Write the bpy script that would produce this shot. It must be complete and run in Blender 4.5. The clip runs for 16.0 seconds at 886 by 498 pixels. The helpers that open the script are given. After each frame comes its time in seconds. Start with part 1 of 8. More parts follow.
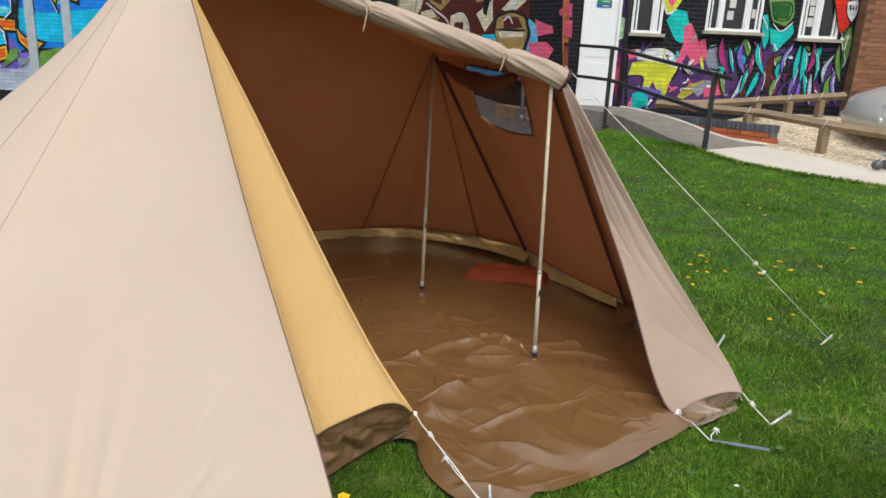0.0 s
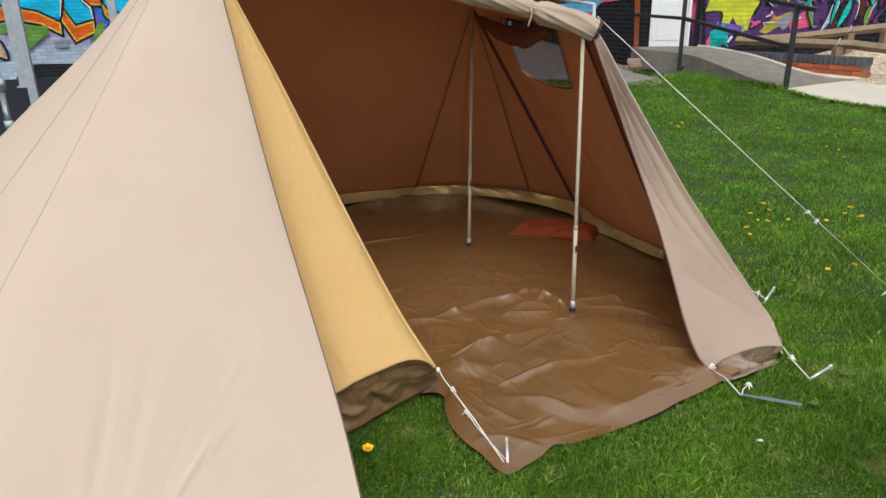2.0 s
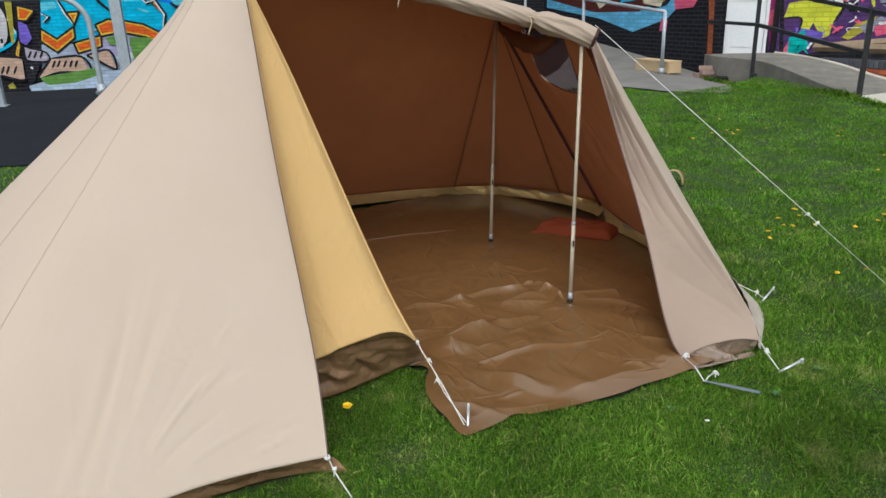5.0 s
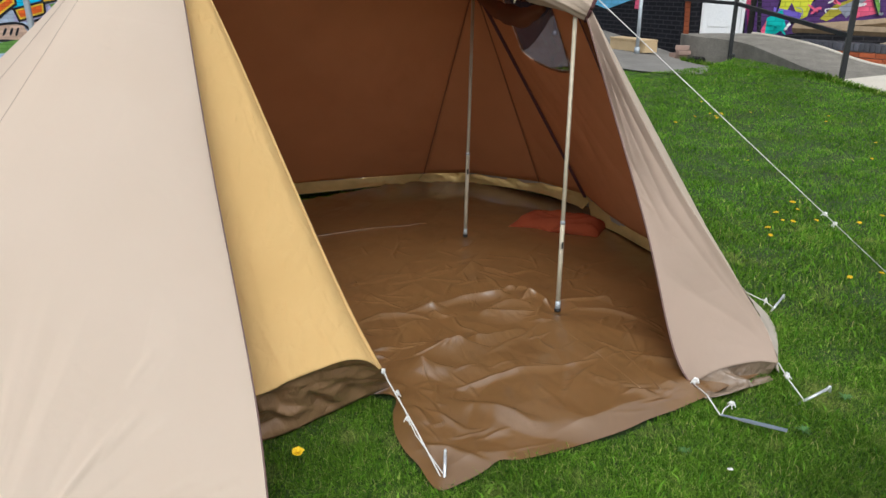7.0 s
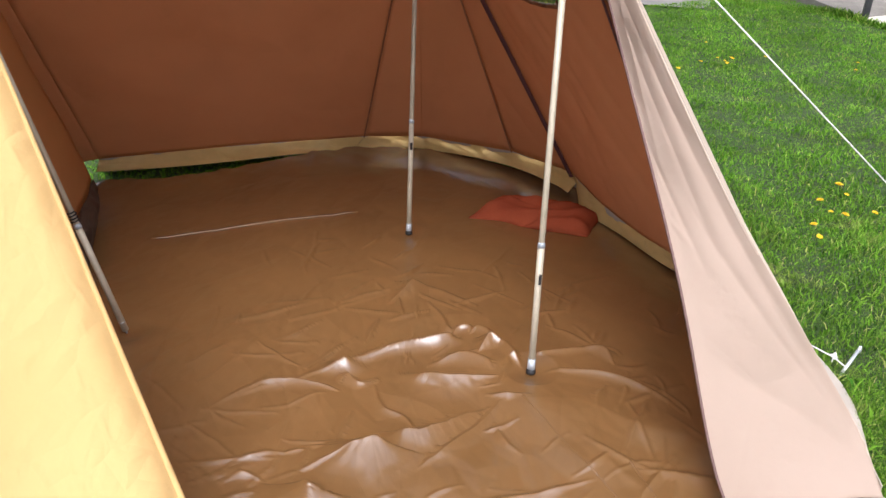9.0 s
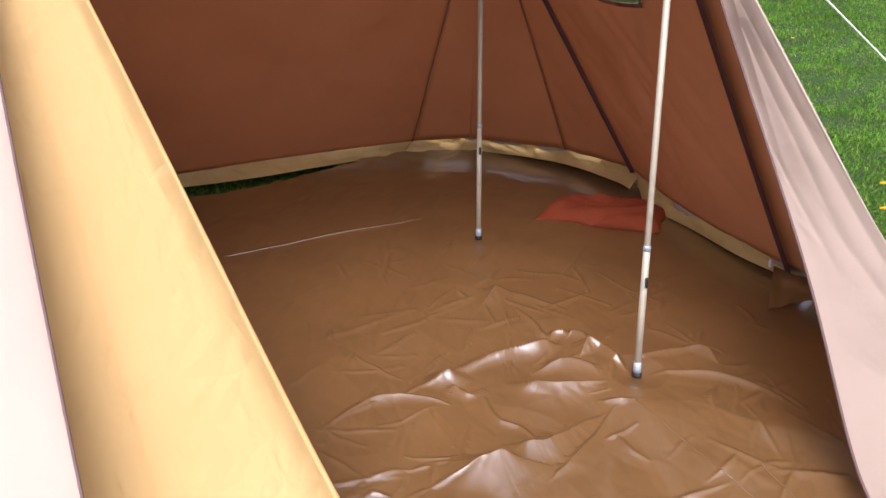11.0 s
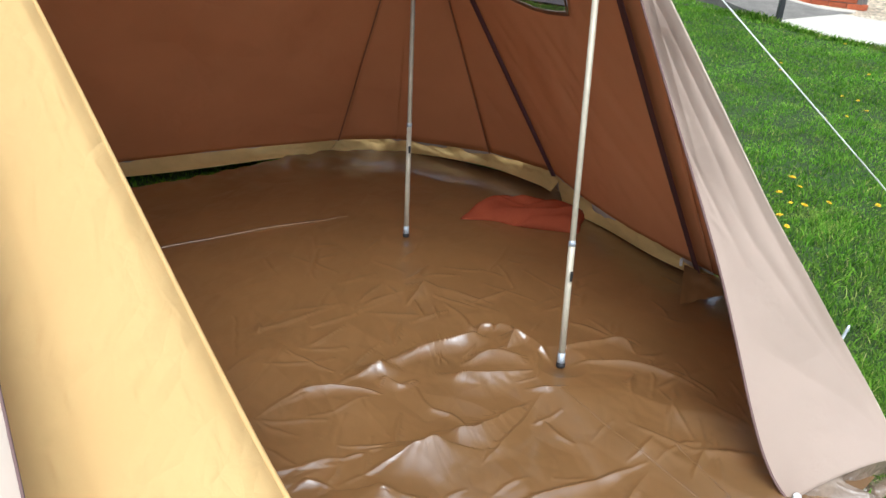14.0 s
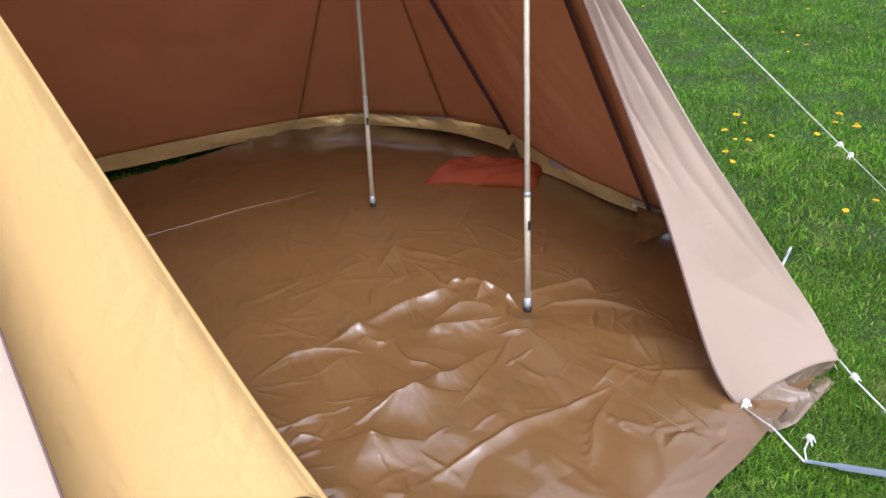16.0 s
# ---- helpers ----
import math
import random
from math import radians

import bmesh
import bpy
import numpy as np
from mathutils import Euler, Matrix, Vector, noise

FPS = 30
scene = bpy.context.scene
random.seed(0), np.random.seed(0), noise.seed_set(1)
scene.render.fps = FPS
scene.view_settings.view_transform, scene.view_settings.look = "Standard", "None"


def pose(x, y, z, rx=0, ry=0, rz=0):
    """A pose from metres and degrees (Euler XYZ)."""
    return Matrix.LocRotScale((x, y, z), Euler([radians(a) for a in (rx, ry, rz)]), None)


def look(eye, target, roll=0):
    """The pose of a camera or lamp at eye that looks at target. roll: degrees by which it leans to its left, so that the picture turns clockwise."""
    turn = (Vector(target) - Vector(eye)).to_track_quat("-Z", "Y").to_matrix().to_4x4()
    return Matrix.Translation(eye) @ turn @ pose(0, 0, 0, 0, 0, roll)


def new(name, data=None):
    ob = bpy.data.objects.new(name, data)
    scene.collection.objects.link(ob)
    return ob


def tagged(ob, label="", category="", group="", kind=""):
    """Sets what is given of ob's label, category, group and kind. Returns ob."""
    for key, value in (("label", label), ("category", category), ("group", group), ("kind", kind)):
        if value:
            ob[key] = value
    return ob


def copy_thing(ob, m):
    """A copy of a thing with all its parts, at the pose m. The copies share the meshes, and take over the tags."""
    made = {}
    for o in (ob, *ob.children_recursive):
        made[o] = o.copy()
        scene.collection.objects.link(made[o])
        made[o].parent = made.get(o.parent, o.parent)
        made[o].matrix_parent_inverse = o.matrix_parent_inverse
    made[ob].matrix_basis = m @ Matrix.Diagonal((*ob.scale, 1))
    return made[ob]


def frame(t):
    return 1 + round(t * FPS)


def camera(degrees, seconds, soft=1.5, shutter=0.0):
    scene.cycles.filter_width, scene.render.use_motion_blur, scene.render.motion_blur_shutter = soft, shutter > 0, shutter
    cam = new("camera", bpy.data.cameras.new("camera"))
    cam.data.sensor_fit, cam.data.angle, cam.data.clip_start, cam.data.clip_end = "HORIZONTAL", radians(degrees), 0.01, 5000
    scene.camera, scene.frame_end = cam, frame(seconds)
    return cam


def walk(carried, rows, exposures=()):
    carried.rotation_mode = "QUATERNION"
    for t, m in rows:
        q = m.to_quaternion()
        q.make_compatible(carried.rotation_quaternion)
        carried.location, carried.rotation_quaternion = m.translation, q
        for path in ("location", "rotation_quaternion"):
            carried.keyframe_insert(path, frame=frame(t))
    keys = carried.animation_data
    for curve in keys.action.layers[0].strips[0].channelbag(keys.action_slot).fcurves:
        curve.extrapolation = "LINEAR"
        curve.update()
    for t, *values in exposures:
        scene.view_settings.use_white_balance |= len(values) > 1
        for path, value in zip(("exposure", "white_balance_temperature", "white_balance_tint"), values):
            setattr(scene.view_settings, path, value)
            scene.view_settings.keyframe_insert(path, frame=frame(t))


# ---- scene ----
cam = camera(64.7, 16.0)
PATH = [
    (0, (0.194, -0.013, 1.445), (0.041, 1.904, 0.895), 2.6),
    (0.5, (0.186, -0.004, 1.45), (0.036, 1.917, 0.916), 1.7),
    (1, (0.194, -0.003, 1.438), (0.068, 1.919, 0.901), 1.6),
    (1.5, (0.238, -0.011, 1.468), (-0.043, 1.891, 0.917), -0.8),
    (2, (0.435, -0.025, 1.499), (0.051, 1.815, 0.815), -1.2),
    (2.4, (0.483, -0.163, 1.541), (-0.033, 1.705, 1.048), -2.4),
    (2.5, (0.482, -0.196, 1.541), (-0.048, 1.666, 1.04), -1.9),
    (3, (0.517, -0.412, 1.494), (-0.028, 1.4, 0.845), -0.9),
    (3.5, (0.591, -0.433, 1.506), (0.048, 1.352, 0.785), 0.3),
    (4, (0.808, -0.325, 1.488), (0.083, 1.42, 0.834), -1.0),
    (4.5, (0.895, -0.244, 1.514), (0.149, 1.51, 0.907), -1.4),
    (5, (0.915, -0.214, 1.503), (0.288, 1.568, 0.847), -2.0),
    (5.2, (0.911, -0.204, 1.498), (0.312, 1.581, 0.824), -1.5),
    (7.3, (0.727, 0.408, 1.441), (0.211, 2.195, 0.706), -1.2),
    (7.5, (0.731, 0.53, 1.435), (0.252, 2.302, 0.641), -3.5),
    (8, (0.646, 0.84, 1.395), (0.449, 2.662, 0.594), -1.0),
    (8.5, (0.567, 1.114, 1.37), (0.199, 2.876, 0.499), -1.8),
    (9, (0.591, 1.404, 1.324), (0.144, 3.139, 0.434), 0.4),
    (9.5, (0.552, 1.443, 1.375), (-0.052, 3.187, 0.605), -1.3),
    (10, (0.402, 1.396, 1.363), (-0.145, 3.151, 0.575), -2.0),
    (10.2, (0.366, 1.403, 1.379), (-0.11, 3.132, 0.493), -4.3),
    (12.3, (0.234, 1.275, 1.347), (-0.166, 3.004, 0.425), 1.1),
    (12.5, (0.227, 1.275, 1.357), (-0.16, 3.011, 0.442), 1.1),
    (13, (0.256, 1.271, 1.379), (-0.087, 3.057, 0.547), 0.5),
    (13.5, (0.275, 1.296, 1.352), (0.06, 3.076, 0.465), 0.7),
    (14, (0.244, 1.294, 1.348), (0.033, 3.074, 0.46), 1.8),
    (14.5, (0.244, 1.308, 1.368), (0.021, 3.069, 0.446), 0.8),
    (15, (0.29, 1.217, 1.326), (0.136, 2.83, 0.154), 0.2),
    (15.5, (0.351, 1.039, 1.357), (0.198, 2.746, 0.326), -2.1),
    (16, (0.287, 1.162, 1.379), (0.152, 2.91, 0.416), -2.7),
]
EXPOSURES = [(0, 0.22, 6400, 8), (2.5, 0.17, 6350, 8), (3.5, 0.08, 6200, 7), (4.5, 0.07, 6080, 6), (5.2, 0.08, 6080, 6), (7.5, 0.32, 6150, 7), (8.5, 0.77, 6080, 9), (9, 0.99, 6050, 15), (9.5, 1.17, 5980, 20), (10.2, 1.11, 5980, 22), (12.5, 0.65, 5750, 13), (14, 0.83, 5650, 6), (15, 0.85, 5560, 10), (16, 0.77, 5720, 14)]
walk(cam, [(t, look(eye, target, roll)) for t, eye, target, roll in PATH], EXPOSURES)

# ---- light: bright overcast sky ----
SUN_ELEVATION, SUN_AZIMUTH = radians(60), radians(165)
world = bpy.data.worlds.new("sky")
scene.world = world
world.use_nodes = True
wn, wl = world.node_tree.nodes, world.node_tree.links
sky = wn.new("ShaderNodeTexSky")
sky.sky_type, sky.sun_disc = "NISHITA", False
sky.sun_elevation, sky.sun_rotation = SUN_ELEVATION, SUN_AZIMUTH
sky.dust_density = 3.0
grey = wn.new("ShaderNodeHueSaturation")
grey.inputs["Saturation"].default_value = 0.3
wl.new(sky.outputs[0], grey.inputs["Color"])
wl.new(grey.outputs[0], wn["Background"].inputs["Color"])
wn["Background"].inputs["Strength"].default_value = 0.15
sun_data = bpy.data.lights.new("sun", "SUN")
sun_data.energy, sun_data.angle, sun_data.color = 1.4, radians(50), (1.0, 0.98, 0.95)
sun = new("sun", sun_data)
sun.matrix_world = look((10 * math.sin(SUN_AZIMUTH) * math.cos(SUN_ELEVATION), 10 * math.cos(SUN_AZIMUTH) * math.cos(SUN_ELEVATION), 10 * math.sin(SUN_ELEVATION)), (0, 0, 0))


# ---- materials ----
def material(name, col, col2=None, scale=6.0, rough=0.7, bump=0.0, bump_scale=60.0, metal=0.0, spec=0.5, fine=0.08, sheen=0.0, through_col=None, through_fac=0.0, vary=0.0, bump_dist=0.01, crease=0.0, crease_scale=6.0):
    """Base colour mottled between col and col2, fine grain on top, bump from noise; an optional share of light passes through."""
    m = bpy.data.materials.new(name)
    m.use_nodes = True
    n, l = m.node_tree.nodes, m.node_tree.links
    p = n["Principled BSDF"]
    co = n.new("ShaderNodeTexCoord")
    t1 = n.new("ShaderNodeTexNoise")
    t1.inputs["Scale"].default_value, t1.inputs["Detail"].default_value = scale, 6
    l.new(co.outputs["Object"], t1.inputs["Vector"])
    ramp = n.new("ShaderNodeMapRange")
    ramp.inputs["From Min"].default_value, ramp.inputs["From Max"].default_value = 0.32, 0.68
    l.new(t1.outputs["Fac"], ramp.inputs["Value"])
    mix = n.new("ShaderNodeMix")
    mix.data_type = "RGBA"
    mix.inputs["A"].default_value = (*col, 1)
    mix.inputs["B"].default_value = (*(col2 or [c * 0.85 for c in col]), 1)
    l.new(ramp.outputs["Result"], mix.inputs["Factor"])
    t2 = n.new("ShaderNodeTexNoise")
    t2.inputs["Scale"].default_value, t2.inputs["Detail"].default_value = bump_scale, 4
    l.new(co.outputs["Object"], t2.inputs["Vector"])
    hs = n.new("ShaderNodeHueSaturation")
    l.new(mix.outputs["Result"], hs.inputs["Color"])
    grain = n.new("ShaderNodeMapRange")
    grain.inputs["To Min"].default_value, grain.inputs["To Max"].default_value = 1 - fine * 2, 1 + fine * 2
    l.new(t2.outputs["Fac"], grain.inputs["Value"])
    val = grain.outputs["Result"]
    if vary:
        info = n.new("ShaderNodeObjectInfo")
        r = n.new("ShaderNodeMapRange")
        r.inputs["To Min"].default_value, r.inputs["To Max"].default_value = 1 - vary, 1 + vary
        l.new(info.outputs["Random"], r.inputs["Value"])
        mul = n.new("ShaderNodeMath")
        mul.operation = "MULTIPLY"
        l.new(val, mul.inputs[0]), l.new(r.outputs["Result"], mul.inputs[1])
        val = mul.outputs[0]
    l.new(val, hs.inputs["Value"])
    l.new(hs.outputs["Color"], p.inputs["Base Color"])
    p.inputs["Roughness"].default_value, p.inputs["Metallic"].default_value = rough, metal
    p.inputs["Specular IOR Level"].default_value = spec
    p.inputs["Sheen Weight"].default_value = sheen
    if bump:
        b = n.new("ShaderNodeBump")
        b.inputs["Strength"].default_value, b.inputs["Distance"].default_value = bump, bump_dist
        l.new(t2.outputs["Fac"], b.inputs["Height"])
        l.new(b.outputs["Normal"], p.inputs["Normal"])
        if crease:
            # flat facets that meet in straight ridges, stronger on part of the surface
            last = None
            for size, depth in ((1.0, 1.0), (2.7, 0.55)):
                bend = n.new("ShaderNodeTexNoise")
                bend.inputs["Scale"].default_value, bend.inputs["Detail"].default_value = crease_scale * size * 0.6, 1
                l.new(co.outputs["Object"], bend.inputs["Vector"])
                shift, stretch = n.new("ShaderNodeVectorMath"), n.new("ShaderNodeMapping")
                shift.operation = "MULTIPLY_ADD"
                shift.inputs[1].default_value = (0.25 / crease_scale / size,) * 3
                stretch.inputs["Scale"].default_value, stretch.inputs["Rotation"].default_value = (1.0, 0.6, 0.75), (0.3, 0.4, 0.9 * size)
                cell = n.new("ShaderNodeTexVoronoi")
                cell.feature = "DISTANCE_TO_EDGE"
                cell.inputs["Scale"].default_value = crease_scale * size
                l.new(bend.outputs["Color"], shift.inputs[0]), l.new(co.outputs["Object"], shift.inputs[2])
                l.new(shift.outputs[0], stretch.inputs["Vector"]), l.new(stretch.outputs[0], cell.inputs["Vector"])
                where = n.new("ShaderNodeMath")
                where.operation = "MULTIPLY"
                l.new(cell.outputs["Distance"], where.inputs[0]), l.new(ramp.outputs["Result"], where.inputs[1])
                cb = n.new("ShaderNodeBump")
                cb.inputs["Strength"].default_value, cb.inputs["Distance"].default_value = 1.0, crease * depth / crease_scale / size
                l.new(where.outputs[0], cb.inputs["Height"])
                if last:
                    l.new(last.outputs["Normal"], cb.inputs["Normal"])
                last = cb
            l.new(last.outputs["Normal"], b.inputs["Normal"])
    if through_fac:
        tr = n.new("ShaderNodeBsdfTranslucent")
        tr.inputs["Color"].default_value = (*through_col, 1)
        ms = n.new("ShaderNodeMixShader")
        ms.inputs[0].default_value = through_fac
        l.new(p.outputs[0], ms.inputs[1]), l.new(tr.outputs[0], ms.inputs[2])
        l.new(ms.outputs[0], n["Material Output"].inputs["Surface"])
    return m


canvas = material("beige_canvas", (0.685, 0.564, 0.447), (0.705, 0.582, 0.467), 3, 0.9, 0.12, 900, fine=0.02, spec=0.2, crease=0.07, crease_scale=3, through_col=(0.9, 0.76, 0.64), through_fac=0.25)
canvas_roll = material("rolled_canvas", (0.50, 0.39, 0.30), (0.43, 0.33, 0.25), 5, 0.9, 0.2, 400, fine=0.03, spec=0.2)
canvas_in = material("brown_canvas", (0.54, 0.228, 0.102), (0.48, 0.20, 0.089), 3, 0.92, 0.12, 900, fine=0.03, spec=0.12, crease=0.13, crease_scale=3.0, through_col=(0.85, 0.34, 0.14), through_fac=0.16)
# front panel: the same beige canvas, its weaker light put into a darker tan
canvas_shaded = material("tan_door_canvas", (0.49, 0.374, 0.294), (0.453, 0.346, 0.270), 4, 0.9, 0.15, 900, crease=0.12, crease_scale=4, fine=0.03, spec=0.2, through_col=(0.8, 0.62, 0.48), through_fac=0.2)
yellow_cotton = material("yellow_cotton", (0.73, 0.495, 0.205), (0.76, 0.52, 0.222), 4, 0.9, 0.15, 700, fine=0.02, spec=0.2, through_col=(0.96, 0.68, 0.35), through_fac=0.28, crease=0.24, crease_scale=16)
skirt_mat = material("brown_plastic_skirt", (0.42, 0.245, 0.125), (0.34, 0.195, 0.095), 9, 0.28, 0.15, 25, fine=0.05, bump_dist=0.015, spec=0.6, crease=0.5, crease_scale=10, through_col=(0.5, 0.3, 0.14), through_fac=0.25)
corner_skirt = material("grey_brown_skirt", (0.27, 0.195, 0.135), (0.21, 0.15, 0.10), 9, 0.35, 0.4, 40, fine=0.06, bump_dist=0.01, spec=0.8, crease=0.6, crease_scale=14)
pale_skirt = material("pale_yellow_skirt", (0.80, 0.575, 0.225), (0.68, 0.48, 0.18), 8, 0.55, 0.4, 20, fine=0.05, bump_dist=0.02, through_col=(0.8, 0.6, 0.28), through_fac=0.3)
sheet_mat = material("brown_groundsheet", (0.203, 0.100, 0.029), (0.172, 0.085, 0.024), 3, 0.45, 0.08, 30, fine=0.02, bump_dist=0.003, spec=0.8, crease=0.09, crease_scale=4.5)
sheet_mat.node_tree.nodes["Principled BSDF"].inputs["Coat Weight"].default_value = 1.0
sheet_mat.node_tree.nodes["Principled BSDF"].inputs["Coat Roughness"].default_value = 0.16
sheet_mat.node_tree.nodes["Principled BSDF"].inputs["Coat IOR"].default_value = 1.88
seam_mat = material("dark_seam_thread", (0.27, 0.113, 0.055), None, 20, 0.9)
maroon = material("maroon_binding", (0.09, 0.03, 0.03), None, 20, 0.8, 0.2, 300)
purple = material("dark_brown_binding", (0.19, 0.11, 0.095), None, 20, 0.8, 0.2, 300)
pole_mat = material("pale_metal_pole", (0.54, 0.47, 0.345), (0.46, 0.40, 0.29), 30, 0.5, 0.05, 200, metal=0.15)
steel = material("galvanised_steel", (0.5, 0.54, 0.57), (0.4, 0.44, 0.47), 12, 0.5, 0.1, 80, metal=0.3)
rubber = material("black_rubber", (0.015, 0.013, 0.012), None, 20, 0.6)
cord = material("white_cord", (0.8, 0.78, 0.74), None, 80, 0.8, 0.3, 600)
peg_mat = material("bright_steel_peg", (0.75, 0.76, 0.78), None, 30, 0.3, metal=0.6)
tape_mat = material("cotton_tape", (0.55, 0.42, 0.28), None, 40, 0.9)
bag_mat = material("rust_red_fabric", (0.34, 0.074, 0.030), (0.27, 0.056, 0.024), 8, 0.9, 0.3, 200, spec=0.08)
black_paint = material("black_paint", (0.018, 0.018, 0.02), (0.03, 0.03, 0.032), 10, 0.4, 0.1, 60)
soil = material("lawn_soil", (0.042, 0.085, 0.012), (0.040, 0.062, 0.016), 3.5, 0.95, 0.7, 110, fine=0.3, bump_dist=0.03)
asphalt = material("dark_asphalt", (0.016, 0.017, 0.022), (0.023, 0.024, 0.029), 1.2, 0.9, 0.4, 220, fine=0.2, spec=0.12)
concrete = material("grey_concrete", (0.23, 0.215, 0.195), (0.17, 0.158, 0.14), 2.0, 0.9, 0.4, 90, fine=0.12)
ramp_mat = material("speckled_ramp_concrete", (0.26, 0.238, 0.205), (0.185, 0.168, 0.142), 5, 0.95, 0.6, 70, fine=0.25, spec=0.2)
pale_concrete = material("pale_concrete", (0.62, 0.565, 0.475), (0.55, 0.495, 0.415), 2.0, 0.9, 0.3, 90, fine=0.1)
timber = material("weathered_timber", (0.30, 0.215, 0.135), (0.22, 0.155, 0.095), 9, 0.85, 0.3, 120)
new_timber = material("fresh_timber", (0.62, 0.46, 0.26), (0.56, 0.4, 0.22), 6, 0.8, 0.2, 90)
gravel_mat = material("buff_gravel", (0.70, 0.575, 0.41), (0.54, 0.43, 0.29), 3, 0.9, 0.9, 60, fine=0.1, bump_dist=0.03)
gn, gl = gravel_mat.node_tree.nodes, gravel_mat.node_tree.links
stones, tone, co = gn.new("ShaderNodeTexVoronoi"), gn.new("ShaderNodeMapRange"), gn.new("ShaderNodeTexCoord")
stones.inputs["Scale"].default_value = 36
tone.inputs["To Min"].default_value, tone.inputs["To Max"].default_value = 0.5, 1.5
gl.new(co.outputs["Object"], stones.inputs["Vector"])
split = gn.new("ShaderNodeSeparateColor")
gl.new(stones.outputs["Color"], split.inputs[0]), gl.new(split.outputs[0], tone.inputs["Value"])
hue = [q for q in gn if q.bl_idname == "ShaderNodeHueSaturation"][0]
gl.new(tone.outputs["Result"], hue.inputs["Value"])
white_paint = material("white_upvc", (0.86, 0.86, 0.86), (0.83, 0.84, 0.85), 3, 0.35)
stone_sill = material("painted_sill", (0.42, 0.38, 0.3), None, 8, 0.8, 0.2)


# ---- helpers for building ----
def link(name, bm, mat, parent=None, label="", smooth=True):
    """Link a bmesh as one mesh object; under a thing its vertices keep their world places."""
    me = bpy.data.meshes.new(name)
    bm.normal_update()
    bm.to_mesh(me)
    bm.free()
    for p in me.polygons:
        p.use_smooth = smooth
    for m in mat if isinstance(mat, (list, tuple)) else (mat,):
        me.materials.append(m)
    ob = new(name, me)
    if parent is not None:
        ob.parent = parent
        ob.matrix_parent_inverse = Matrix.Translation(-Vector(parent["origin"])) if "origin" in parent else Matrix()
    if label:
        ob["label"] = label
    return ob


def part(name, bm, mat, parent, label="", smooth=True):
    return link(name, bm, mat, parent, label, smooth)


def thing(name, at, label, category, group="", kind=""):
    """An Empty at a thing's base that parents its parts."""
    e = new(name)
    e.location = at
    e["origin"] = tuple(at)
    return tagged(e, label, category, group, kind)


def resample(pts, n):
    """n + 1 points at even steps along a polyline."""
    pts = [Vector(p) for p in pts]
    if len(pts) == 1:
        return [pts[0].copy() for _ in range(n + 1)]
    lens = [0.0]
    for a, b in zip(pts, pts[1:]):
        lens.append(lens[-1] + (b - a).length)
    out, j = [], 0
    for i in range(n + 1):
        d = lens[-1] * i / n
        while j < len(pts) - 2 and lens[j + 1] < d:
            j += 1
        f = (d - lens[j]) / max(lens[j + 1] - lens[j], 1e-9)
        out.append(pts[j].lerp(pts[j + 1], min(max(f, 0), 1)))
    return out


def smooth_line(pts, steps=8):
    """A Catmull-Rom line through points."""
    p = [Vector(q) for q in pts]
    p = [p[0] * 2 - p[1]] + p + [p[-1] * 2 - p[-2]]
    out = []
    for i in range(1, len(p) - 2):
        for k in range(steps):
            t = k / steps
            a, b, c, d = p[i - 1:i + 3]
            out.append(0.5 * ((2 * b) + (c - a) * t + (2 * a - 5 * b + 4 * c - d) * t * t + (3 * b - a - 3 * c + d) * t ** 3))
    out.append(p[-2])
    return out


def loft(top, bottom, nu, nv, wave=None, away=None):
    """A sheet from a top line to a bottom line; wave(u, v, p) shifts it along its normal; normals point away from a place."""
    bm = bmesh.new()
    T, B = resample(top, nu), resample(bottom, nu)
    grid = []
    for j in range(nv + 1):
        v = j / nv
        grid.append([T[i].lerp(B[i], v) for i in range(nu + 1)])
    if wave:
        mid = (grid[nv][nu] - grid[nv][0]).cross(grid[nv][nu // 2] - grid[0][nu // 2])
        mid.normalize()
        if away is not None and mid.dot(grid[nv // 2][nu // 2] - Vector(away)) < 0:
            mid = -mid
        for j in range(nv + 1):
            for i in range(nu + 1):
                grid[j][i] = grid[j][i] + mid * wave(i / nu, j / nv, grid[j][i])
    vs = [[bm.verts.new(p) for p in row] for row in grid]
    for j in range(nv):
        for i in range(nu):
            q = []
            for v in (vs[j][i], vs[j][i + 1], vs[j + 1][i + 1], vs[j + 1][i]):
                if all((v.co - w.co).length > 1e-6 for w in q):
                    q.append(v)
            if len(q) > 2:
                bm.faces.new(q)
    if away is not None:
        bm.normal_update()
        s = sum(f.normal.dot(f.calc_center_median() - Vector(away)) * f.calc_area() for f in bm.faces)
        if s < 0:
            for f in bm.faces:
                f.normal_flip()
    return bm


def tube(pts, radius, sides=8, bm=None, closed=True):
    """A round bar along a line; radius may be a list."""
    bm = bm or bmesh.new()
    pts = [Vector(p) for p in pts]
    rings, up = [], None
    for i, p in enumerate(pts):
        d = (pts[min(i + 1, len(pts) - 1)] - pts[max(i - 1, 0)]).normalized()
        if up is None:
            up = d.orthogonal().normalized()
        up = (up - d * up.dot(d)).normalized()
        side = d.cross(up)
        r = radius[i] if isinstance(radius, (list, tuple)) else radius
        rings.append([bm.verts.new(p + (up * math.cos(a) + side * math.sin(a)) * r) for a in (2 * math.pi * k / sides for k in range(sides))])
    for a, b in zip(rings, rings[1:]):
        for k in range(sides):
            bm.faces.new((a[k], a[(k + 1) % sides], b[(k + 1) % sides], b[k]))
    if closed:
        bm.faces.new(rings[0][::-1]), bm.faces.new(rings[-1])
    return bm


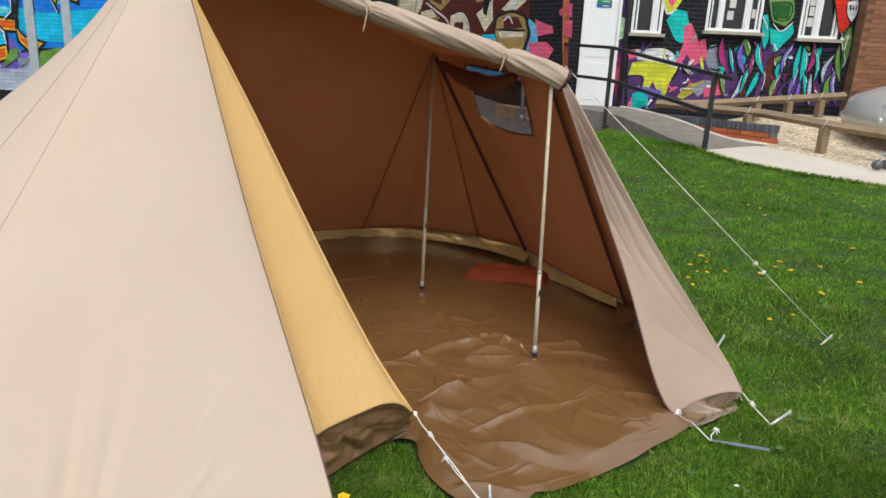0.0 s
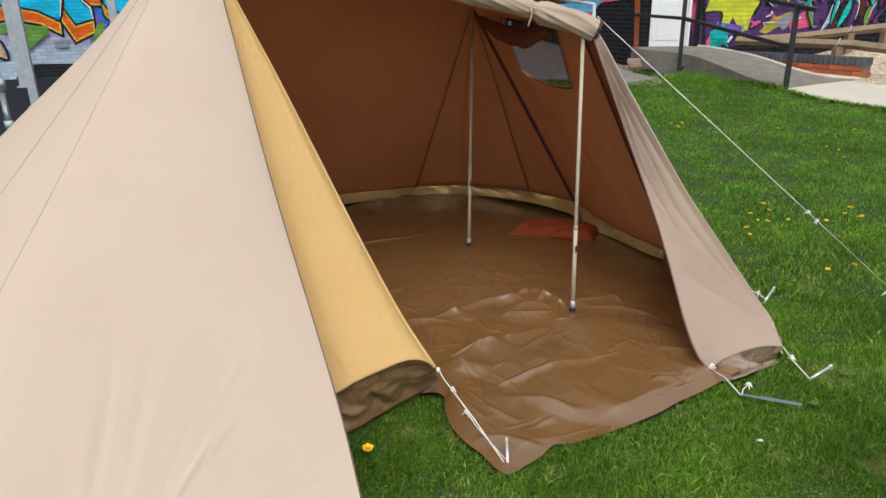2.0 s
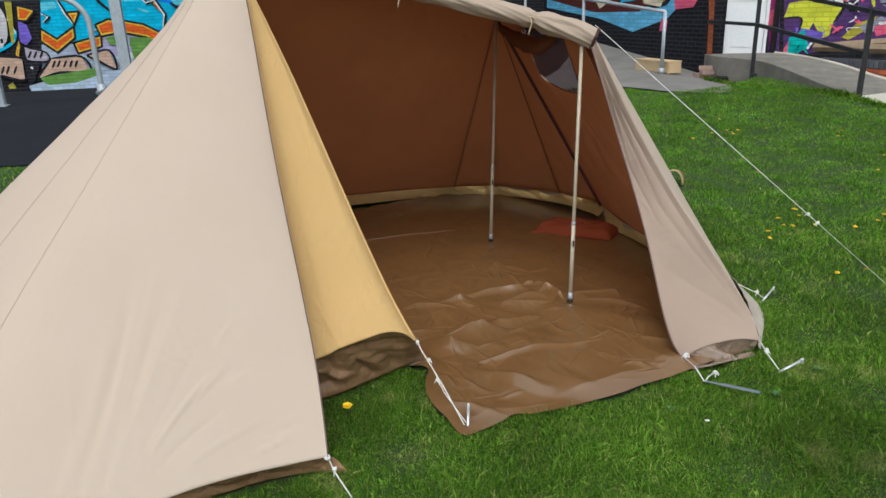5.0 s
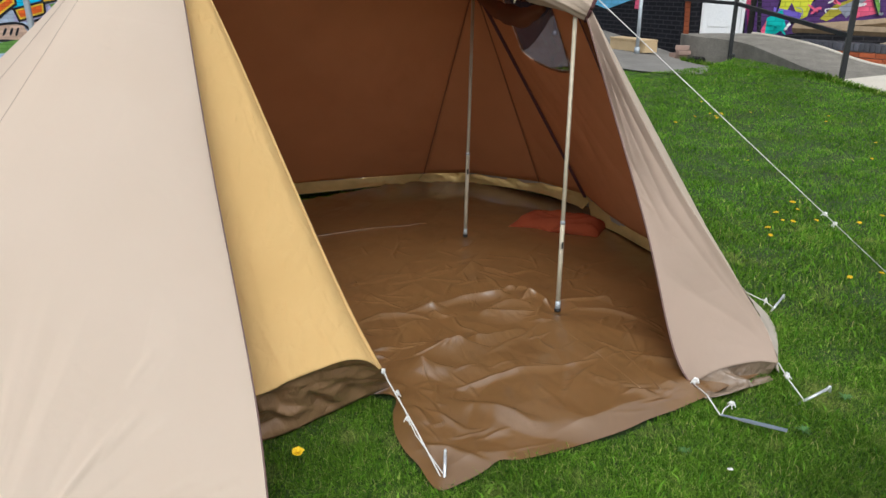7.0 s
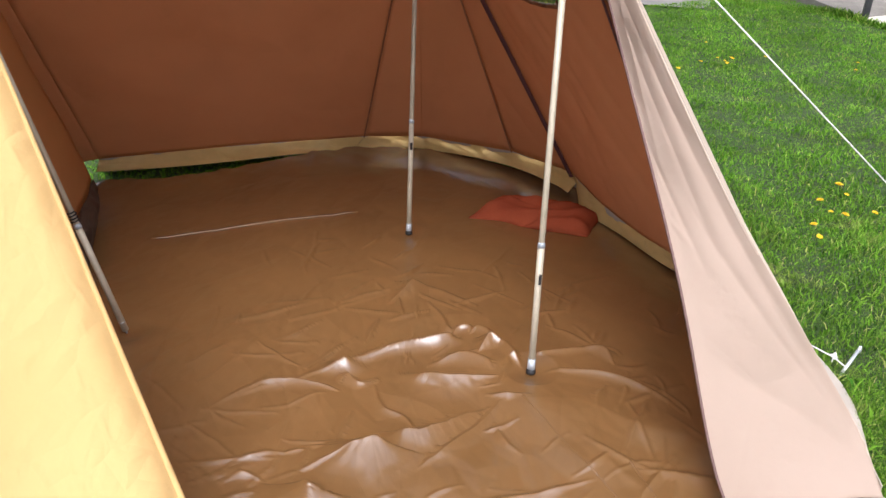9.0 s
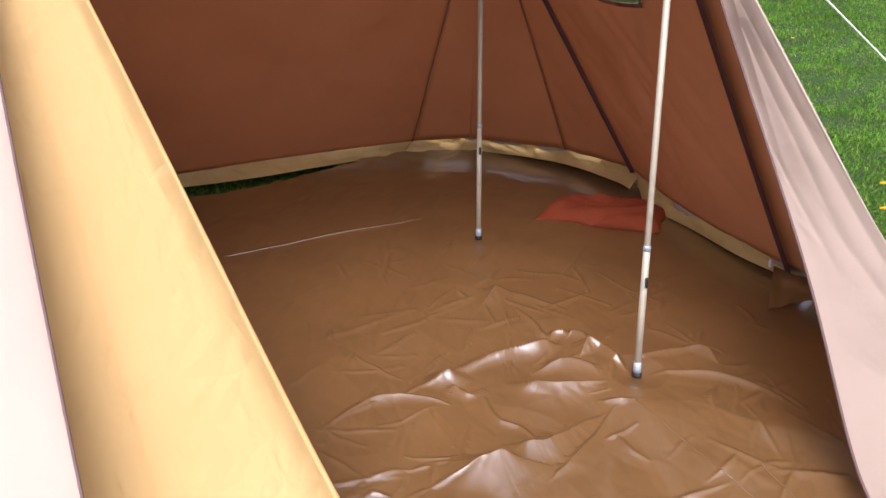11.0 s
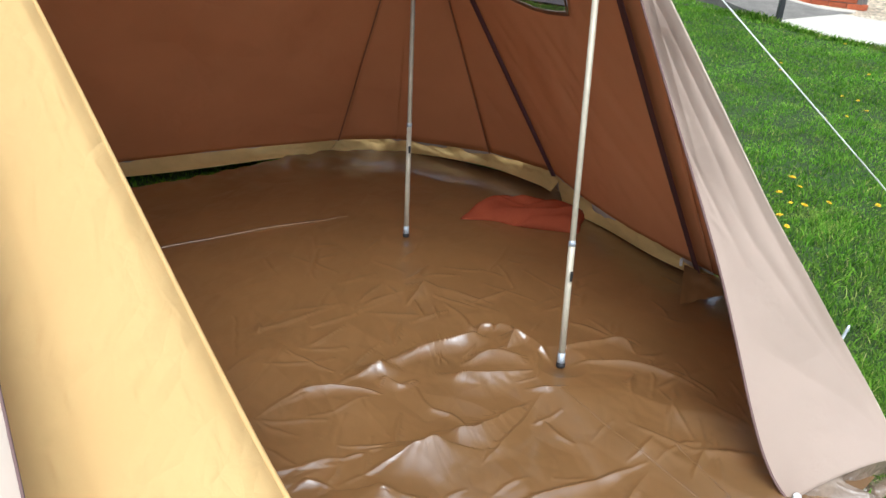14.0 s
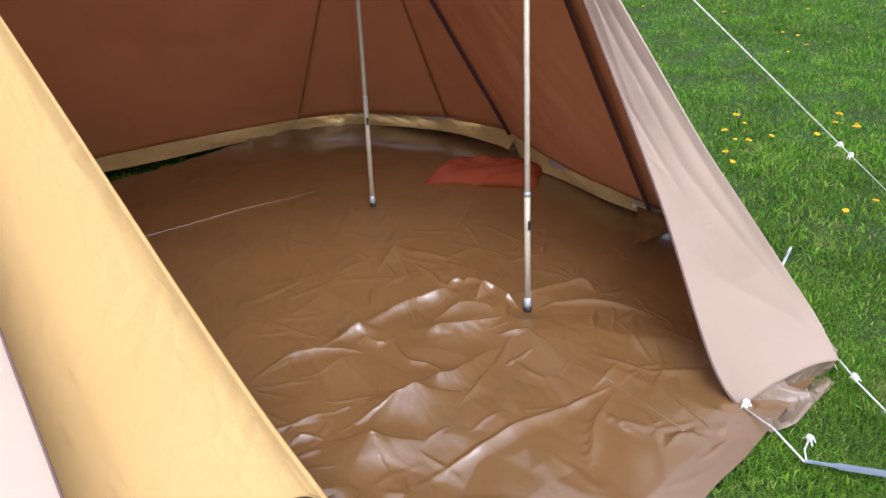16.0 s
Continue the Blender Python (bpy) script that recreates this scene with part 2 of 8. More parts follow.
def box(size, at=(0, 0, 0), bevel=0.0, turn=0.0, bm=None):
    """A bevelled block; at is the centre of its base, turn in degrees about z."""
    out = bm or bmesh.new()
    b = bmesh.new()
    bmesh.ops.create_cube(b, size=1)
    bmesh.ops.scale(b, vec=size, verts=b.verts)
    if bevel:
        bmesh.ops.bevel(b, geom=b.edges[:], offset=bevel, segments=2, affect="EDGES", profile=0.7)
    m = Matrix.Translation(Vector(at) + Vector((0, 0, size[2] / 2))) @ Matrix.Rotation(radians(turn), 4, "Z")
    bmesh.ops.transform(b, matrix=m, verts=b.verts)
    me = bpy.data.meshes.new("tmp")
    b.to_mesh(me)
    b.free()
    out.from_mesh(me)
    bpy.data.meshes.remove(me)
    return out


def step(a, b, x):
    t = min(max((x - a) / (b - a), 0), 1)
    return t * t * (3 - 2 * t)


def gz(x, y):
    """Height of the ground."""
    return (0.28 * step(6, 12, y) * step(-6, -1, x) + 0.5 * step(13, 18, y) * step(-8, -3, x) * (1 - step(0, 2, x))
            + 0.3 * step(3.4, 5.2, x) * step(10.9, 13, y) - 0.16 * step(0.3, 1.9, x) * (1 - step(2.2, 3.0, x)) * step(7.5, 11.8, y))


def near_line(x, y, ax, ay, bx, by):
    """Distance from a line and how far along it the nearest place lies."""
    dx, dy = bx - ax, by - ay
    t = min(max(((x - ax) * dx + (y - ay) * dy) / (dx * dx + dy * dy), 0), 1)
    return math.hypot(x - ax - t * dx, y - ay - t * dy), t


def on_ground(pts, lift=0.0):
    return [(x, y, gz(x, y) + lift) for x, y in pts]


def ripple(p, s, seed=0.0):
    return noise.noise(Vector((p[0] * s + seed, p[1] * s - seed, p[2] * s)))


def ridged(p, s, seed=0.0):
    return 1 - abs(noise.noise(Vector((p[0] * s + seed, p[1] * s, p[2] * s + seed)))) * 2


def facet(x, y, cell, seed):
    """A surface of flat facets with sharp edges, like crumpled stiff plastic."""
    wx = x + cell * 0.7 * ripple((x, y, 3), 0.5 / cell, seed)
    wy = y + cell * 0.7 * ripple((x, y, 7), 0.5 / cell, seed + 2)
    u, v = (0.83 * wx + 0.56 * wy) / cell, (0.83 * wy - 0.56 * wx) / (cell * 1.5)
    i, j = math.floor(u), math.floor(v)
    u, v = u - i, v - j
    a, b, c, d = (noise.cell(Vector((i + p + 0.5, j + q + 0.5, seed + 0.5))) for p, q in ((0, 0), (1, 0), (1, 1), (0, 1)))
    if noise.cell(Vector((i + 0.5, j + 0.5, seed + 40.5))) > 0.5:
        return a + (b - a) * u + (c - b) * v if u > v else a + (d - a) * v + (c - d) * u
    return a + (b - a) * u + (d - a) * v if u + v < 1 else c + (d - c) * (1 - u) + (b - c) * (1 - v)


# ---- ground ----
bm = loft(on_ground([(-60 + i * 2, -12) for i in range(56)]), on_ground([(-60 + i * 2, 60) for i in range(56)]), 140, 120)
for v in bm.verts:
    v.co.z = gz(v.co.x, v.co.y) - 0.012
for f in bm.faces:
    if f.normal.z < 0:
        f.normal_flip()
ground = tagged(link("ground", bm, soil), "green lawn soil under short grass, gently rising to the buildings", "lawn", kind="structure")


def slab(name, near, far, nu, nv, mat, lift, label, category):
    bm = loft(on_ground(near), on_ground(far), nu, nv)
    for v in bm.verts:
        v.co.z = gz(v.co.x, v.co.y) + lift
    bmesh.ops.recalc_face_normals(bm, faces=bm.faces[:])
    if sum(f.normal.z for f in bm.faces) < 0:
        bmesh.ops.reverse_faces(bm, faces=bm.faces[:])
    return tagged(link(name, bm, mat), label, category, kind="structure")


CORNER, DOOR_Y = (1.15, 13.35), 13.4
FAR_CORNER = (-2.65, 18.13)
slab("yard", [(-40, -9.6), (-12, 2.9), (-6.8, 5.05), (-5.8, 5.5), (-3.2, 7.0), (-1.4, 10.4)],
     [(-40, -3.2), (-20, 7.8), (-13, 11.8), (-8, 14.7), (-2.6, 18.3), (-1.5, 17.2)], 60, 24, asphalt, 0.004, "dark worn asphalt yard beside the lawn", "yard")
slab("pavement", [(-1.4, 10.4), (-0.1, 10.9), (0.6, 10.55), (1.05, 10.77), (1.4, 11.02), (1.56, 11.5)], [(-1.5, 17.2), (0.4, 14.9), (1.2, 13.6), (1.6, 12.9)], 24, 20, concrete, 0.008, "grey concrete strip along the painted wall", "pavement")
slab("gravel_drive", [(3.5, 11.3), (4.05, 10.66), (4.5, 10.16), (4.9, 9.61), (9, 7.0), (14, 4.2)], [(3.4, 13.5), (5, 13.5), (7, 13.5), (10, 13.5), (15, 13.5)], 40, 20, gravel_mat, 0.004, "buff gravel parking drive", "drive")
slab("path", [(2.96, 10.15), (3.25, 9.54), (3.8, 9.08), (4.5, 8.66), (9, 6.45), (14, 3.7)], [(3.5, 11.35), (4.05, 10.71), (4.5, 10.21), (4.9, 9.66), (9, 7.05), (14, 4.25)], 40, 8, pale_concrete, 0.008, "pale concrete path along the lawn's edge", "path")

# ---- tent ----
APEX = Vector((-1.2, 2.87, 1.86))
RT = Vector((0.44, 3.46, 1.36))
BT = Vector((-0.253, 4.285, 1.43))
INSIDE = Vector((-0.6, 3.4, 0.5))
tent = thing("tent", (-0.8, 3.0, 0), "beige canvas bell tent, open front, brown inside, pitched on grass", "tent")


def cloth(name, top, bottom, nu, nv, sag=0.0, wrinkle=0.004, seed=0.0, outer=None, inner=None, away=INSIDE, thick=0.004, label="", fall=0.0):
    """A canvas panel with outer and inner face; sag bellies it in, wrinkles fan from the hem."""
    def wave(u, v, p):
        edge = min(1, 8 * u * (1 - u) + 0.15) * math.sin(math.pi * min(v, 0.97))
        w = -sag * 4 * u * (1 - u) * math.sin(math.pi * v)
        w += wrinkle * edge * (ripple(p, 3.0, seed) * 1.6 + ripple(p, 9.0, seed + 5) * 0.5)
        w += fall * edge * v * math.sin(u * 34 + 3 * ripple(p, 2, seed)) * max(0, ripple(p, 2.2, seed + 9))
        return w
    bm = loft(top, bottom, nu, nv, wave, away)
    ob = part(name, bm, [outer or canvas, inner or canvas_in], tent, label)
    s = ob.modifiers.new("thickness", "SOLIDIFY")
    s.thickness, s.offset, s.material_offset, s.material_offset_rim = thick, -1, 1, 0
    return ob


PC, PM = Vector((-0.142, 1.546, 0.075)), Vector((-0.70, 1.045, 0.07))
LEFT = [PM, (-1.15, 0.77, 0.10), (-1.75, 0.86, 0.07), (-2.2, 1.1, 0.09), (-2.56, 1.47, 0.07), (-2.86, 2.0, 0.09), (-2.95, 2.6, 0.07), (-2.8, 3.4, 0.09), (-2.45, 3.95, 0.08)]
BL = (-2.0, 4.3, 0.12)
LEFT_BASE = resample(smooth_line([PC, (-0.42, 1.32, 0.085)] + LEFT + [BL], 8), 150)


# creases that fan out from the peg beside the front edge: from, to (round, down), height, width
CONE_CREASES = [((0.036, 0.962), (0.052, 0.978), 0.008, 0.011), ((0.045, 0.930), (0.078, 0.972), 0.006, 0.014), ((0.060, 0.905), (0.092, 0.962), -0.005, 0.016), ((0.066, 0.850), (0.094, 0.935), 0.008, 0.013), ((0.060, 0.845), (0.074, 0.885), 0.007, 0.014),
                ((0.072, 0.80), (0.104, 0.96), -0.004, 0.04), ((0.088, 0.72), (0.1155, 0.985), 0.006, 0.06), ((0.100, 0.70), (0.1175, 0.985), -0.005, 0.06), ((0.112, 0.68), (0.119, 0.98), 0.005, 0.06), ((0.128, 0.70), (0.121, 0.98), -0.004, 0.06),
                ((0.140, 0.74), (0.123, 0.985), 0.004, 0.06), ((0.155, 0.80), (0.126, 0.985), 0.004, 0.06), ((0.057, 0.780), (0.066, 0.812), 0.005, 0.014), ((0.052, 0.862), (0.060, 0.875), 0.005, 0.014), ((0.030, 0.945), (0.046, 0.955), -0.005, 0.016)]
CONE_EDGE = resample(smooth_line([APEX, (-1.055, 2.743, 1.628), (-0.931, 2.59, 1.396), (-0.808, 2.427, 1.164), (-0.679, 2.259, 0.934), (-0.543, 2.088, 0.707), (-0.403, 1.915, 0.485), (-0.266, 1.737, 0.272), PC], 8), 80)


def along(line, t):
    """A place on a line of even steps, t from 0 to 1."""
    i = min(max(t, 0), 1) * (len(line) - 1)
    k = min(int(i), len(line) - 2)
    return line[k].lerp(line[k + 1], i - k)


def cone_point(u, v):
    """A place on the left half of the tent: u round the base, v down from the top; it sags between its pegs."""
    i = u * 150
    k = min(int(i), 149)
    base = LEFT_BASE[k].lerp(LEFT_BASE[k + 1], i - k)
    out = Vector((base.x - APEX.x, base.y - APEX.y, 0)).normalized() * 0.69 + Vector((0, 0, 0.72))
    p = APEX.lerp(base, v)
    e = math.sin(math.pi * v)
    sag = (0.012 + 0.073 * step(0.05, 0.5, u)) * (1 - step(0.8, 0.98, u))
    p = p - out * sag * math.sin(math.pi * v ** 0.52) * (1.15 - 0.8 * v) * step(-0.05, 0.22, v)
    free = 1 - step(0.0, 0.10, u)
    if free > 0:
        p = p + (along(CONE_EDGE, v) - p) * free ** 2
    folds = math.exp(-((u - 0.118) / 0.022) ** 2) * step(0.55, 1, v) * math.sin(u * 300 + 4 * v + 5 * ripple((u * 30, v * 3, 0), 1, 4)) * 0.006 * (0.4 + ripple((u * 60, v * 2, 1), 1, 7))
    small = 0.0
    if u < 0.2 and v > 0.6:
        for (au, av), (bu, bv), amp, width in CONE_CREASES:
            d, t = near_line(u * v * 6.4, v * 2.4, au * av * 6.4, av * 2.4, bu * bv * 6.4, bv * 2.4)
            if d < width:
                small += amp * (0.6 if width > 0.03 else 1) * (1 - d / width) ** 2 * math.sin(math.pi * (0.08 + 0.84 * t))
    return p + out * (folds + small + 0.005 * e * ripple(p, 2.5, 2) + 0.0015 * e * ripple(p, 9, 5))


bm = bmesh.new()
ROUND = [0.2 * k / 260 for k in range(260)] + [0.2 + 0.8 * k / 240 for k in range(241)]
DOWN = [0.6 * k / 32 for k in range(1, 33)] + [0.6 + 0.4 * k / 88 for k in range(1, 89)]
grid = [[bm.verts.new(cone_point(u, v)) for u in ROUND] for v in DOWN]
top = bm.verts.new(APEX)
for i in range(500):
    bm.faces.new((top, grid[0][i], grid[0][i + 1]))
    for j in range(119):
        bm.faces.new((grid[j][i], grid[j + 1][i], grid[j + 1][i + 1], grid[j][i + 1]))
bm.normal_update()
if sum(f.normal.dot(f.calc_center_median() - Vector((-1.4, 2.7, 0.4))) for f in bm.faces) < 0:
    bmesh.ops.reverse_faces(bm, faces=bm.faces[:])
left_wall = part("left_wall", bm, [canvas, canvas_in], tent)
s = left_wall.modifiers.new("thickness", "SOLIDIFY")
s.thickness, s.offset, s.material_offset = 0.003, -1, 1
BACK = [BL, (-1.45, 4.70, 0.115), (-0.83, 5.09, 0.105), (-0.5, 5.15, 0.115), (0.05, 4.99, 0.125), (0.39, 4.72, 0.135)]
cloth("back_wall", [APEX, BT], BACK[:3], 60, 60, 0.015, 0.013, 6)
cloth("back_wall", [BT], BACK[2:4] + [BACK[4]], 24, 30, 0.01, 0.004, 7)
cloth("back_wall", [BT], BACK[4:], 14, 30, 0.006, 0.004, 8)
cloth("roof_panel", [BT], [APEX, RT], 30, 24, 0.02, 0.004, 9)

# side wall with a clear window, between two zips
BC, ZR, RO, RI = Vector((0.39, 4.72, 0.135)), Vector((1.01, 3.82, 0.085)), Vector((1.30, 2.852, 0.065)), Vector((0.985, 2.715, 0.0))
NU, NV = 50, 50
WIN = (0.20, 0.66, 0.04, 0.28)


def side_base(u):
    """The foot of the side wall, drawn in between its pegs."""
    return BC.lerp(ZR, u) + Vector((-0.82, -0.575, 0)) * 0.055 * math.sin(math.pi * u)


def side_point(u, v):
    return BT.lerp(RT, u).lerp(side_base(u), v)


def side_wave(u, v, p):
    e = math.sin(math.pi * u) * math.sin(math.pi * v)
    return e * (0.012 * (ridged((u * 1.6 - v * 1.1, u + v, 0.3), 1.7, 3) - 0.3) + 0.026 * max(0, ridged((u * 3.0 - v * 2.2, u * 0.5 + v * 0.4, 1.3), 1.6, 5) - 0.55) + 0.016 * max(0, ridged((u * 5.5 - v * 4.5, u + v, 2.3), 1.4, 7) - 0.6)) + 0.003 * ripple(p, 8, 2)


WIN_HEM = ((0.0, 0.24), (0.18, 0.258), (0.264, 0.281), (0.33, 0.294), (0.44, 0.302), (0.55, 0.297), (0.635, 0.286), (1.0, 0.27))


def win_left(v):
    return 0.255 - 0.30 * (v - 0.04)


def win_right(v):
    return 0.712 - 0.32 * (v - 0.04)


def win_hem(u):
    for (a, p), (b, q) in zip(WIN_HEM, WIN_HEM[1:]):
        if u <= b:
            return p + (q - p) * (u - a) / (b - a)
    return WIN_HEM[-1][1]


def tent_shape(x, a, m, b):
    return max(0.0, (x - a) / (m - a) if x < m else (b - x) / (b - m))


bm = loft([BT, RT], [side_base(k / 20) for k in range(21)], NU, NV, side_wave, INSIDE)
for k, vert in enumerate(bm.verts):
    u, v = (k % (NU + 1)) / NU, (k // (NU + 1)) / NV
    v2 = min(max(v, 0.04), 0.30)
    u_new = u + (win_left(v2) - WIN[0]) * tent_shape(u, 0, WIN[0], 0.43) + (win_right(v2) - WIN[1]) * tent_shape(u, 0.43, WIN[1], 1)
    v_new = v + (win_hem(u_new) - WIN[3]) * tent_shape(v, WIN[2], WIN[3], 0.6)
    fade = tent_shape(v, -1.0, 0.3, 0.9)
    u_new = u + (u_new - u) * min(1, fade * 1.8)
    vert.co += side_point(u_new, v_new) - side_point(u, v)
bm.faces.ensure_lookup_table()
gone = []
for f in bm.faces:
    c = f.calc_center_median()
    j, i = f.index // NU, f.index % NU
    u, v = (i + 0.5) / NU, (j + 0.5) / NV
    if WIN[0] < u < WIN[1] and WIN[2] < v < WIN[3]:
        gone.append(f)
bmesh.ops.delete(bm, geom=gone, context="FACES")
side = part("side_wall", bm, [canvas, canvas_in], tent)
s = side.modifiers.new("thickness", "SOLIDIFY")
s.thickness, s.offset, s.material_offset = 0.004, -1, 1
clear = bpy.data.materials.new("clear_plastic")
clear.use_nodes = True
cn, cl = clear.node_tree.nodes, clear.node_tree.links
gloss, clear_bit, both = cn.new("ShaderNodeBsdfGlossy"), cn.new("ShaderNodeBsdfTransparent"), cn.new("ShaderNodeMixShader")
gloss.inputs["Roughness"].default_value, clear_bit.inputs["Color"].default_value, both.inputs[0].default_value = 0.2, (0.32, 0.30, 0.34, 1), 0.24
cl.new(clear_bit.outputs[0], both.inputs[1]), cl.new(gloss.outputs[0], both.inputs[2]), cl.new(both.outputs[0], cn["Material Output"].inputs["Surface"])
pane_top = [side_point(u, 0.03) for u in (0.245, 0.4, 0.55, 0.72)]
pane_low = [side_point(u, win_hem(u) + 0.008) for u in (0.172, 0.25, 0.33, 0.44, 0.55, 0.645)]
bm = loft(pane_top, pane_low, 40, 30, lambda u, v, p: 0.004 * ripple(p, 14, 4) + 0.004 * max(0, ridged((u * 4, v * 3 - u, 0), 1.5, 2) - 0.4) - 0.005, INSIDE)
pane = part("window_pane", bm, clear, tent, "clear wrinkled plastic window")
pane.visible_shadow = False
rim = [side_point(win_left(0.04 + 0.22 * k / 8), 0.04 + 0.22 * k / 8) for k in range(9)]
part("window_rim", tube(rim, 0.0035, 6), canvas_in, tent)
rim = [side_point(win_right(0.04 + 0.246 * k / 8), 0.04 + 0.246 * k / 8) for k in range(9)]
part("window_rim", tube(rim, 0.0035, 6), canvas_in, tent)
rim = [side_point(u, win_hem(u)) for u in (0.19 + 0.444 * k / 20 for k in range(21))]
part("window_hem", tube(rim, 0.0022, 6), tape_mat, tent, "pale stitched hem under the window")
# brown canvas darkened to carry the shadow under the ridge
flap_shaded = material("dark_brown_canvas", (0.20, 0.08, 0.042), (0.16, 0.062, 0.033), 5, 0.92, 0.2, 400, spec=0.1)
flap_line = [side_point(u, v) + Vector((-0.05, -0.035, -0.02)) for u, v in ((0.12, 0.03), (0.3, 0.075), (0.5, 0.085), (0.74, 0.03))]
bm = tube(resample(flap_line, 24), [0.018 + 0.032 * math.sin(math.pi * i / 24) + 0.004 * math.sin(i * 1.3) for i in range(25)], 12)
part("window_flap", bm, flap_shaded, tent, "rolled-up brown window flap")

# wall between the side zip and the front corner, and the narrow front panel
FRONT_OUT = smooth_line([RT + Vector((0.009, 0, -0.007)), (0.519, 3.34, 1.244), (0.618, 3.218, 1.082), (0.742, 3.119, 0.885), (0.882, 3.056, 0.669), (1.031, 3.023, 0.464), (1.165, 3.003, 0.281), (1.265, 2.963, 0.141), RO], 8)
cloth("side_wall", [RT], [ZR, (1.22, 3.4, 0.10)], 16, 30, 0.01, 0.004, 12)
cloth("side_wall", [RT, RT.lerp(Vector((1.22, 3.4, 0.10)), 0.5), (1.22, 3.4, 0.10)], FRONT_OUT, 40, 12, 0.0, 0.003, 13, inner=canvas)
FRONT_IN = smooth_line([RT + Vector((-0.01, -0.02, -0.02)), RT.lerp(RI, 0.30) + Vector((-0.012, -0.002, -0.004)), RT.lerp(RI, 0.62) + Vector((-0.008, 0, -0.003)), RT.lerp(RI, 0.86) + Vector((-0.026, 0, -0.011)), RT.lerp(RI, 0.95) + Vector((-0.022, 0, -0.008)), RI], 8)


# folds of the front panel: from, to (across, down), height, width
PANEL_FOLDS = [((0.98, 0.985), (0.66, 0.28), 0.016, 0.07), ((0.98, 0.985), (0.40, 0.50), 0.013, 0.05), ((0.98, 0.985), (0.16, 0.74), 0.010, 0.05), ((0.98, 0.985), (0.35, 0.93), 0.008, 0.03), ((0.98, 0.985), (0.80, 0.60), 0.006, 0.03),
               ((0.15, 0.06), (0.80, 0.46), 0.013, 0.03), ((0.50, 0.12), (0.16, 0.46), -0.012, 0.035), ((0.04, 0.40), (0.34, 0.62), 0.008, 0.025), ((0.03, 0.52), (0.30, 0.58), -0.006, 0.02), ((0.28, 0.20), (0.55, 0.60), 0.008, 0.03)]


def front_wave(u, v, p):
    """Folds that fan out from the pegged corner and long ones from the top."""
    w = 0.03 + 0.32 * v
    h = 0.0
    for (au, av), (bu, bv), amp, width in PANEL_FOLDS:
        d, t = near_line(u * w, v * 1.5, au * (0.03 + 0.32 * av), av * 1.5, bu * (0.03 + 0.32 * bv), bv * 1.5)
        k = width * (0.35 + 0.65 * t)
        if d < k:
            h += 0.55 * amp * (1 - d / k) ** 2 * math.sin(math.pi * (0.06 + 0.90 * t)) ** 0.7
    e = min(1, 9 * u * (1 - u)) * min(1, 8 * v * (1 - v))
    return e * (h + 0.004 * math.sin(5 * u + 3 * v) + 0.003 * ripple(p, 4, 7)) + 0.0015 * e * ripple(p, 14, 7)


bm = bmesh.new()
fi, fo = resample(FRONT_IN, 180), resample(FRONT_OUT, 180)
rows = []
FRONT_HEM = resample(smooth_line([RI, (1.05, 2.735, 0.048), (1.13, 2.77, 0.073), (1.22, 2.815, 0.080), RO], 8), 50)
nrm = (RO - RT).cross(RI - RT).normalized()
for j in range(181):
    rows.append([bm.verts.new(fi[j].lerp(fo[j], i / 50) + nrm * front_wave(i / 50, j / 180, fi[j].lerp(fo[j], i / 50)) + (FRONT_HEM[i] - RI.lerp(RO, i / 50)) * step(0.7, 1.0, j / 180)) for i in range(51)])
for j in range(180):
    for i in range(50):
        bm.faces.new((rows[j][i], rows[j][i + 1], rows[j + 1][i + 1], rows[j + 1][i]))
bm.normal_update()
if sum(f.normal.dot(f.calc_center_median() - INSIDE) for f in bm.faces) < 0:
    bmesh.ops.reverse_faces(bm, faces=bm.faces[:])
front = part("front_panel", bm, [canvas_shaded, canvas_in], tent, "beige canvas front panel with long folds, its shade put into a tan colour")
s = front.modifiers.new("thickness", "SOLIDIFY")
s.thickness, s.offset, s.material_offset = 0.004, -1, 1
part("front_binding", tube(fi, 0.0035, 6), purple, tent, "dark brown edge binding")

# zips and seams
def strip(name, a, b, width, lift, mat, bend=0.0, label=""):
    """A flat tape along the inside of a wall."""
    a, b = Vector(a), Vector(b)
    d = (b - a).normalized()
    n = (INSIDE - (a + b) / 2)
    n = (n - d * n.dot(d)).normalized()
    side_way = d.cross(n)
    bm = bmesh.new()
    prev = None
    for k in range(21):
        t = k / 20
        p = a.lerp(b, t) + n * lift + side_way * bend * math.sin(math.pi * t)
        q = [bm.verts.new(p + side_way * x * width + n * h) for x, h in ((-0.5, 0), (-0.45, 0.003), (0.45, 0.003), (0.5, 0))]
        if prev:
            for i in range(3):
                bm.faces.new((prev[i], prev[i + 1], q[i + 1], q[i]))
        prev = q
    return part(name, bm, mat, tent, label)


strip("zip", side_point(0.0, 0.02), BC + Vector((0.01, -0.05, 0.0)), 0.026, 0.012, maroon, label="dark maroon zip band")
strip("zip", side_point(0.93, 0.03), ZR + Vector((-0.03, 0.03, -0.02)), 0.075, 0.020, maroon, 0.012, label="dark maroon zip band")
strip("seam", BT, BACK[2], 0.007, 0.012, seam_mat)
strip("seam", BT, BACK[3], 0.005, 0.012, canvas_in)
strip("seam", BT, BACK[4], 0.006, 0.010, seam_mat)


cone_seam = material("brown_seam_thread", (0.36, 0.27, 0.21), None, 20, 0.9)
for u_at in (0.213, 0.285):
    part("seam", tube([cone_point(u_at, j / 40) + Vector((0, -0.0006, 0.0008)) for j in range(1, 41)], 0.0006, 5), cone_seam, tent)
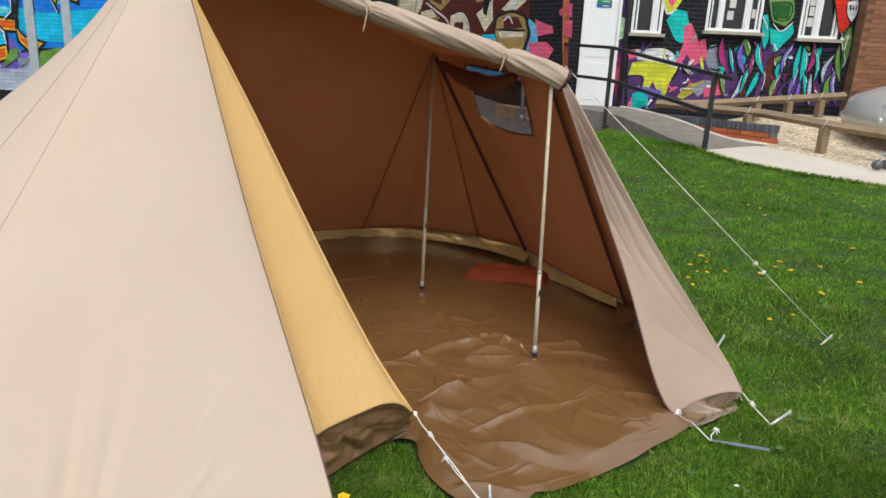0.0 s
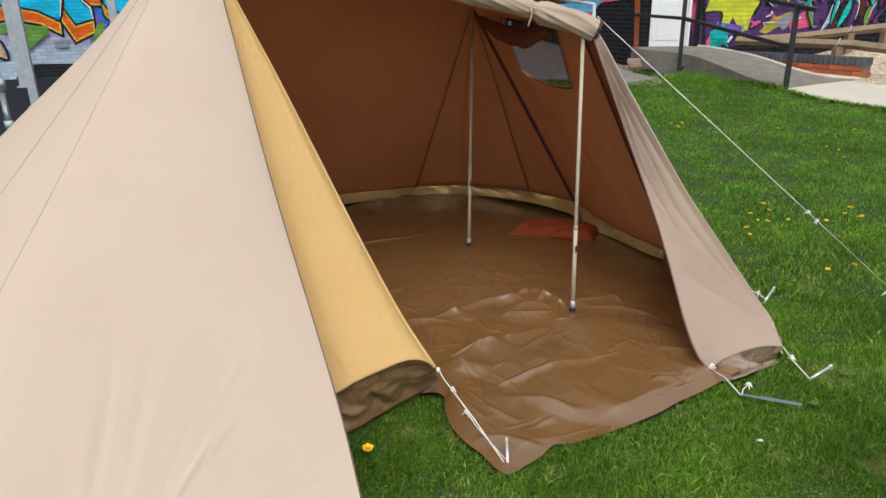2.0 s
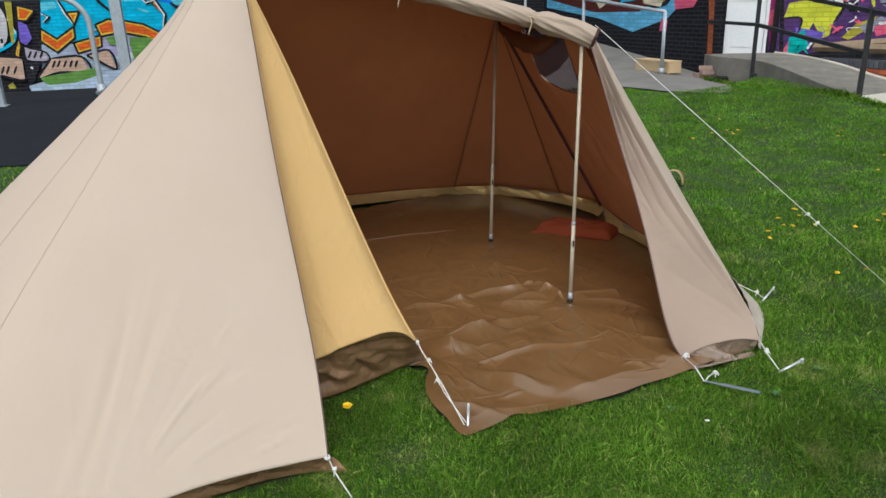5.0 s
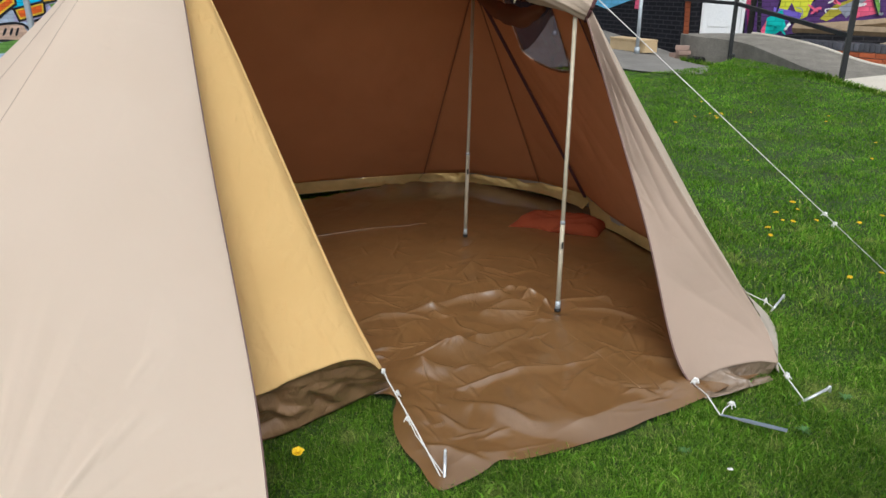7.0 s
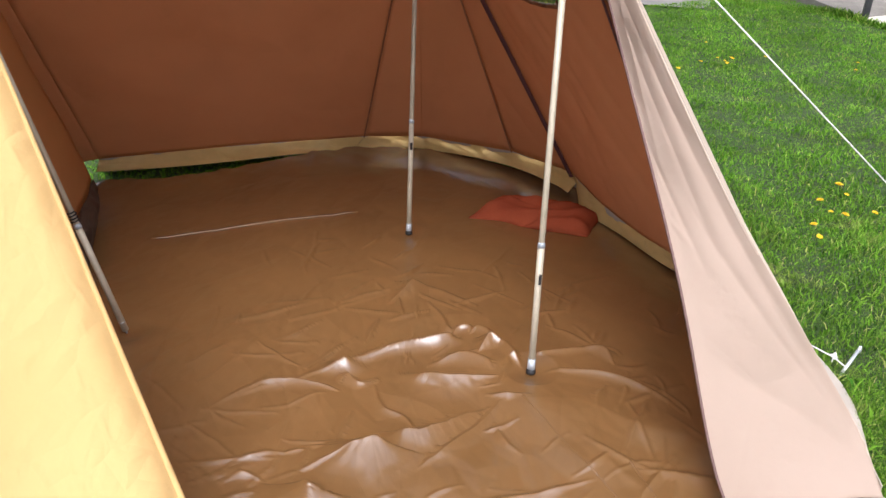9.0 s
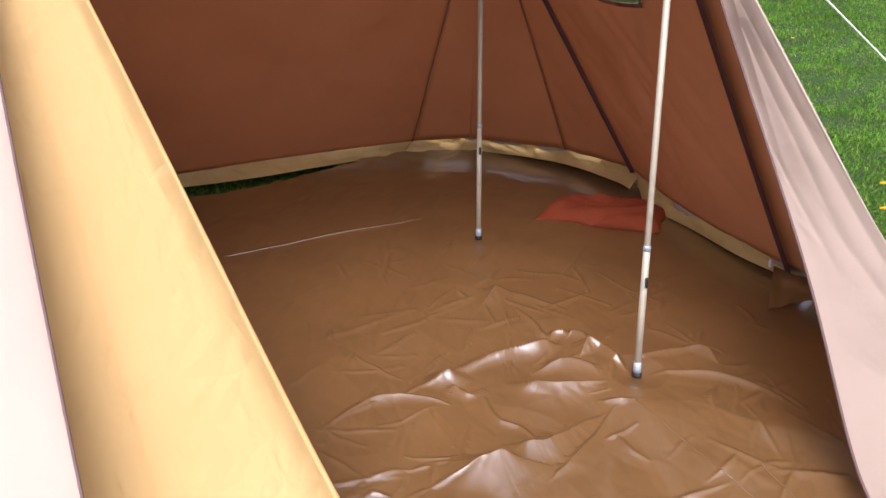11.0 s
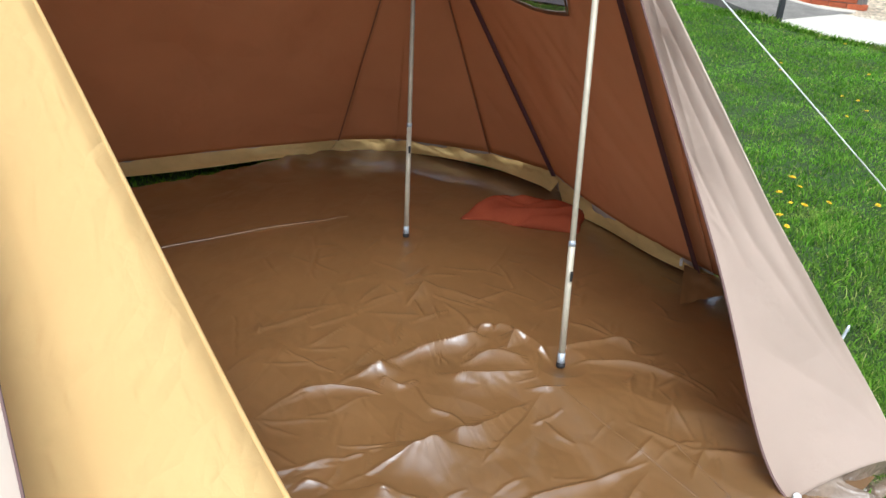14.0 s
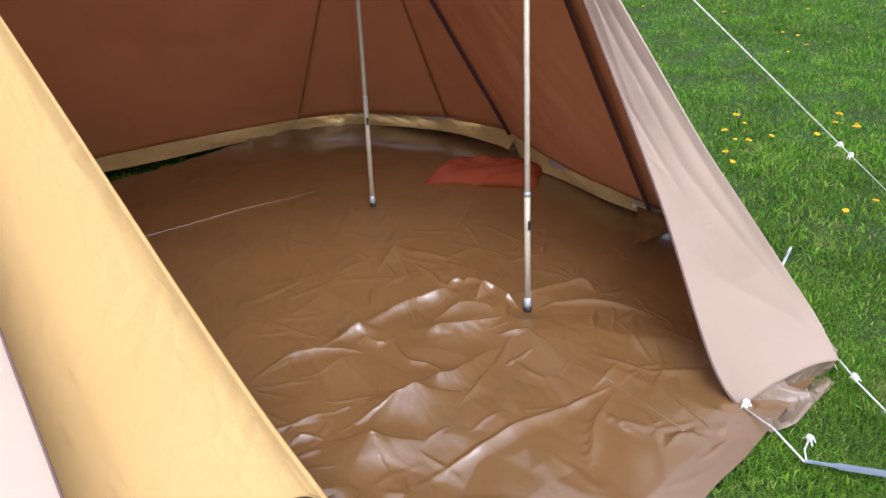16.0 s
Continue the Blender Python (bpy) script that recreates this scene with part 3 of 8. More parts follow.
part("edge_binding", tube([cone_point(0, j / 40) for j in range(41)], 0.003, 6), purple, tent, "dark brown edge binding")

# yellow inner panel, its front corner tied to a peg
YL = Vector((-0.066, 2.185, 0.212))
HEM = [YL, (-0.095, 2.163, 0.248), (-0.13, 2.136, 0.266), (-0.17, 2.105, 0.270), (-0.23, 2.058, 0.258), (-0.314, 1.994, 0.235), (-0.38, 1.942, 0.210), (-0.62, 1.72, 0.185), (-0.80, 1.62, 0.17)]
YTOP = APEX + Vector((0.015, -0.01, -0.05))


FREE_EDGE = resample(smooth_line([YTOP, (-1.05, 2.811, 1.578), (-0.927, 2.754, 1.387), (-0.802, 2.685, 1.2), (-0.67, 2.602, 1.0), (-0.525, 2.507, 0.782), (-0.37, 2.402, 0.558), (-0.212, 2.293, 0.352), YL], 8), 80)
cr = random.Random(21)
CRINKLES = []
for k in range(280):
    across, down = cr.uniform(0.06, 0.95), cr.uniform(0.12, 0.98) ** 0.7
    lean, reach = cr.gauss(1.0, 0.5), cr.uniform(0.02, 0.085)
    CRINKLES.append((across * down, down * 1.75, across * down + reach * math.cos(lean), down * 1.75 + reach * math.sin(lean), cr.uniform(-0.004, 0.005), cr.uniform(0.006, 0.013)))
for k in range(14):
    foot = 0.04 + 0.06 * k
    CRINKLES.append((foot, 1.75, foot + cr.uniform(-0.03, 0.03), 1.75 - cr.uniform(0.05, 0.22), cr.uniform(-0.006, 0.008), cr.uniform(0.014, 0.03)))


def yellow_wave(u, v, p):
    """A broad belly, a hem along the free edge and many short sharp crinkles."""
    e = math.sin(math.pi * min(max(v, 0.03), 1))
    w = 0.004 * e * math.exp(-((u - 0.09) / 0.03) ** 2) - 0.012 * e * 4 * u * (1 - u)
    w += 0.006 * e * min(1, u * 6) * ripple((u * 3, v * 2.2, 0), 1.3, 4)
    x, y = u * v, v * 1.75
    for ax, ay, bx, by, amp, width in CRINKLES:
        if abs(x - ax) < 0.11 and abs(y - ay) < 0.25:
            d, t = near_line(x, y, ax, ay, bx, by)
            if d < width:
                w += amp * (1 - d / width) ** 2 * math.sin(math.pi * (0.1 + 0.8 * t))
    return w


bm = loft([YTOP], smooth_line(HEM, 6), 170, 240, yellow_wave, (-1.2, 3.2, 0.3))
bm.verts.ensure_lookup_table()
for k, v in enumerate(bm.verts):
    down = (k // 171) / 240
    v.co += (along(FREE_EDGE, down) - YTOP.lerp(YL, down)) * (1 - (k % 171) / 170) ** 2
yellow = part("inner_panel", bm, yellow_cotton, tent, "yellow cotton inner panel tied back")
s = yellow.modifiers.new("thickness", "SOLIDIFY")
s.thickness = 0.003
part("hem_roll", tube([along(FREE_EDGE, t / 40) for t in range(41)], [0.003 + 0.004 * t / 40 for t in range(41)], 8), yellow_cotton, tent)


def skirt(name, hem, foot, nu, mat, amp, away, label=""):
    bm = loft(smooth_line(hem, 6), smooth_line(foot, 6), nu * 2, 26, lambda u, v, p: amp * (0.6 * ripple(p, 9, 3) + 1.3 * (facet(p.x + p.y, p.z * 1.3 + 0.3 * p.y, 0.075, 8) - 0.5) + 0.6 * (facet(p.x - p.y * 0.6, p.z * 1.6, 0.035, 4) - 0.5)) * math.sin(math.pi * min(v + 0.08, 1)), away)
    ob = part(name, bm, mat, tent, label)
    s = ob.modifiers.new("thickness", "SOLIDIFY")
    s.thickness = 0.002
    return ob


skirt("mud_skirt", HEM, [(-0.10, 2.36, 0.03), (-0.15, 2.31, 0.02), (-0.20, 2.26, 0.01), (-0.28, 2.15, 0.004), (-0.39, 1.99, 0.004), (-0.64, 1.80, 0.004), (-0.82, 1.70, 0.004)], 70, skirt_mat, 0.022, (-1.2, 3.2, 0.3), "crumpled brown plastic mud skirt")
skirt("mud_skirt", [PC, (-0.42, 1.32, 0.085), PM], [(-0.085, 1.575, 0.0), (-0.20, 1.545, 0.0), (-0.33, 1.465, 0.0), (-0.44, 1.36, 0.0), (-0.55, 1.25, 0.0), (-0.665, 1.13, 0.0), (-0.74, 1.07, 0.0)], 60, skirt_mat, 0.012, INSIDE)
skirt("mud_skirt", LEFT, [(x * 0.985 - 0.02, y + 0.035 * (1 if y < 2 else -0.3), 0.0) for x, y, z in (tuple(Vector(p)) for p in LEFT)], 90, skirt_mat, 0.012, INSIDE)
skirt("mud_skirt", BACK[:3], [(-2.02, 4.28, 0.05), (-1.74, 4.42, 0.052), (-1.49, 4.58, 0.050), (-1.18, 4.82, 0.045), (-0.90, 5.06, 0.022)], 60, pale_skirt, 0.010, (-0.6, 8, 0.3), "pale yellow inner mud skirt")
skirt("mud_skirt", BACK[2:5] + [BC + Vector((0.0, -0.02, 0)), BC + Vector((0.035, -0.06, -0.02))], [(-0.90, 5.06, 0.022), (-0.5, 5.16, 0.030), (0.0, 4.99, 0.045), (0.30, 4.74, 0.055), (0.385, 4.625, 0.06)], 70, pale_skirt, 0.012, (-0.6, 8, 0.3))
skirt("mud_skirt", [side_base(k / 6) + Vector((-0.003, -0.002, 0.004)) for k in range(7)], [(0.45, 4.56, 0.02), (0.50, 4.46, 0.022), (0.64, 4.29, 0.025), (0.82, 4.03, 0.03), (0.985, 3.84, 0.04)], 60, pale_skirt, 0.008, (2, 6, 0.3))
outer_skirt = material("grey_beige_skirt", (0.47, 0.40, 0.33), (0.42, 0.355, 0.29), 9, 0.7, 0.3, 60, fine=0.05)
# back and side stretches are added to keep daylight from under the hem
skirt("mud_skirt", BACK, [(-2.10, 4.42, -0.01), (-1.50, 4.80, -0.01), (-0.86, 5.20, -0.01), (-0.5, 5.27, -0.01), (0.10, 5.10, -0.01), (0.47, 4.80, -0.01)], 60, outer_skirt, 0.008, INSIDE, "grey-beige outer mud skirt, its rear stretches added to block light")
skirt("mud_skirt", [side_base(k / 6) for k in range(7)], [side_base(k / 6) + Vector((0.06, 0.045, -0.012 - side_base(k / 6).z)) for k in range(7)], 40, outer_skirt, 0.008, INSIDE)
# stretch by the front corner, part of the tent
skirt("mud_skirt", [RT.lerp(ZR, 0.86) + Vector((0.02, 0.02, 0)), Vector((1.226, 3.405, 0.125)), RO + Vector((0.0, 0.02, 0.02))], [(1.14, 3.93, 0.0), (1.35, 3.4, 0.0), RO + Vector((0.012, 0.012, -0.05))], 40, outer_skirt, 0.012, INSIDE, "grey-beige outer mud skirt, its rear stretches added to block light")
skirt("mud_skirt", [p + Vector((-0.003, 0.004, 0.004)) for p in FRONT_HEM[::-10]],
      [(1.285, 2.82, 0.004), (1.25, 2.785, 0.006), (1.16, 2.69, 0.022), (1.10, 2.625, 0.03), (1.03, 2.605, 0.012)], 90, corner_skirt, 0.05, INSIDE, "crumpled grey-brown corner skirt")

# inner partition behind the left pole
trim_brown = material("dark_brown_trim", (0.085, 0.05, 0.032), (0.065, 0.038, 0.025), 9, 0.6, 0.3, 60)
skirt_c = [(-1.745, 3.945, 0.160), (-1.68, 3.84, 0.165), (-1.55, 3.64, 0.165), (-1.38, 3.36, 0.17), (-1.2, 3.0, 0.18), (-0.95, 2.5, 0.18)]
bm = loft([APEX + Vector((0.0, 0.0, -0.03))], skirt_c, 30, 40, lambda u, v, p: 0.015 * ripple(p, 4, 2) * v, (0, 3, 0.3))
inner = part("inner_curtain", bm, material("orange_cotton", (0.60, 0.275, 0.085), (0.54, 0.24, 0.072), 4, 0.9, 0.1, 500, through_col=(0.9, 0.42, 0.12), through_fac=0.25), tent, "orange-brown inner curtain")
s = inner.modifiers.new("thickness", "SOLIDIFY")
s.thickness = 0.003
skirt("curtain_skirt", skirt_c, [(-1.72, 3.90, 0.05), (-1.63, 3.80, 0.04), (-1.50, 3.60, 0.02), (-1.33, 3.34, 0.012), (-1.12, 3.0, 0.012), (-0.9, 2.5, 0.012)], 50, trim_brown, 0.015, (0, 3, 0.3))

# rolled-up front flap tied along the ridge
RIDGE = [APEX + Vector((0.40, 0.13, -0.10)), Vector((-0.505, 3.15, 1.64)), Vector((-0.16, 3.28, 1.54)), Vector((0.19, 3.40, 1.44)), Vector((0.36, 3.44, 1.385)), Vector((0.46, 3.455, 1.345))]
line = resample(smooth_line(RIDGE, 8), 60)
bm = bmesh.new()
rings = []
for i, p in enumerate(line):
    t = i / 60
    d = (line[min(i + 1, 60)] - line[max(i - 1, 0)]).normalized()
    side_way = d.cross(Vector((0, 0, 1))).normalized()
    up = side_way.cross(d)
    pinch = 1 - 0.32 * math.exp(-((t - 0.30) / 0.02) ** 2) - 0.32 * math.exp(-((t - 0.78) / 0.02) ** 2)
    r = 0.054 * pinch * (1 + 0.08 * math.sin(t * 9))
    ring = []
    for k in range(72):
        a = 2 * math.pi * k / 72
        tw = a + 4.5 * t
        c1, s1 = math.cos(tw), math.sin(tw)
        near_tie = math.exp(-((t - 0.30) / 0.09) ** 2) + math.exp(-((t - 0.78) / 0.09) ** 2)
        rr = r * (1 + 0.20 * ripple((c1 * 1.1, s1 * 1.1, t * 4), 1.6, 3) + 0.20 * max(0, ridged((c1 * 1.2 + t, s1 * 1.2, t * 3), 1.3, 6) - 0.35) - 0.16 * near_tie * max(0, ridged((c1 * 3.5, s1 * 3.5, t * 4), 1.3, 2) - 0.3))
        off = side_way * math.cos(a) * rr + up * math.sin(a) * rr * 0.85
        slant = max(0, 1 - i / 9) * (-off.y * 0.9 - off.x * 0.3)
        ring.append(bm.verts.new(p + off + d * slant - Vector((0, 0, 0.02))))
    rings.append(ring)
for a, b in zip(rings, rings[1:]):
    for k in range(72):
        bm.faces.new((a[k], a[(k + 1) % 72], b[(k + 1) % 72], b[k]))
end_rings = [[v.co.copy() for v in rings[0]], [v.co.copy() for v in rings[-1]]]
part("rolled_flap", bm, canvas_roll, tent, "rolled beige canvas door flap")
for r, inward in zip(end_rings, ((line[3] - line[0]) * 1.2, (line[57] - line[60]) * 0.5)):
    lining = bmesh.new()
    outer = [lining.verts.new(q) for q in r]
    mid_r = sum(r, Vector()) / 72
    inner_ring = [lining.verts.new(mid_r + (q - mid_r) * 0.75 + inward) for q in r]
    for k in range(72):
        lining.faces.new((outer[k], outer[(k + 1) % 72], inner_ring[(k + 1) % 72], inner_ring[k]))
    lining.faces.new(inner_ring)
    part("flap_lining", lining, maroon, tent)
    part("flap_binding", tube(r[::3] + [r[0]], 0.008, 8), maroon, tent, "dark maroon binding of the rolled flap")
# loose cloth from the top of the tent to the start of the roll
lo = [APEX + Vector((0.05, -0.03, -0.10)), APEX + Vector((0.15, 0.05, -0.18)), APEX + Vector((0.28, 0.11, -0.235)), APEX + Vector((0.37, 0.15, -0.235)), APEX + Vector((0.43, 0.17, -0.205))]
hi = [APEX + Vector((0.0, 0, 0.0)), APEX + Vector((0.15, 0.06, -0.03)), APEX + Vector((0.30, 0.12, -0.07)), APEX + Vector((0.38, 0.16, -0.09)), APEX + Vector((0.46, 0.19, -0.11))]
EYE_AT = APEX + Vector((0.045, -0.035, -0.095))


def end_wave(u, v, p):
    """Folds that fan out from the eyelet."""
    d = p - EYE_AT
    a = math.atan2(d.z, Vector((d.x, d.y, 0)).length)
    return 0.012 * math.sin(math.pi * min(v + 0.1, 1)) * math.sin(a * 17) * min(1, d.length * 6) * (1 - step(0.7, 1, u)) + 0.004 * ripple(p, 9, 3)


bm = loft(smooth_line(hi, 6), smooth_line(lo, 6), 48, 28, end_wave, (-1.0, 3.6, 1.2))
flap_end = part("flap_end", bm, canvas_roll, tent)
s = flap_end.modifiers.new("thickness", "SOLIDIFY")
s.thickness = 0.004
part("eyelet", tube([EYE_AT + Vector((0.016 * math.cos(a), -0.012, 0.020 * math.sin(a))) for a in (2 * math.pi * k / 16 for k in range(17))], 0.006, 6), maroon, tent)
part("toggle", tube([EYE_AT + Vector((0.012, -0.022, -0.035)), EYE_AT + Vector((0.006, -0.02, -0.005))], 0.006, 8), cord, tent, "white plastic toggle")
for t_at, drop in ((0.30, 0.11), (0.78, 0.085)):
    i = int(t_at * 60)
    p = line[i] - Vector((0, 0, 0.02))
    d = (line[i + 1] - line[i - 1]).normalized()
    side_way = d.cross(Vector((0, 0, 1))).normalized()
    up = side_way.cross(d)
    bm = tube([p + side_way * math.cos(a) * 0.041 + up * math.sin(a) * 0.036 for a in (2 * math.pi * k / 18 for k in range(19))], 0.004, 6)
    k0 = p - side_way * 0.0 + Vector((0, -0.05, 0.01))
    tube(smooth_line([k0, k0 + Vector((0.012, -0.01, -0.03)), k0 + Vector((-0.004, -0.006, -drop))], 5), 0.004, 6, bm)
    tube(smooth_line([k0, k0 + Vector((0.03, -0.008, -0.01)), k0 + Vector((0.022, -0.004, -drop * 0.35))], 5), 0.004, 6, bm)
    part("tie_tape", bm, tape_mat, tent, "knotted cotton tie tape")

# poles
def pole(foot, top, joint, group="tent poles", spiked=False):
    foot, top = Vector(foot), Vector(top)
    e = thing("tent_pole", foot, "pale metal tent pole standing on the groundsheet", "tent pole", group)
    d = (top - foot).normalized()
    part("shaft", tube([foot + d * 0.02, top], 0.0095, 12), pole_mat, e)
    part("lower_shaft", tube([foot + d * 0.015, foot + d * joint], 0.0108, 12), pole_mat, e)
    part("collar", tube([foot + d * (joint - 0.012), foot + d * joint, foot + d * (joint + 0.004)], [0.0118, 0.0118, 0.0098], 12), steel, e)
    if spiked:
        part("spike", tube([foot, foot + d * 0.03, foot + d * 0.05], [0.002, 0.009, 0.011], 12), steel, e, "pointed steel pole tip")
        part("spring", tube([foot + d * (joint + 0.006) + (d.orthogonal() * math.cos(a) + d.cross(d.orthogonal()) * math.sin(a)).normalized() * 0.012 + d * a * 0.0016 for a in (k * 0.5 for k in range(50))], 0.0022, 5), rubber, e)
    else:
        part("ferrule", tube([foot + d * 0.014, foot + d * 0.05], 0.0125, 12), steel, e)
        part("rubber_foot", tube([foot, foot + d * 0.004, foot + d * 0.016], [0.0135, 0.0155, 0.0138], 12), rubber, e)
        part("clip", box((0.008, 0.012, 0.03), foot + d * (joint - 0.12) + Vector((0.006, -0.012, 0)), 0.002), rubber, e, "small black spring clip")
    return e


pole((0.414, 3.196, 0.010), (0.40, 3.44, 1.335), 0.42)
pole((-0.252, 4.068, 0.010), (-0.255, 4.27, 1.42), 0.5)
tagged(pole((-0.936, 3.062, 0.010), (-1.19, 2.89, 1.83), 0.42, spiked=True), "dull grey steel tent pole with a pointed tip")

# groundsheet, with a tongue that reaches out to the peg of the inner panel
EDGE = [(1.0, 2.585), (0.92, 2.50), (0.833, 2.42), (0.757, 2.335), (0.657, 2.245), (0.55, 2.158), (0.44, 2.085), (0.385, 2.07), (0.365, 2.045), (0.341, 1.996), (0.29, 1.93), (0.245, 1.882), (0.204, 1.895), (0.134, 1.975), (0.068, 2.033), (0.003, 2.12),
        (-0.04, 2.22), (-0.085, 2.33), (-0.30, 2.30), (-0.75, 2.45), (-1.15, 2.9), (-1.6, 3.6), (-1.95, 4.12), (-1.67, 4.32), (-1.44, 4.51), (-1.17, 4.79), (-0.98, 5.01), (-0.5, 5.22), (-0.02, 5.06), (0.44, 4.80), (0.66, 4.42), (0.88, 4.1), (1.06, 3.86), (1.24, 3.4), (1.27, 2.92), (1.12, 2.72)]
FOLDS = []
POLE_FEET = ((0.414, 3.196), (-0.252, 4.068), (-0.936, 3.062))


def fold(tilt, *crest):
    """A fold of the sheet: its crest (x, y, width of the slope towards the opening), steep on the far side."""
    line = [Vector(c) for c in crest]
    if len(line) > 2:
        line = smooth_line(line, 3)
        line = [p + Vector((0.006 * ripple(p, 23, 3), 0.006 * ripple(p, 23, 8), 0)) for p in line]
    for a, b in zip(line, line[1:]):
        FOLDS.append((a.x, a.y, b.x, b.y, max(a.z, 0.003), max(b.z, 0.003), tilt))


fold(0.24, (-0.46, 2.78, 0.001), (-0.38, 2.9, 0.022), (-0.32, 2.95, 0.040), (-0.22, 2.96, 0.028), (-0.13, 2.95, 0.005))
fold(0.30, (-0.27, 2.97, 0.005), (-0.22, 3.03, 0.019), (-0.16, 3.09, 0.065), (-0.15, 3.11, 0.005))
fold(0.30, (-0.165, 3.07, 0.004), (-0.148, 3.105, 0.04), (-0.12, 3.13, 0.032), (-0.06, 3.19, 0.04), (0.02, 3.25, 0.048), (0.12, 3.31, 0.05), (0.13, 3.32, 0.005))
fold(0.28, (-0.14, 2.99, 0.004), (-0.13, 3.03, 0.034), (-0.08, 3.0, 0.023), (-0.04, 3.03, 0.015), (-0.03, 3.04, 0.005))
fold(0.30, (0.13, 3.33, 0.004), (0.14, 3.37, 0.025), (0.17, 3.385, 0.03), (0.185, 3.355, 0.004))
fold(0.30, (0.19, 3.36, 0.004), (0.20, 3.387, 0.028), (0.235, 3.375, 0.024), (0.25, 3.345, 0.004))
fold(0.34, (0.24, 3.25, 0.005), (0.26, 3.32, 0.049), (0.3, 3.31, 0.029), (0.35, 3.26, 0.027), (0.4, 3.19, 0.002))
fold(0.26, (0.41, 3.18, 0.002), (0.48, 3.21, 0.007), (0.57, 3.23, 0.026), (0.66, 3.23, 0.032), (0.75, 3.2, 0.025), (0.81, 3.16, 0.012), (0.87, 3.11, 0.003))
fold(0.26, (0.43, 3.29, 0.015), (0.5, 3.33, 0.028), (0.56, 3.36, 0.022), (0.61, 3.37, 0.036), (0.64, 3.35, 0.035), (0.66, 3.3, 0.003))
fold(0.30, (0.59, 3.38, 0.002), (0.65, 3.38, 0.005), (0.68, 3.35, 0.006))
fold(0.20, (0.075, 3.03, 0.004), (0.105, 3.075, 0.08), (0.19, 3.09, 0.075), (0.32, 3.13, 0.002))
fold(0.20, (0.1, 3.15, 0.007), (0.18, 3.22, 0.052), (0.27, 3.2, 0.033), (0.3, 3.16, 0.002))
fold(0.24, (-0.16, 2.57, 0.004), (-0.05, 2.66, 0.025), (0.02, 2.71, 0.092), (0.07, 2.74, 0.113), (0.1, 2.73, 0.013))
fold(0.24, (0.09, 2.78, 0.018), (0.13, 2.8, 0.072), (0.17, 2.81, 0.067), (0.21, 2.85, 0.07), (0.27, 2.93, 0.045), (0.32, 2.99, 0.002))
fold(0.22, (-0.03, 3.0, 0.005), (0.02, 2.92, 0.021), (0.05, 2.9, 0.021), (0.11, 2.88, 0.015), (0.14, 2.84, 0.002))
fold(0.26, (-0.28, 2.58, 0.004), (-0.26, 2.62, 0.017), (-0.22, 2.65, 0.021), (-0.18, 2.67, 0.002))
fold(0.26, (-0.27, 2.53, 0.002), (-0.24, 2.57, 0.024), (-0.19, 2.57, 0.012), (-0.17, 2.56, 0.002))
fold(0.26, (-0.24, 2.49, 0.011), (-0.19, 2.52, 0.019), (-0.17, 2.54, 0.004))
fold(0.28, (-0.1, 2.52, 0.003), (-0.06, 2.54, 0.048), (-0.04, 2.55, 0.048), (-0.03, 2.55, 0.0))
fold(0.28, (-0.63, 3.19, 0.002), (-0.57, 3.25, 0.017), (-0.5, 3.32, 0.018), (-0.42, 3.41, 0.011), (-0.4, 3.42, 0.005))
fold(0.24, (-0.57, 3.18, 0.005), (-0.53, 3.22, 0.006), (-0.5, 3.26, 0.005))
fold(0.26, (-0.31, 3.44, 0.005), (-0.24, 3.53, 0.02), (-0.16, 3.6, 0.005))
fold(0.24, (-0.55, 2.87, 0.002), (-0.52, 2.92, 0.004), (-0.5, 3.01, 0.004), (-0.49, 3.13, 0.005))
fold(0.18, (-0.15, 3.48, 0.005), (-0.13, 3.55, 0.037), (-0.1, 3.64, 0.082), (-0.06, 3.63, 0.004))
fold(0.20, (-0.06, 3.64, 0.008), (0.03, 3.6, 0.037), (0.17, 3.54, 0.001))
fold(0.16, (-0.01, 3.52, 0.001), (0.06, 3.44, 0.025), (0.14, 3.32, 0.002))
fold(0.2, (0.73, 3.23, 0.006), (0.8, 3.2, 0.013), (0.87, 3.14, 0.012), (0.88, 3.1, 0.006))
fold(0.22, (0.09, 2.39, 0.004), (0.17, 2.46, 0.022), (0.31, 2.57, 0.034), (0.46, 2.67, 0.037), (0.63, 2.77, 0.002))
fold(0.24, (-0.09, 2.53, 0.001), (-0.06, 2.55, 0.076), (-0.04, 2.55, 0.121), (-0.01, 2.49, 0.059), (0.03, 2.43, 0.001))
fold(0.26, (0.04, 2.27, 0.002), (0.09, 2.29, 0.011), (0.12, 2.29, 0.015), (0.15, 2.32, 0.004), (0.18, 2.38, 0.004))
fold(0.17, (0.19, 2.36, 0.004), (0.23, 2.35, 0.106), (0.31, 2.33, 0.103), (0.39, 2.31, 0.092), (0.44, 2.28, 0.055), (0.48, 2.24, 0.0))
fold(0.18, (0.06, 2.24, 0.004), (0.11, 2.24, 0.028), (0.16, 2.22, 0.041), (0.24, 2.19, 0.035), (0.29, 2.21, 0.003))
fold(0.20, (0.02, 2.25, 0.004), (0.05, 2.23, 0.046), (0.09, 2.19, 0.034), (0.1, 2.16, 0.001))
fold(0.20, (0.66, 2.78, 0.002), (0.73, 2.86, 0.013), (0.8, 2.89, 0.013), (0.84, 2.88, 0.005))
fold(0.17, (0.74, 2.84, 0.001), (0.83, 2.86, 0.037), (0.92, 2.86, 0.037), (0.94, 2.86, 0.001))
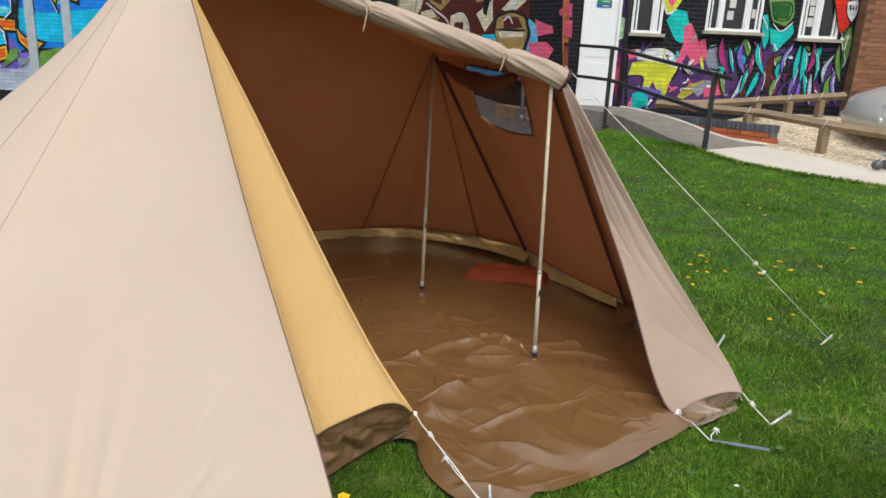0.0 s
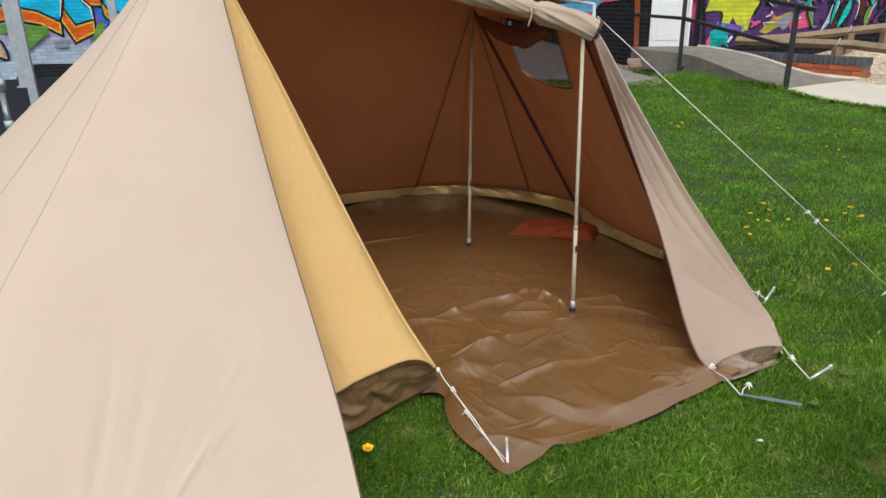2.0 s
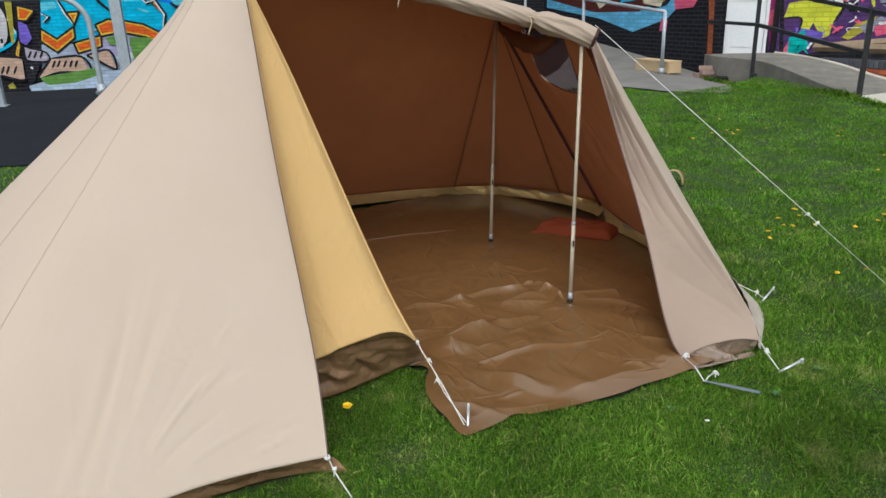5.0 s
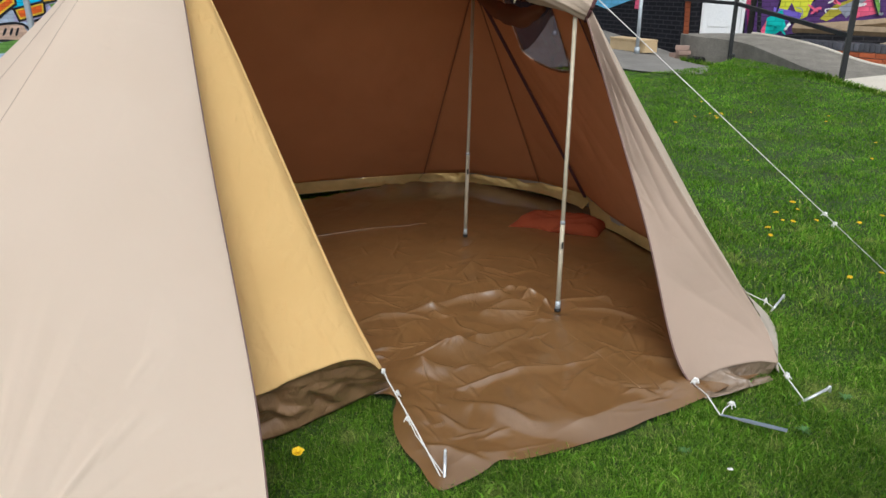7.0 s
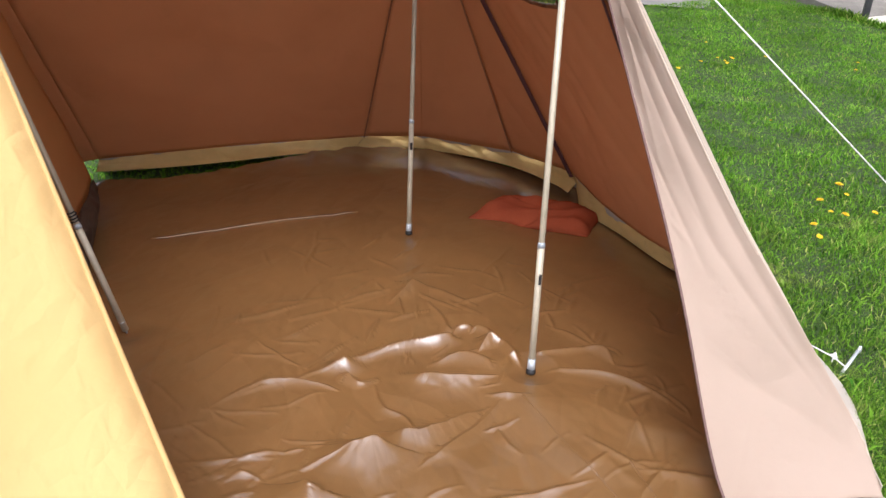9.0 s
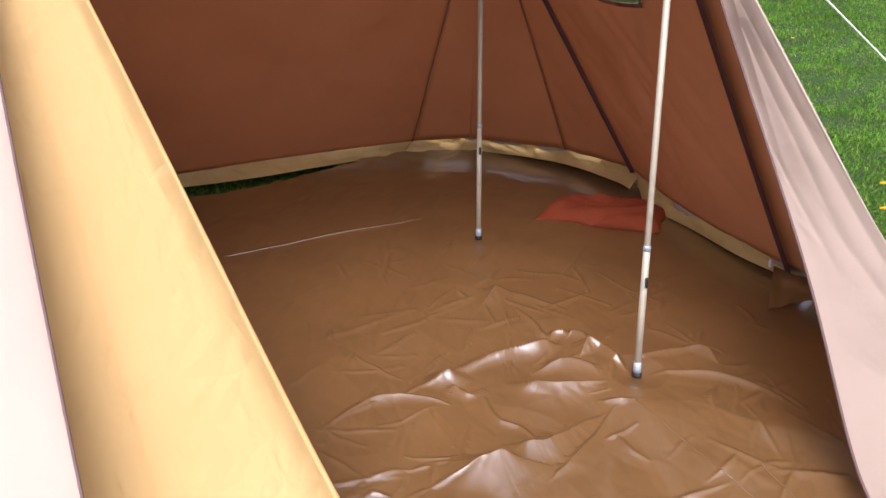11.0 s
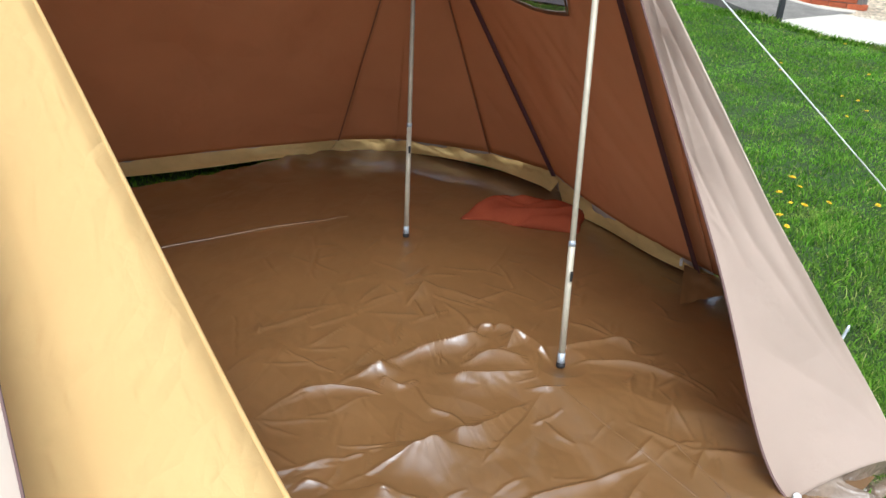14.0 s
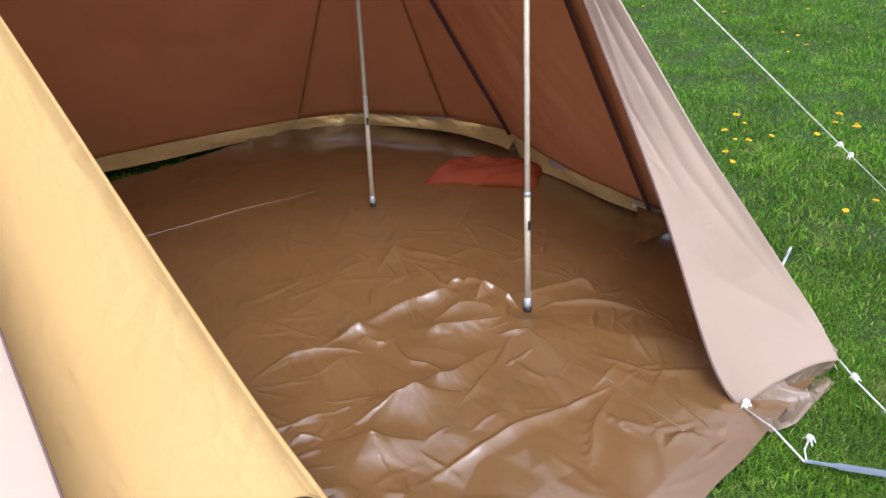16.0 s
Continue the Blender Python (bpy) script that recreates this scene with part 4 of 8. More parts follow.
fold(0.20, (0.74, 2.53, 0.001), (0.77, 2.57, 0.033), (0.81, 2.58, 0.052), (0.83, 2.57, 0.033), (0.83, 2.54, 0.003))
fold(0.14, (0.43, 2.5, 0.002), (0.49, 2.45, 0.022), (0.53, 2.4, 0.029), (0.56, 2.36, 0.001))
fold(0.15, (0.35, 3.02, 0.002), (0.3, 2.9, 0.032), (0.25, 2.78, 0.046), (0.2, 2.69, 0.001))
fold(0.14, (0.63, 2.73, 0.001), (0.57, 2.63, 0.035), (0.54, 2.51, 0.032), (0.54, 2.44, 0.0))
fold(0.20, (-1.25, 3.76, 0.006), (-0.90, 4.0, 0.03), (-0.58, 4.2, 0.006))
fold(0.22, (0.07, 2.02, 0.004), (0.18, 2.062, 0.05), (0.30, 2.046, 0.04), (0.375, 2.04, 0.004))
# small crumples between the folds, thickest towards the opening
cr = random.Random(33)
for k in range(210):
    x, y = cr.uniform(-0.75, 1.15), 2.1 + 1.9 * cr.uniform(0, 1) ** 1.25
    way, reach, width = cr.choice((0.62, 0.62, -0.85, 1.5)) + cr.gauss(0, 0.35), cr.uniform(0.03, 0.13), cr.uniform(0.008, 0.022)
    dx, dy = math.cos(way) * reach, math.sin(way) * reach
    fold(cr.uniform(0.12, 0.28), (x - dx, y - dy, 0.004), (x + 0.01 * cr.uniform(-1, 1), y + 0.01 * cr.uniform(-1, 1), width), (x + dx, y + dy, 0.004))
SHEET_SEAMS = (((0.41, 3.05), (0.642, 2.786)), ((0.642, 2.786), (0.80, 2.60)), ((0.72, 2.862), (0.87, 2.61)), ((-1.3, 3.72), (-0.55, 4.22)))


def sheet_heights(xy):
    """Low swells, faint facets and the folds, for an array of places."""
    x, y = xy[:, 0], xy[:, 1]
    h = np.zeros(len(xy))
    for ax, ay, bx, by, aw, bw, tilt in FOLDS:
        near = np.nonzero((x > min(ax, bx) - 0.16) & (x < max(ax, bx) + 0.16) & (y > min(ay, by) - 0.16) & (y < max(ay, by) + 0.16))[0]
        if len(near) == 0:
            continue
        dx, dy = bx - ax, by - ay
        t = np.clip(((x[near] - ax) * dx + (y[near] - ay) * dy) / max(dx * dx + dy * dy, 1e-9), 0, 1)
        qx, qy = x[near] - ax - t * dx, y[near] - ay - t * dy
        d = np.hypot(qx, qy)
        w = np.maximum((aw + (bw - aw) * t) * 1.3, 0.008)
        lean = tilt * (1.35 + 0.65 * min(max(((ay + by) / 2 - 2.35) / 0.8, 0), 1))
        far_w = 0.010 + 0.22 * w
        slope = np.where(qy < 0, 0.75 * np.clip(1 - d / w, 0, 1) ** 1.8, 0.8 * np.clip(1 - d / far_w, 0, 1) ** 2)
        h[near] = np.maximum(h[near], lean * w * slope)
    low = np.empty(len(xy))
    for k, (px, py) in enumerate(xy):
        front = 1 - step(2.7, 3.8, py)
        low[k] = 0.015 + 0.011 * front + 0.005 * ripple((px, py, 0), 2.0, 1) + (0.004 + 0.012 * front) * facet(px, py, 0.27, 3) + (0.0035 + 0.0065 * front) * facet(py, px, 0.13, 8) + (0.0006 + 0.0022 * front) * facet(px, py, 0.06, 5) + 0.0018 * ripple((px, py, 0), 9, 6)
        # pressed down under the poles
        for fx, fy in POLE_FEET:
            press = max(0, 1 - math.hypot(px - fx, py - fy) / 0.09)
            if press:
                press = min(1, 1.25 * press)
                low[k] += (0.008 - low[k]) * press
                h[k] *= 1 - press
    return np.maximum(low + h, 0.004)


ring = resample(smooth_line([(*p, 0) for p in EDGE] + [(*EDGE[0], 0)], 6), 760)[:-1]
centre, RINGS = Vector((0.10, 2.95, 0)), 250
xy = np.array([(centre.x, centre.y)] + [tuple(centre.lerp(p, j / RINGS))[:2] for j in range(1, RINGS + 1) for p in ring])
zs = sheet_heights(xy)
n = len(ring)
for k in range(1, len(xy)):
    j = (k - 1) // n + 1
    px, py = xy[k]
    back = step(0.0, 0.5, -px) * step(3.6, 4.0, py)
    if j > RINGS - 24:
        zs[k] = (0.014 + (zs[k] - 0.014) * (RINGS - j) / 24) * (1 - back) + zs[k] * back
    if j > RINGS - 26:
        zs[k] += back * 0.030 * ((j - RINGS + 26) / 26) ** 1.5 * (0.7 + 0.8 * abs(ripple((px, py, 0), 5, 3)) + 0.4 * ripple((px, py, 0), 14, 6))
faces = [(0, 1 + k, 1 + (k + 1) % n) for k in range(n)]
for j in range(RINGS - 1):
    a, b = 1 + j * n, 1 + (j + 1) * n
    faces += [(a + k, b + k, b + (k + 1) % n, a + (k + 1) % n) for k in range(n)]
me = bpy.data.meshes.new("groundsheet")
me.from_pydata(np.column_stack([xy, zs]).tolist(), [], faces)
bm = bmesh.new()
bm.from_mesh(me)
bpy.data.meshes.remove(me)
bmesh.ops.recalc_face_normals(bm, faces=bm.faces[:])
if sum(f.normal.z for f in bm.faces) < 0:
    bmesh.ops.reverse_faces(bm, faces=bm.faces[:])
groundsheet = tagged(link("groundsheet", bm, sheet_mat), "glossy creased brown plastic groundsheet laid on the grass", "groundsheet")
for a, b in SHEET_SEAMS:
    xy = np.array([(a[0] + (b[0] - a[0]) * k / 40, a[1] + (b[1] - a[1]) * k / 40) for k in range(41)])
    part("welded_seam", tube([Vector((px, py, z + 0.0004)) for (px, py), z in zip(xy, sheet_heights(xy))], 0.0022, 6), sheet_mat, groundsheet)

# ---- guy lines and pegs ----
def peg(foot, way, length=0.10, flat=False):
    """A steel peg driven slantwise into the lawn, with a hooked head."""
    foot, way = Vector(foot), Vector(way).normalized()
    e = thing("tent_peg", foot, "bright steel tent peg driven into the lawn", "tent peg", "tent pegs")
    d = (way + Vector((0, 0, 0.55))).normalized()
    tip = foot + d * length
    part("shank", tube([foot - d * 0.03, tip], 0.0055 if not flat else 0.008, 8), peg_mat, e)
    part("hook", tube(smooth_line([tip, tip + d * 0.012 + Vector((0, 0, 0.004)), tip + way * 0.012 - Vector((0, 0, 0.012))], 5), 0.005, 8), peg_mat, e)
    return e


def guy(points, knots, radius=0.0022):
    e = thing("guy_line", points[-1], "taut white guy line tied to a peg", "guy line", "guy lines")
    part("cord", tube(points, radius, 6), cord, e)
    for k in knots:
        k = Vector(k)
        bm = bmesh.new()
        r = random.Random(int(k.x * 1000) + int(k.y * 777))
        for i in range(4):
            a1 = Vector((r.uniform(-1, 1), r.uniform(-1, 1), r.uniform(-1, 1))).normalized()
            a2 = a1.orthogonal().normalized()
            size, off = r.uniform(0.0045, 0.009), Vector((r.uniform(-1, 1), r.uniform(-1, 1), r.uniform(-1, 1))) * 0.004
            tube([k + off + (a1 * math.cos(a) + a2 * math.sin(a) * 0.6) * size for a in (2 * math.pi * n / 10 for n in range(11))], 0.0026, 6, bm)
        for i in range(2):
            way = Vector((r.uniform(-1, 1), r.uniform(-1, 1), r.uniform(-0.7, 0.3))).normalized()
            tube(smooth_line([k, k + way * 0.010, k + way * 0.016 + Vector((0, 0, -0.008))], 3), 0.0021, 6, bm)
        part("knot", bm, cord, e)
    return e


GUY_TOP, GUY_PEG = Vector((0.46, 3.455, 1.39)), Vector((2.01, 3.69, 0.03))
guy([GUY_TOP, GUY_PEG], [GUY_TOP.lerp(GUY_PEG, 0.733), GUY_TOP.lerp(GUY_PEG, 0.70) + Vector((0, 0, 0.002))])
peg((2.0, 3.69, 0.0), (0.8, 0.5, 0), 0.05)
guy([YL + Vector((0.01, 0, 0)), YL + Vector((0.035, -0.02, -0.03)), (0.10, 2.05, 0.10), (0.226, 1.93, 0.012)], [YL + Vector((0.012, -0.004, -0.005)), (0.07, 2.07, 0.112)], 0.0026)
guy([(0.02, 2.13, 0.145), (0.11, 2.03, 0.085), (0.236, 1.94, 0.012)], [(0.005, 2.15, 0.15)], 0.002)
peg((0.235, 1.925, 0.0), (-0.1, 0.45, 0.3), 0.085)
guy([PC + Vector((0.0, 0, -0.005)), PC + Vector((0.03, -0.02, -0.04)), (-0.012, 1.45, 0.01)], [PC + Vector((0.002, -0.006, -0.004)), PC + Vector((0.028, -0.016, -0.035))], 0.0026)
peg((-0.01, 1.44, 0.0), (0.5, -0.2, 0), 0.035)
guy([PM, PM + Vector((0.01, -0.06, -0.06))], [PM], 0.0026)
peg((-0.69, 0.985, 0.0), (0.6, -0.3, 0), 0.03)
guy([RO, RO + Vector((0.03, -0.065, -0.03)), (1.371, 2.70, 0.008)], [RO + Vector((0.022, -0.045, -0.02)), RO + Vector((0.027, -0.055, -0.024))], 0.0026)
peg((1.371, 2.70, 0.0), (0.9, 0.36, 0), 0.095)
guy([(1.20, 3.53, 0.08), (1.34, 3.505, 0.03), (1.375, 3.488, 0.01)], [(1.34, 3.508, 0.035)], 0.0024)
peg((1.373, 3.488, 0.0), (0.6, 0.8, 0), 0.085)
guy([RI + Vector((0.004, -0.012, 0.014)), (1.03, 2.60, 0.035), (1.07, 2.49, 0.026)], [RI + Vector((0.008, -0.008, 0.018)), RI + Vector((0.016, 0.004, 0.022)), (1.11, 2.565, 0.03)], 0.0026)
guy([(1.11, 2.565, 0.03), (1.085, 2.53, 0.028), (1.075, 2.492, 0.028)], [(1.115, 2.572, 0.03)], 0.0024)
# flat steel stakes lying on the lawn
stake_mat = material("dull_blue_steel", (0.34, 0.39, 0.45), (0.28, 0.33, 0.38), 30, 0.35, 0.1, 80, metal=0.7)
def stake(a, b):
    a, b = Vector(a), Vector(b)
    d = (b - a).normalized()
    n = d.cross(Vector((0, 0, 1))).normalized()
    bm = bmesh.new()
    rows = []
    for t, w in ((0, 0.006), (0.3, 0.007), (0.36, 0.012), (1, 0.011)):
        p = a.lerp(b, t)
        rows.append([bm.verts.new(p + n * w * x + Vector((0, 0, h))) for x, h in ((-1, 0.004), (-0.5, 0), (0.5, 0), (1, 0.004), (0.5, 0.003), (-0.5, 0.003))])
    for p, q in zip(rows, rows[1:]):
        for i in range(6):
            bm.faces.new((p[i], p[(i + 1) % 6], q[(i + 1) % 6], q[i]))
    bm.faces.new(rows[0]), bm.faces.new(rows[-1][::-1])
    bmesh.ops.recalc_face_normals(bm, faces=bm.faces[:])
    tagged(link("steel_stake", bm, stake_mat, smooth=False), "flat folded steel tent stake lying on the grass", "tent stake", "flat stakes")


stake((1.07, 2.49, 0.025), (1.272, 2.43, 0.038))
stake((0.80, 1.58, 0.035), (0.865, 1.49, 0.05))

# ---- rust-red folded bag ----
bm = bmesh.new()
corners = [Vector((-0.05, 4.30, 0)), Vector((0.50, 4.22, 0)), Vector((0.58, 4.50, 0)), Vector((0.08, 4.56, 0))]
rows = []
for side_z in (1, 0):
    rows.append([])
    for j in range(25):
        r = []
        for i in range(41):
            u, v = i / 40, j / 24
            p = corners[0].lerp(corners[1], u).lerp(corners[3].lerp(corners[2], u), v)
            e = min(1, 6 * u * (1 - u) + 0.1 * (u > 0.5)) * min(1, 5 * v * (1 - v))
            lump = 0.0
            for ax, ay, bx, by, amp, width in ((0.50, 0.10, 0.80, 0.34, 0.030, 0.22), (0.62, 0.02, 0.98, 0.20, 0.026, 0.14), (0.86, 0.30, 0.99, 0.75, 0.030, 0.18), (0.25, 0.06, 0.52, 0.20, 0.014, 0.14), (0.10, 0.55, 0.60, 0.80, 0.016, 0.2), (0.45, 0.0, 0.60, 0.16, -0.030, 0.06)):
                d, t = near_line(u, v, ax, ay, bx, by)
                lump += amp * max(0, 1 - d / width) ** 1.5 * math.sin(math.pi * (0.1 + 0.8 * t))
            h = 0.018 + side_z * 1.5 * lump * min(1, 30 * u * (1 - u)) * min(1, 14 * v * (1 - v)) + side_z * (0.050 * e + 0.022 * e * ripple(p, 7, 3) + 0.040 * e * max(0, ridged((p.x * 0.7 + p.y, p.y * 1.6, 0), 5, 2) - 0.45) + 0.018 * e * max(0, ridged((p.x - p.y, p.y, 2), 9, 5) - 0.5))
            p = p + Vector((0.03 * ripple(p, 6, 1), 0.03 * ripple(p, 6, 9), h))
            r.append(bm.verts.new(p))
        rows[-1].append(r)
for sz in (0, 1):
    for j in range(24):
        for i in range(40):
            q = (rows[sz][j][i], rows[sz][j][i + 1], rows[sz][j + 1][i + 1], rows[sz][j + 1][i])
            bm.faces.new(q if sz == 0 else q[::-1])
for j in range(24):
    bm.faces.new((rows[0][j][0], rows[0][j + 1][0], rows[1][j + 1][0], rows[1][j][0])), bm.faces.new((rows[0][j + 1][40], rows[0][j][40], rows[1][j][40], rows[1][j + 1][40]))
for i in range(40):
    bm.faces.new((rows[0][0][i + 1], rows[0][0][i], rows[1][0][i], rows[1][0][i + 1])), bm.faces.new((rows[0][24][i], rows[0][24][i + 1], rows[1][24][i + 1], rows[1][24][i]))
bmesh.ops.recalc_face_normals(bm, faces=bm.faces[:])
tagged(link("storage_bag", bm, bag_mat), "empty rust-red fabric storage bag lying flat on the groundsheet", "bag")

# loose brown plastic flap at the foot of the side wall
bm = loft([(0.90, 3.84, 0.10), (0.97, 3.81, 0.085), (1.05, 3.80, 0.075)], [(0.865, 3.66, 0.018), (0.95, 3.70, 0.03), (1.05, 3.735, 0.03)], 14, 10, lambda u, v, p: 0.02 * ripple(p, 11, 4) * v + 0.01 * ripple(p, 25, 4), (0.9, 3.6, -1))
part("skirt_flap", bm, sheet_mat, tent, "folded-in flap of brown plastic skirt")
for p in ((0.885, 3.845, 0.105), (1.055, 3.83, 0.09)):
    p = Vector(p)
    part("toggle", tube([p - Vector((0.0, 0.012, 0.008)), p + Vector((0.004, 0.012, 0.008))], 0.006, 8), cord, tent, "white plastic toggle")

# ---- painted brick walls ----
def brick_material(name, col, joint, rough=0.75, vary=0.12):
    """Brickwork by the mesh's UV in metres: 215 x 65 mm bricks with 10 mm joints."""
    m = bpy.data.materials.new(name)
    m.use_nodes = True
    n, l = m.node_tree.nodes, m.node_tree.links
    p = n["Principled BSDF"]
    uv = n.new("ShaderNodeUVMap")
    bt = n.new("ShaderNodeTexBrick")
    bt.inputs["Scale"].default_value, bt.inputs["Brick Width"].default_value, bt.inputs["Row Height"].default_value = 1.0, 0.225, 0.075
    bt.inputs["Mortar Size"].default_value, bt.inputs["Mortar Smooth"].default_value = 0.008, 0.2
    bt.inputs["Color1"].default_value, bt.inputs["Color2"].default_value, bt.inputs["Mortar"].default_value = (*col, 1), (*[c * (1 - vary * 2) for c in col], 1), (*joint, 1)
    l.new(uv.outputs[0], bt.inputs["Vector"])
    nz = n.new("ShaderNodeTexNoise")
    nz.inputs["Scale"].default_value, nz.inputs["Detail"].default_value = 5, 8
    l.new(uv.outputs[0], nz.inputs["Vector"])
    r = n.new("ShaderNodeMapRange")
    r.inputs["To Min"].default_value, r.inputs["To Max"].default_value = 0.7, 1.3
    l.new(nz.outputs["Fac"], r.inputs["Value"])
    hs = n.new("ShaderNodeHueSaturation")
    l.new(bt.outputs["Color"], hs.inputs["Color"]), l.new(r.outputs["Result"], hs.inputs["Value"])
    l.new(hs.outputs["Color"], p.inputs["Base Color"])
    b = n.new("ShaderNodeBump")
    b.invert = True
    b.inputs["Strength"].default_value, b.inputs["Distance"].default_value = 0.6, 0.008
    l.new(bt.outputs["Fac"], b.inputs["Height"]), l.new(b.outputs["Normal"], p.inputs["Normal"])
    p.inputs["Roughness"].default_value, p.inputs["Specular IOR Level"].default_value = rough, 0.12
    return m


PAINTS = {"black": (0.019, 0.019, 0.024), "blue": (0.02, 0.22, 0.82), "deep_blue": (0.014, 0.14, 0.60), "sky": (0.02, 0.50, 1.0), "sky_pale": (0.16, 0.50, 0.80), "cyan": (0.14, 0.62, 0.86), "violet": (0.19, 0.13, 0.58), "purple": (0.095, 0.045, 0.16),
          "grey_blue": (0.44, 0.52, 0.64), "orange": (0.74, 0.13, 0.02), "yellow": (0.85, 0.50, 0.04), "white": (0.85, 0.85, 0.85), "green": (0.15, 0.32, 0.07), "dark_green": (0.03, 0.13, 0.03), "peach": (0.62, 0.42, 0.31), "grey": (0.27, 0.29, 0.35),
          "pale_grey": (0.66, 0.63, 0.65), "pale_blue": (0.48, 0.58, 0.72), "lilac": (0.44, 0.41, 0.62), "lilac_grey": (0.50, 0.44, 0.50), "olive": (0.42, 0.37, 0.05), "rust": (0.40, 0.12, 0.03), "red": (0.68, 0.035, 0.02), "teal": (0.02, 0.50, 0.46),
          "lime": (0.62, 0.64, 0.05), "pink": (0.74, 0.12, 0.22), "magenta": (0.40, 0.035, 0.18), "cream": (0.78, 0.67, 0.49), "tan": (0.40, 0.27, 0.10), "maroon": (0.11, 0.03, 0.024), "mint": (0.48, 0.78, 0.44), "red_brick": (0.38, 0.11, 0.05)}
PAINTS = {k: c if k == "black" else tuple(min(0.88, x * 1.15) for x in c) for k, c in PAINTS.items()}
paint = {k: brick_material("brick_painted_" + k, c, (0.045, 0.045, 0.05) if k == "black" else [x * 0.66 for x in c]) for k, c in PAINTS.items()}
brick_red = brick_material("red_brick_wall", (0.29, 0.13, 0.065), (0.20, 0.14, 0.10), vary=0.25)
WALLS = {"W": ((-24, 5.55), FAR_CORNER), "M": (FAR_CORNER, CORNER), "N": ((CORNER[0], DOOR_Y), (6.16, DOOR_Y)), "E": ((6.16, 13.1), (14, 13.1))}
frames = {}
for k, (a, b) in WALLS.items():
    a, b = Vector((*a, 0)), Vector((*b, 0))
    d = (b - a).normalized()
    frames[k] = (a, d, Vector((d.y, -d.x, 0)), (b - a).length)


def put_uv(bm, k):
    a, d, n, L = frames[k]
    lay = bm.loops.layers.uv.new("UVMap")
    for f in bm.faces:
        for lo in f.loops:
            lo[lay].uv = ((lo.vert.co - a).dot(d), lo.vert.co.z)


def wall(name, k, z0, z1, mat, label, holes=(), thick=0.3):
    """An upright wall with rectangular openings (along from, along to, low, high)."""
    a, d, n, L = frames[k]
    us = sorted({0, L, *[h[0] for h in holes], *[h[1] for h in holes]})
    zs = sorted({z0, z1, *[h[2] for h in holes], *[h[3] for h in holes]})
    bm = bmesh.new()
    verts = {}

    def vert(u, w, back):
        key = (round(u, 4), round(w, 4), back)
        if key not in verts:
            verts[key] = bm.verts.new(a + d * u - n * (thick if back else 0) + Vector((0, 0, w)))
        return verts[key]

    def solid(i, j):
        if not (0 <= i < len(us) - 1 and 0 <= j < len(zs) - 1):
            return False
        return not any(h[0] <= us[i] and us[i + 1] <= h[1] and h[2] <= zs[j] and zs[j + 1] <= h[3] for h in holes)
    for i in range(len(us) - 1):
        for j in range(len(zs) - 1):
            if not solid(i, j):
                continue
            u0, u1, w0, w1 = us[i], us[i + 1], zs[j], zs[j + 1]
            bm.faces.new((vert(u0, w0, 0), vert(u1, w0, 0), vert(u1, w1, 0), vert(u0, w1, 0)))
            bm.faces.new((vert(u0, w1, 1), vert(u1, w1, 1), vert(u1, w0, 1), vert(u0, w0, 1)))
            for (di, dj), (p, q) in {(-1, 0): ((u0, w0), (u0, w1)), (1, 0): ((u1, w1), (u1, w0)), (0, -1): ((u1, w0), (u0, w0)), (0, 1): ((u0, w1), (u1, w1))}.items():
                if not solid(i + di, j + dj):
                    bm.faces.new((vert(*p, 0), vert(*q, 0), vert(*q, 1), vert(*p, 1)))
    bmesh.ops.recalc_face_normals(bm, faces=bm.faces[:])
    put_uv(bm, k)
    return tagged(link(name, bm, mat, smooth=False), label, "wall", kind="structure")


wall_objects = {"W": wall("wall_west", "W", -0.2, 4.4, paint["black"], "black brick wall sprayed with blue and orange graffiti"),
                "M": wall("wall_middle", "M", -0.2, 4.4, paint["black"], "black brick wall sprayed with cream and maroon graffiti"),
                "N": wall("wall_north", "N", -0.2, 4.4, paint["black"], "brick wall sprayed with purple, teal and pink graffiti",
                          [(0.30, 0.98, 0.55, 2.62), (1.17, 1.71, 1.87, 2.98), (2.46, 3.42, 1.96, 2.98), (4.07, 4.74, 1.90, 2.98)]),
                "E": wall("wall_east", "E", -0.2, 4.4, brick_red, "weathered red brick wall beside the drive")}
layer = {k: 0 for k in WALLS}


def paint_face(k, colour, rings):
    """Sprayed shapes lie a few millimetres proud of the brick, later ones over earlier ones."""
    a, d, n, L = frames[k]
    layer[k] += 1
    off = 0.002 + 0.00025 * layer[k]
    bm = bmesh.new()
    for ring in rings:
        vs = [bm.verts.new(a + d * u + Vector((0, 0, z)) + n * off) for u, z in ring]
        f = bm.faces.new(vs)
        if f.normal.dot(n) < 0:
            f.normal_flip()
    bm.normal_update()
    for f in bm.faces:
        if f.normal.dot(n) < 0:
            f.normal_flip()
    put_uv(bm, k)
    ob = link("painted_shape", bm, paint[colour], None, smooth=False)
    ob.parent = wall_objects[k]


def blob(k, colour, pts):
    """A sprayed patch with a rounded outline."""
    n = len(pts)
    out = []
    for i in range(n):
        p0, p1, p2, p3 = (pts[(i + q) % n] for q in (-1, 0, 1, 2))
        for t in (0, 0.33, 0.66):
            out.append(tuple(0.5 * (2 * b + (c - a) * t * 0.7 + (2 * a - 5 * b + 4 * c - d) * t * t * 0.7 + (3 * b - a - 3 * c + d) * t ** 3 * 0.7) if t > 2 else b + (c - b) * t + 0.12 * math.sin(math.pi * t) * ((b - a) - (d - c)) for a, b, c, d in zip(p0, p1, p2, p3)))
    paint_face(k, colour, [out])


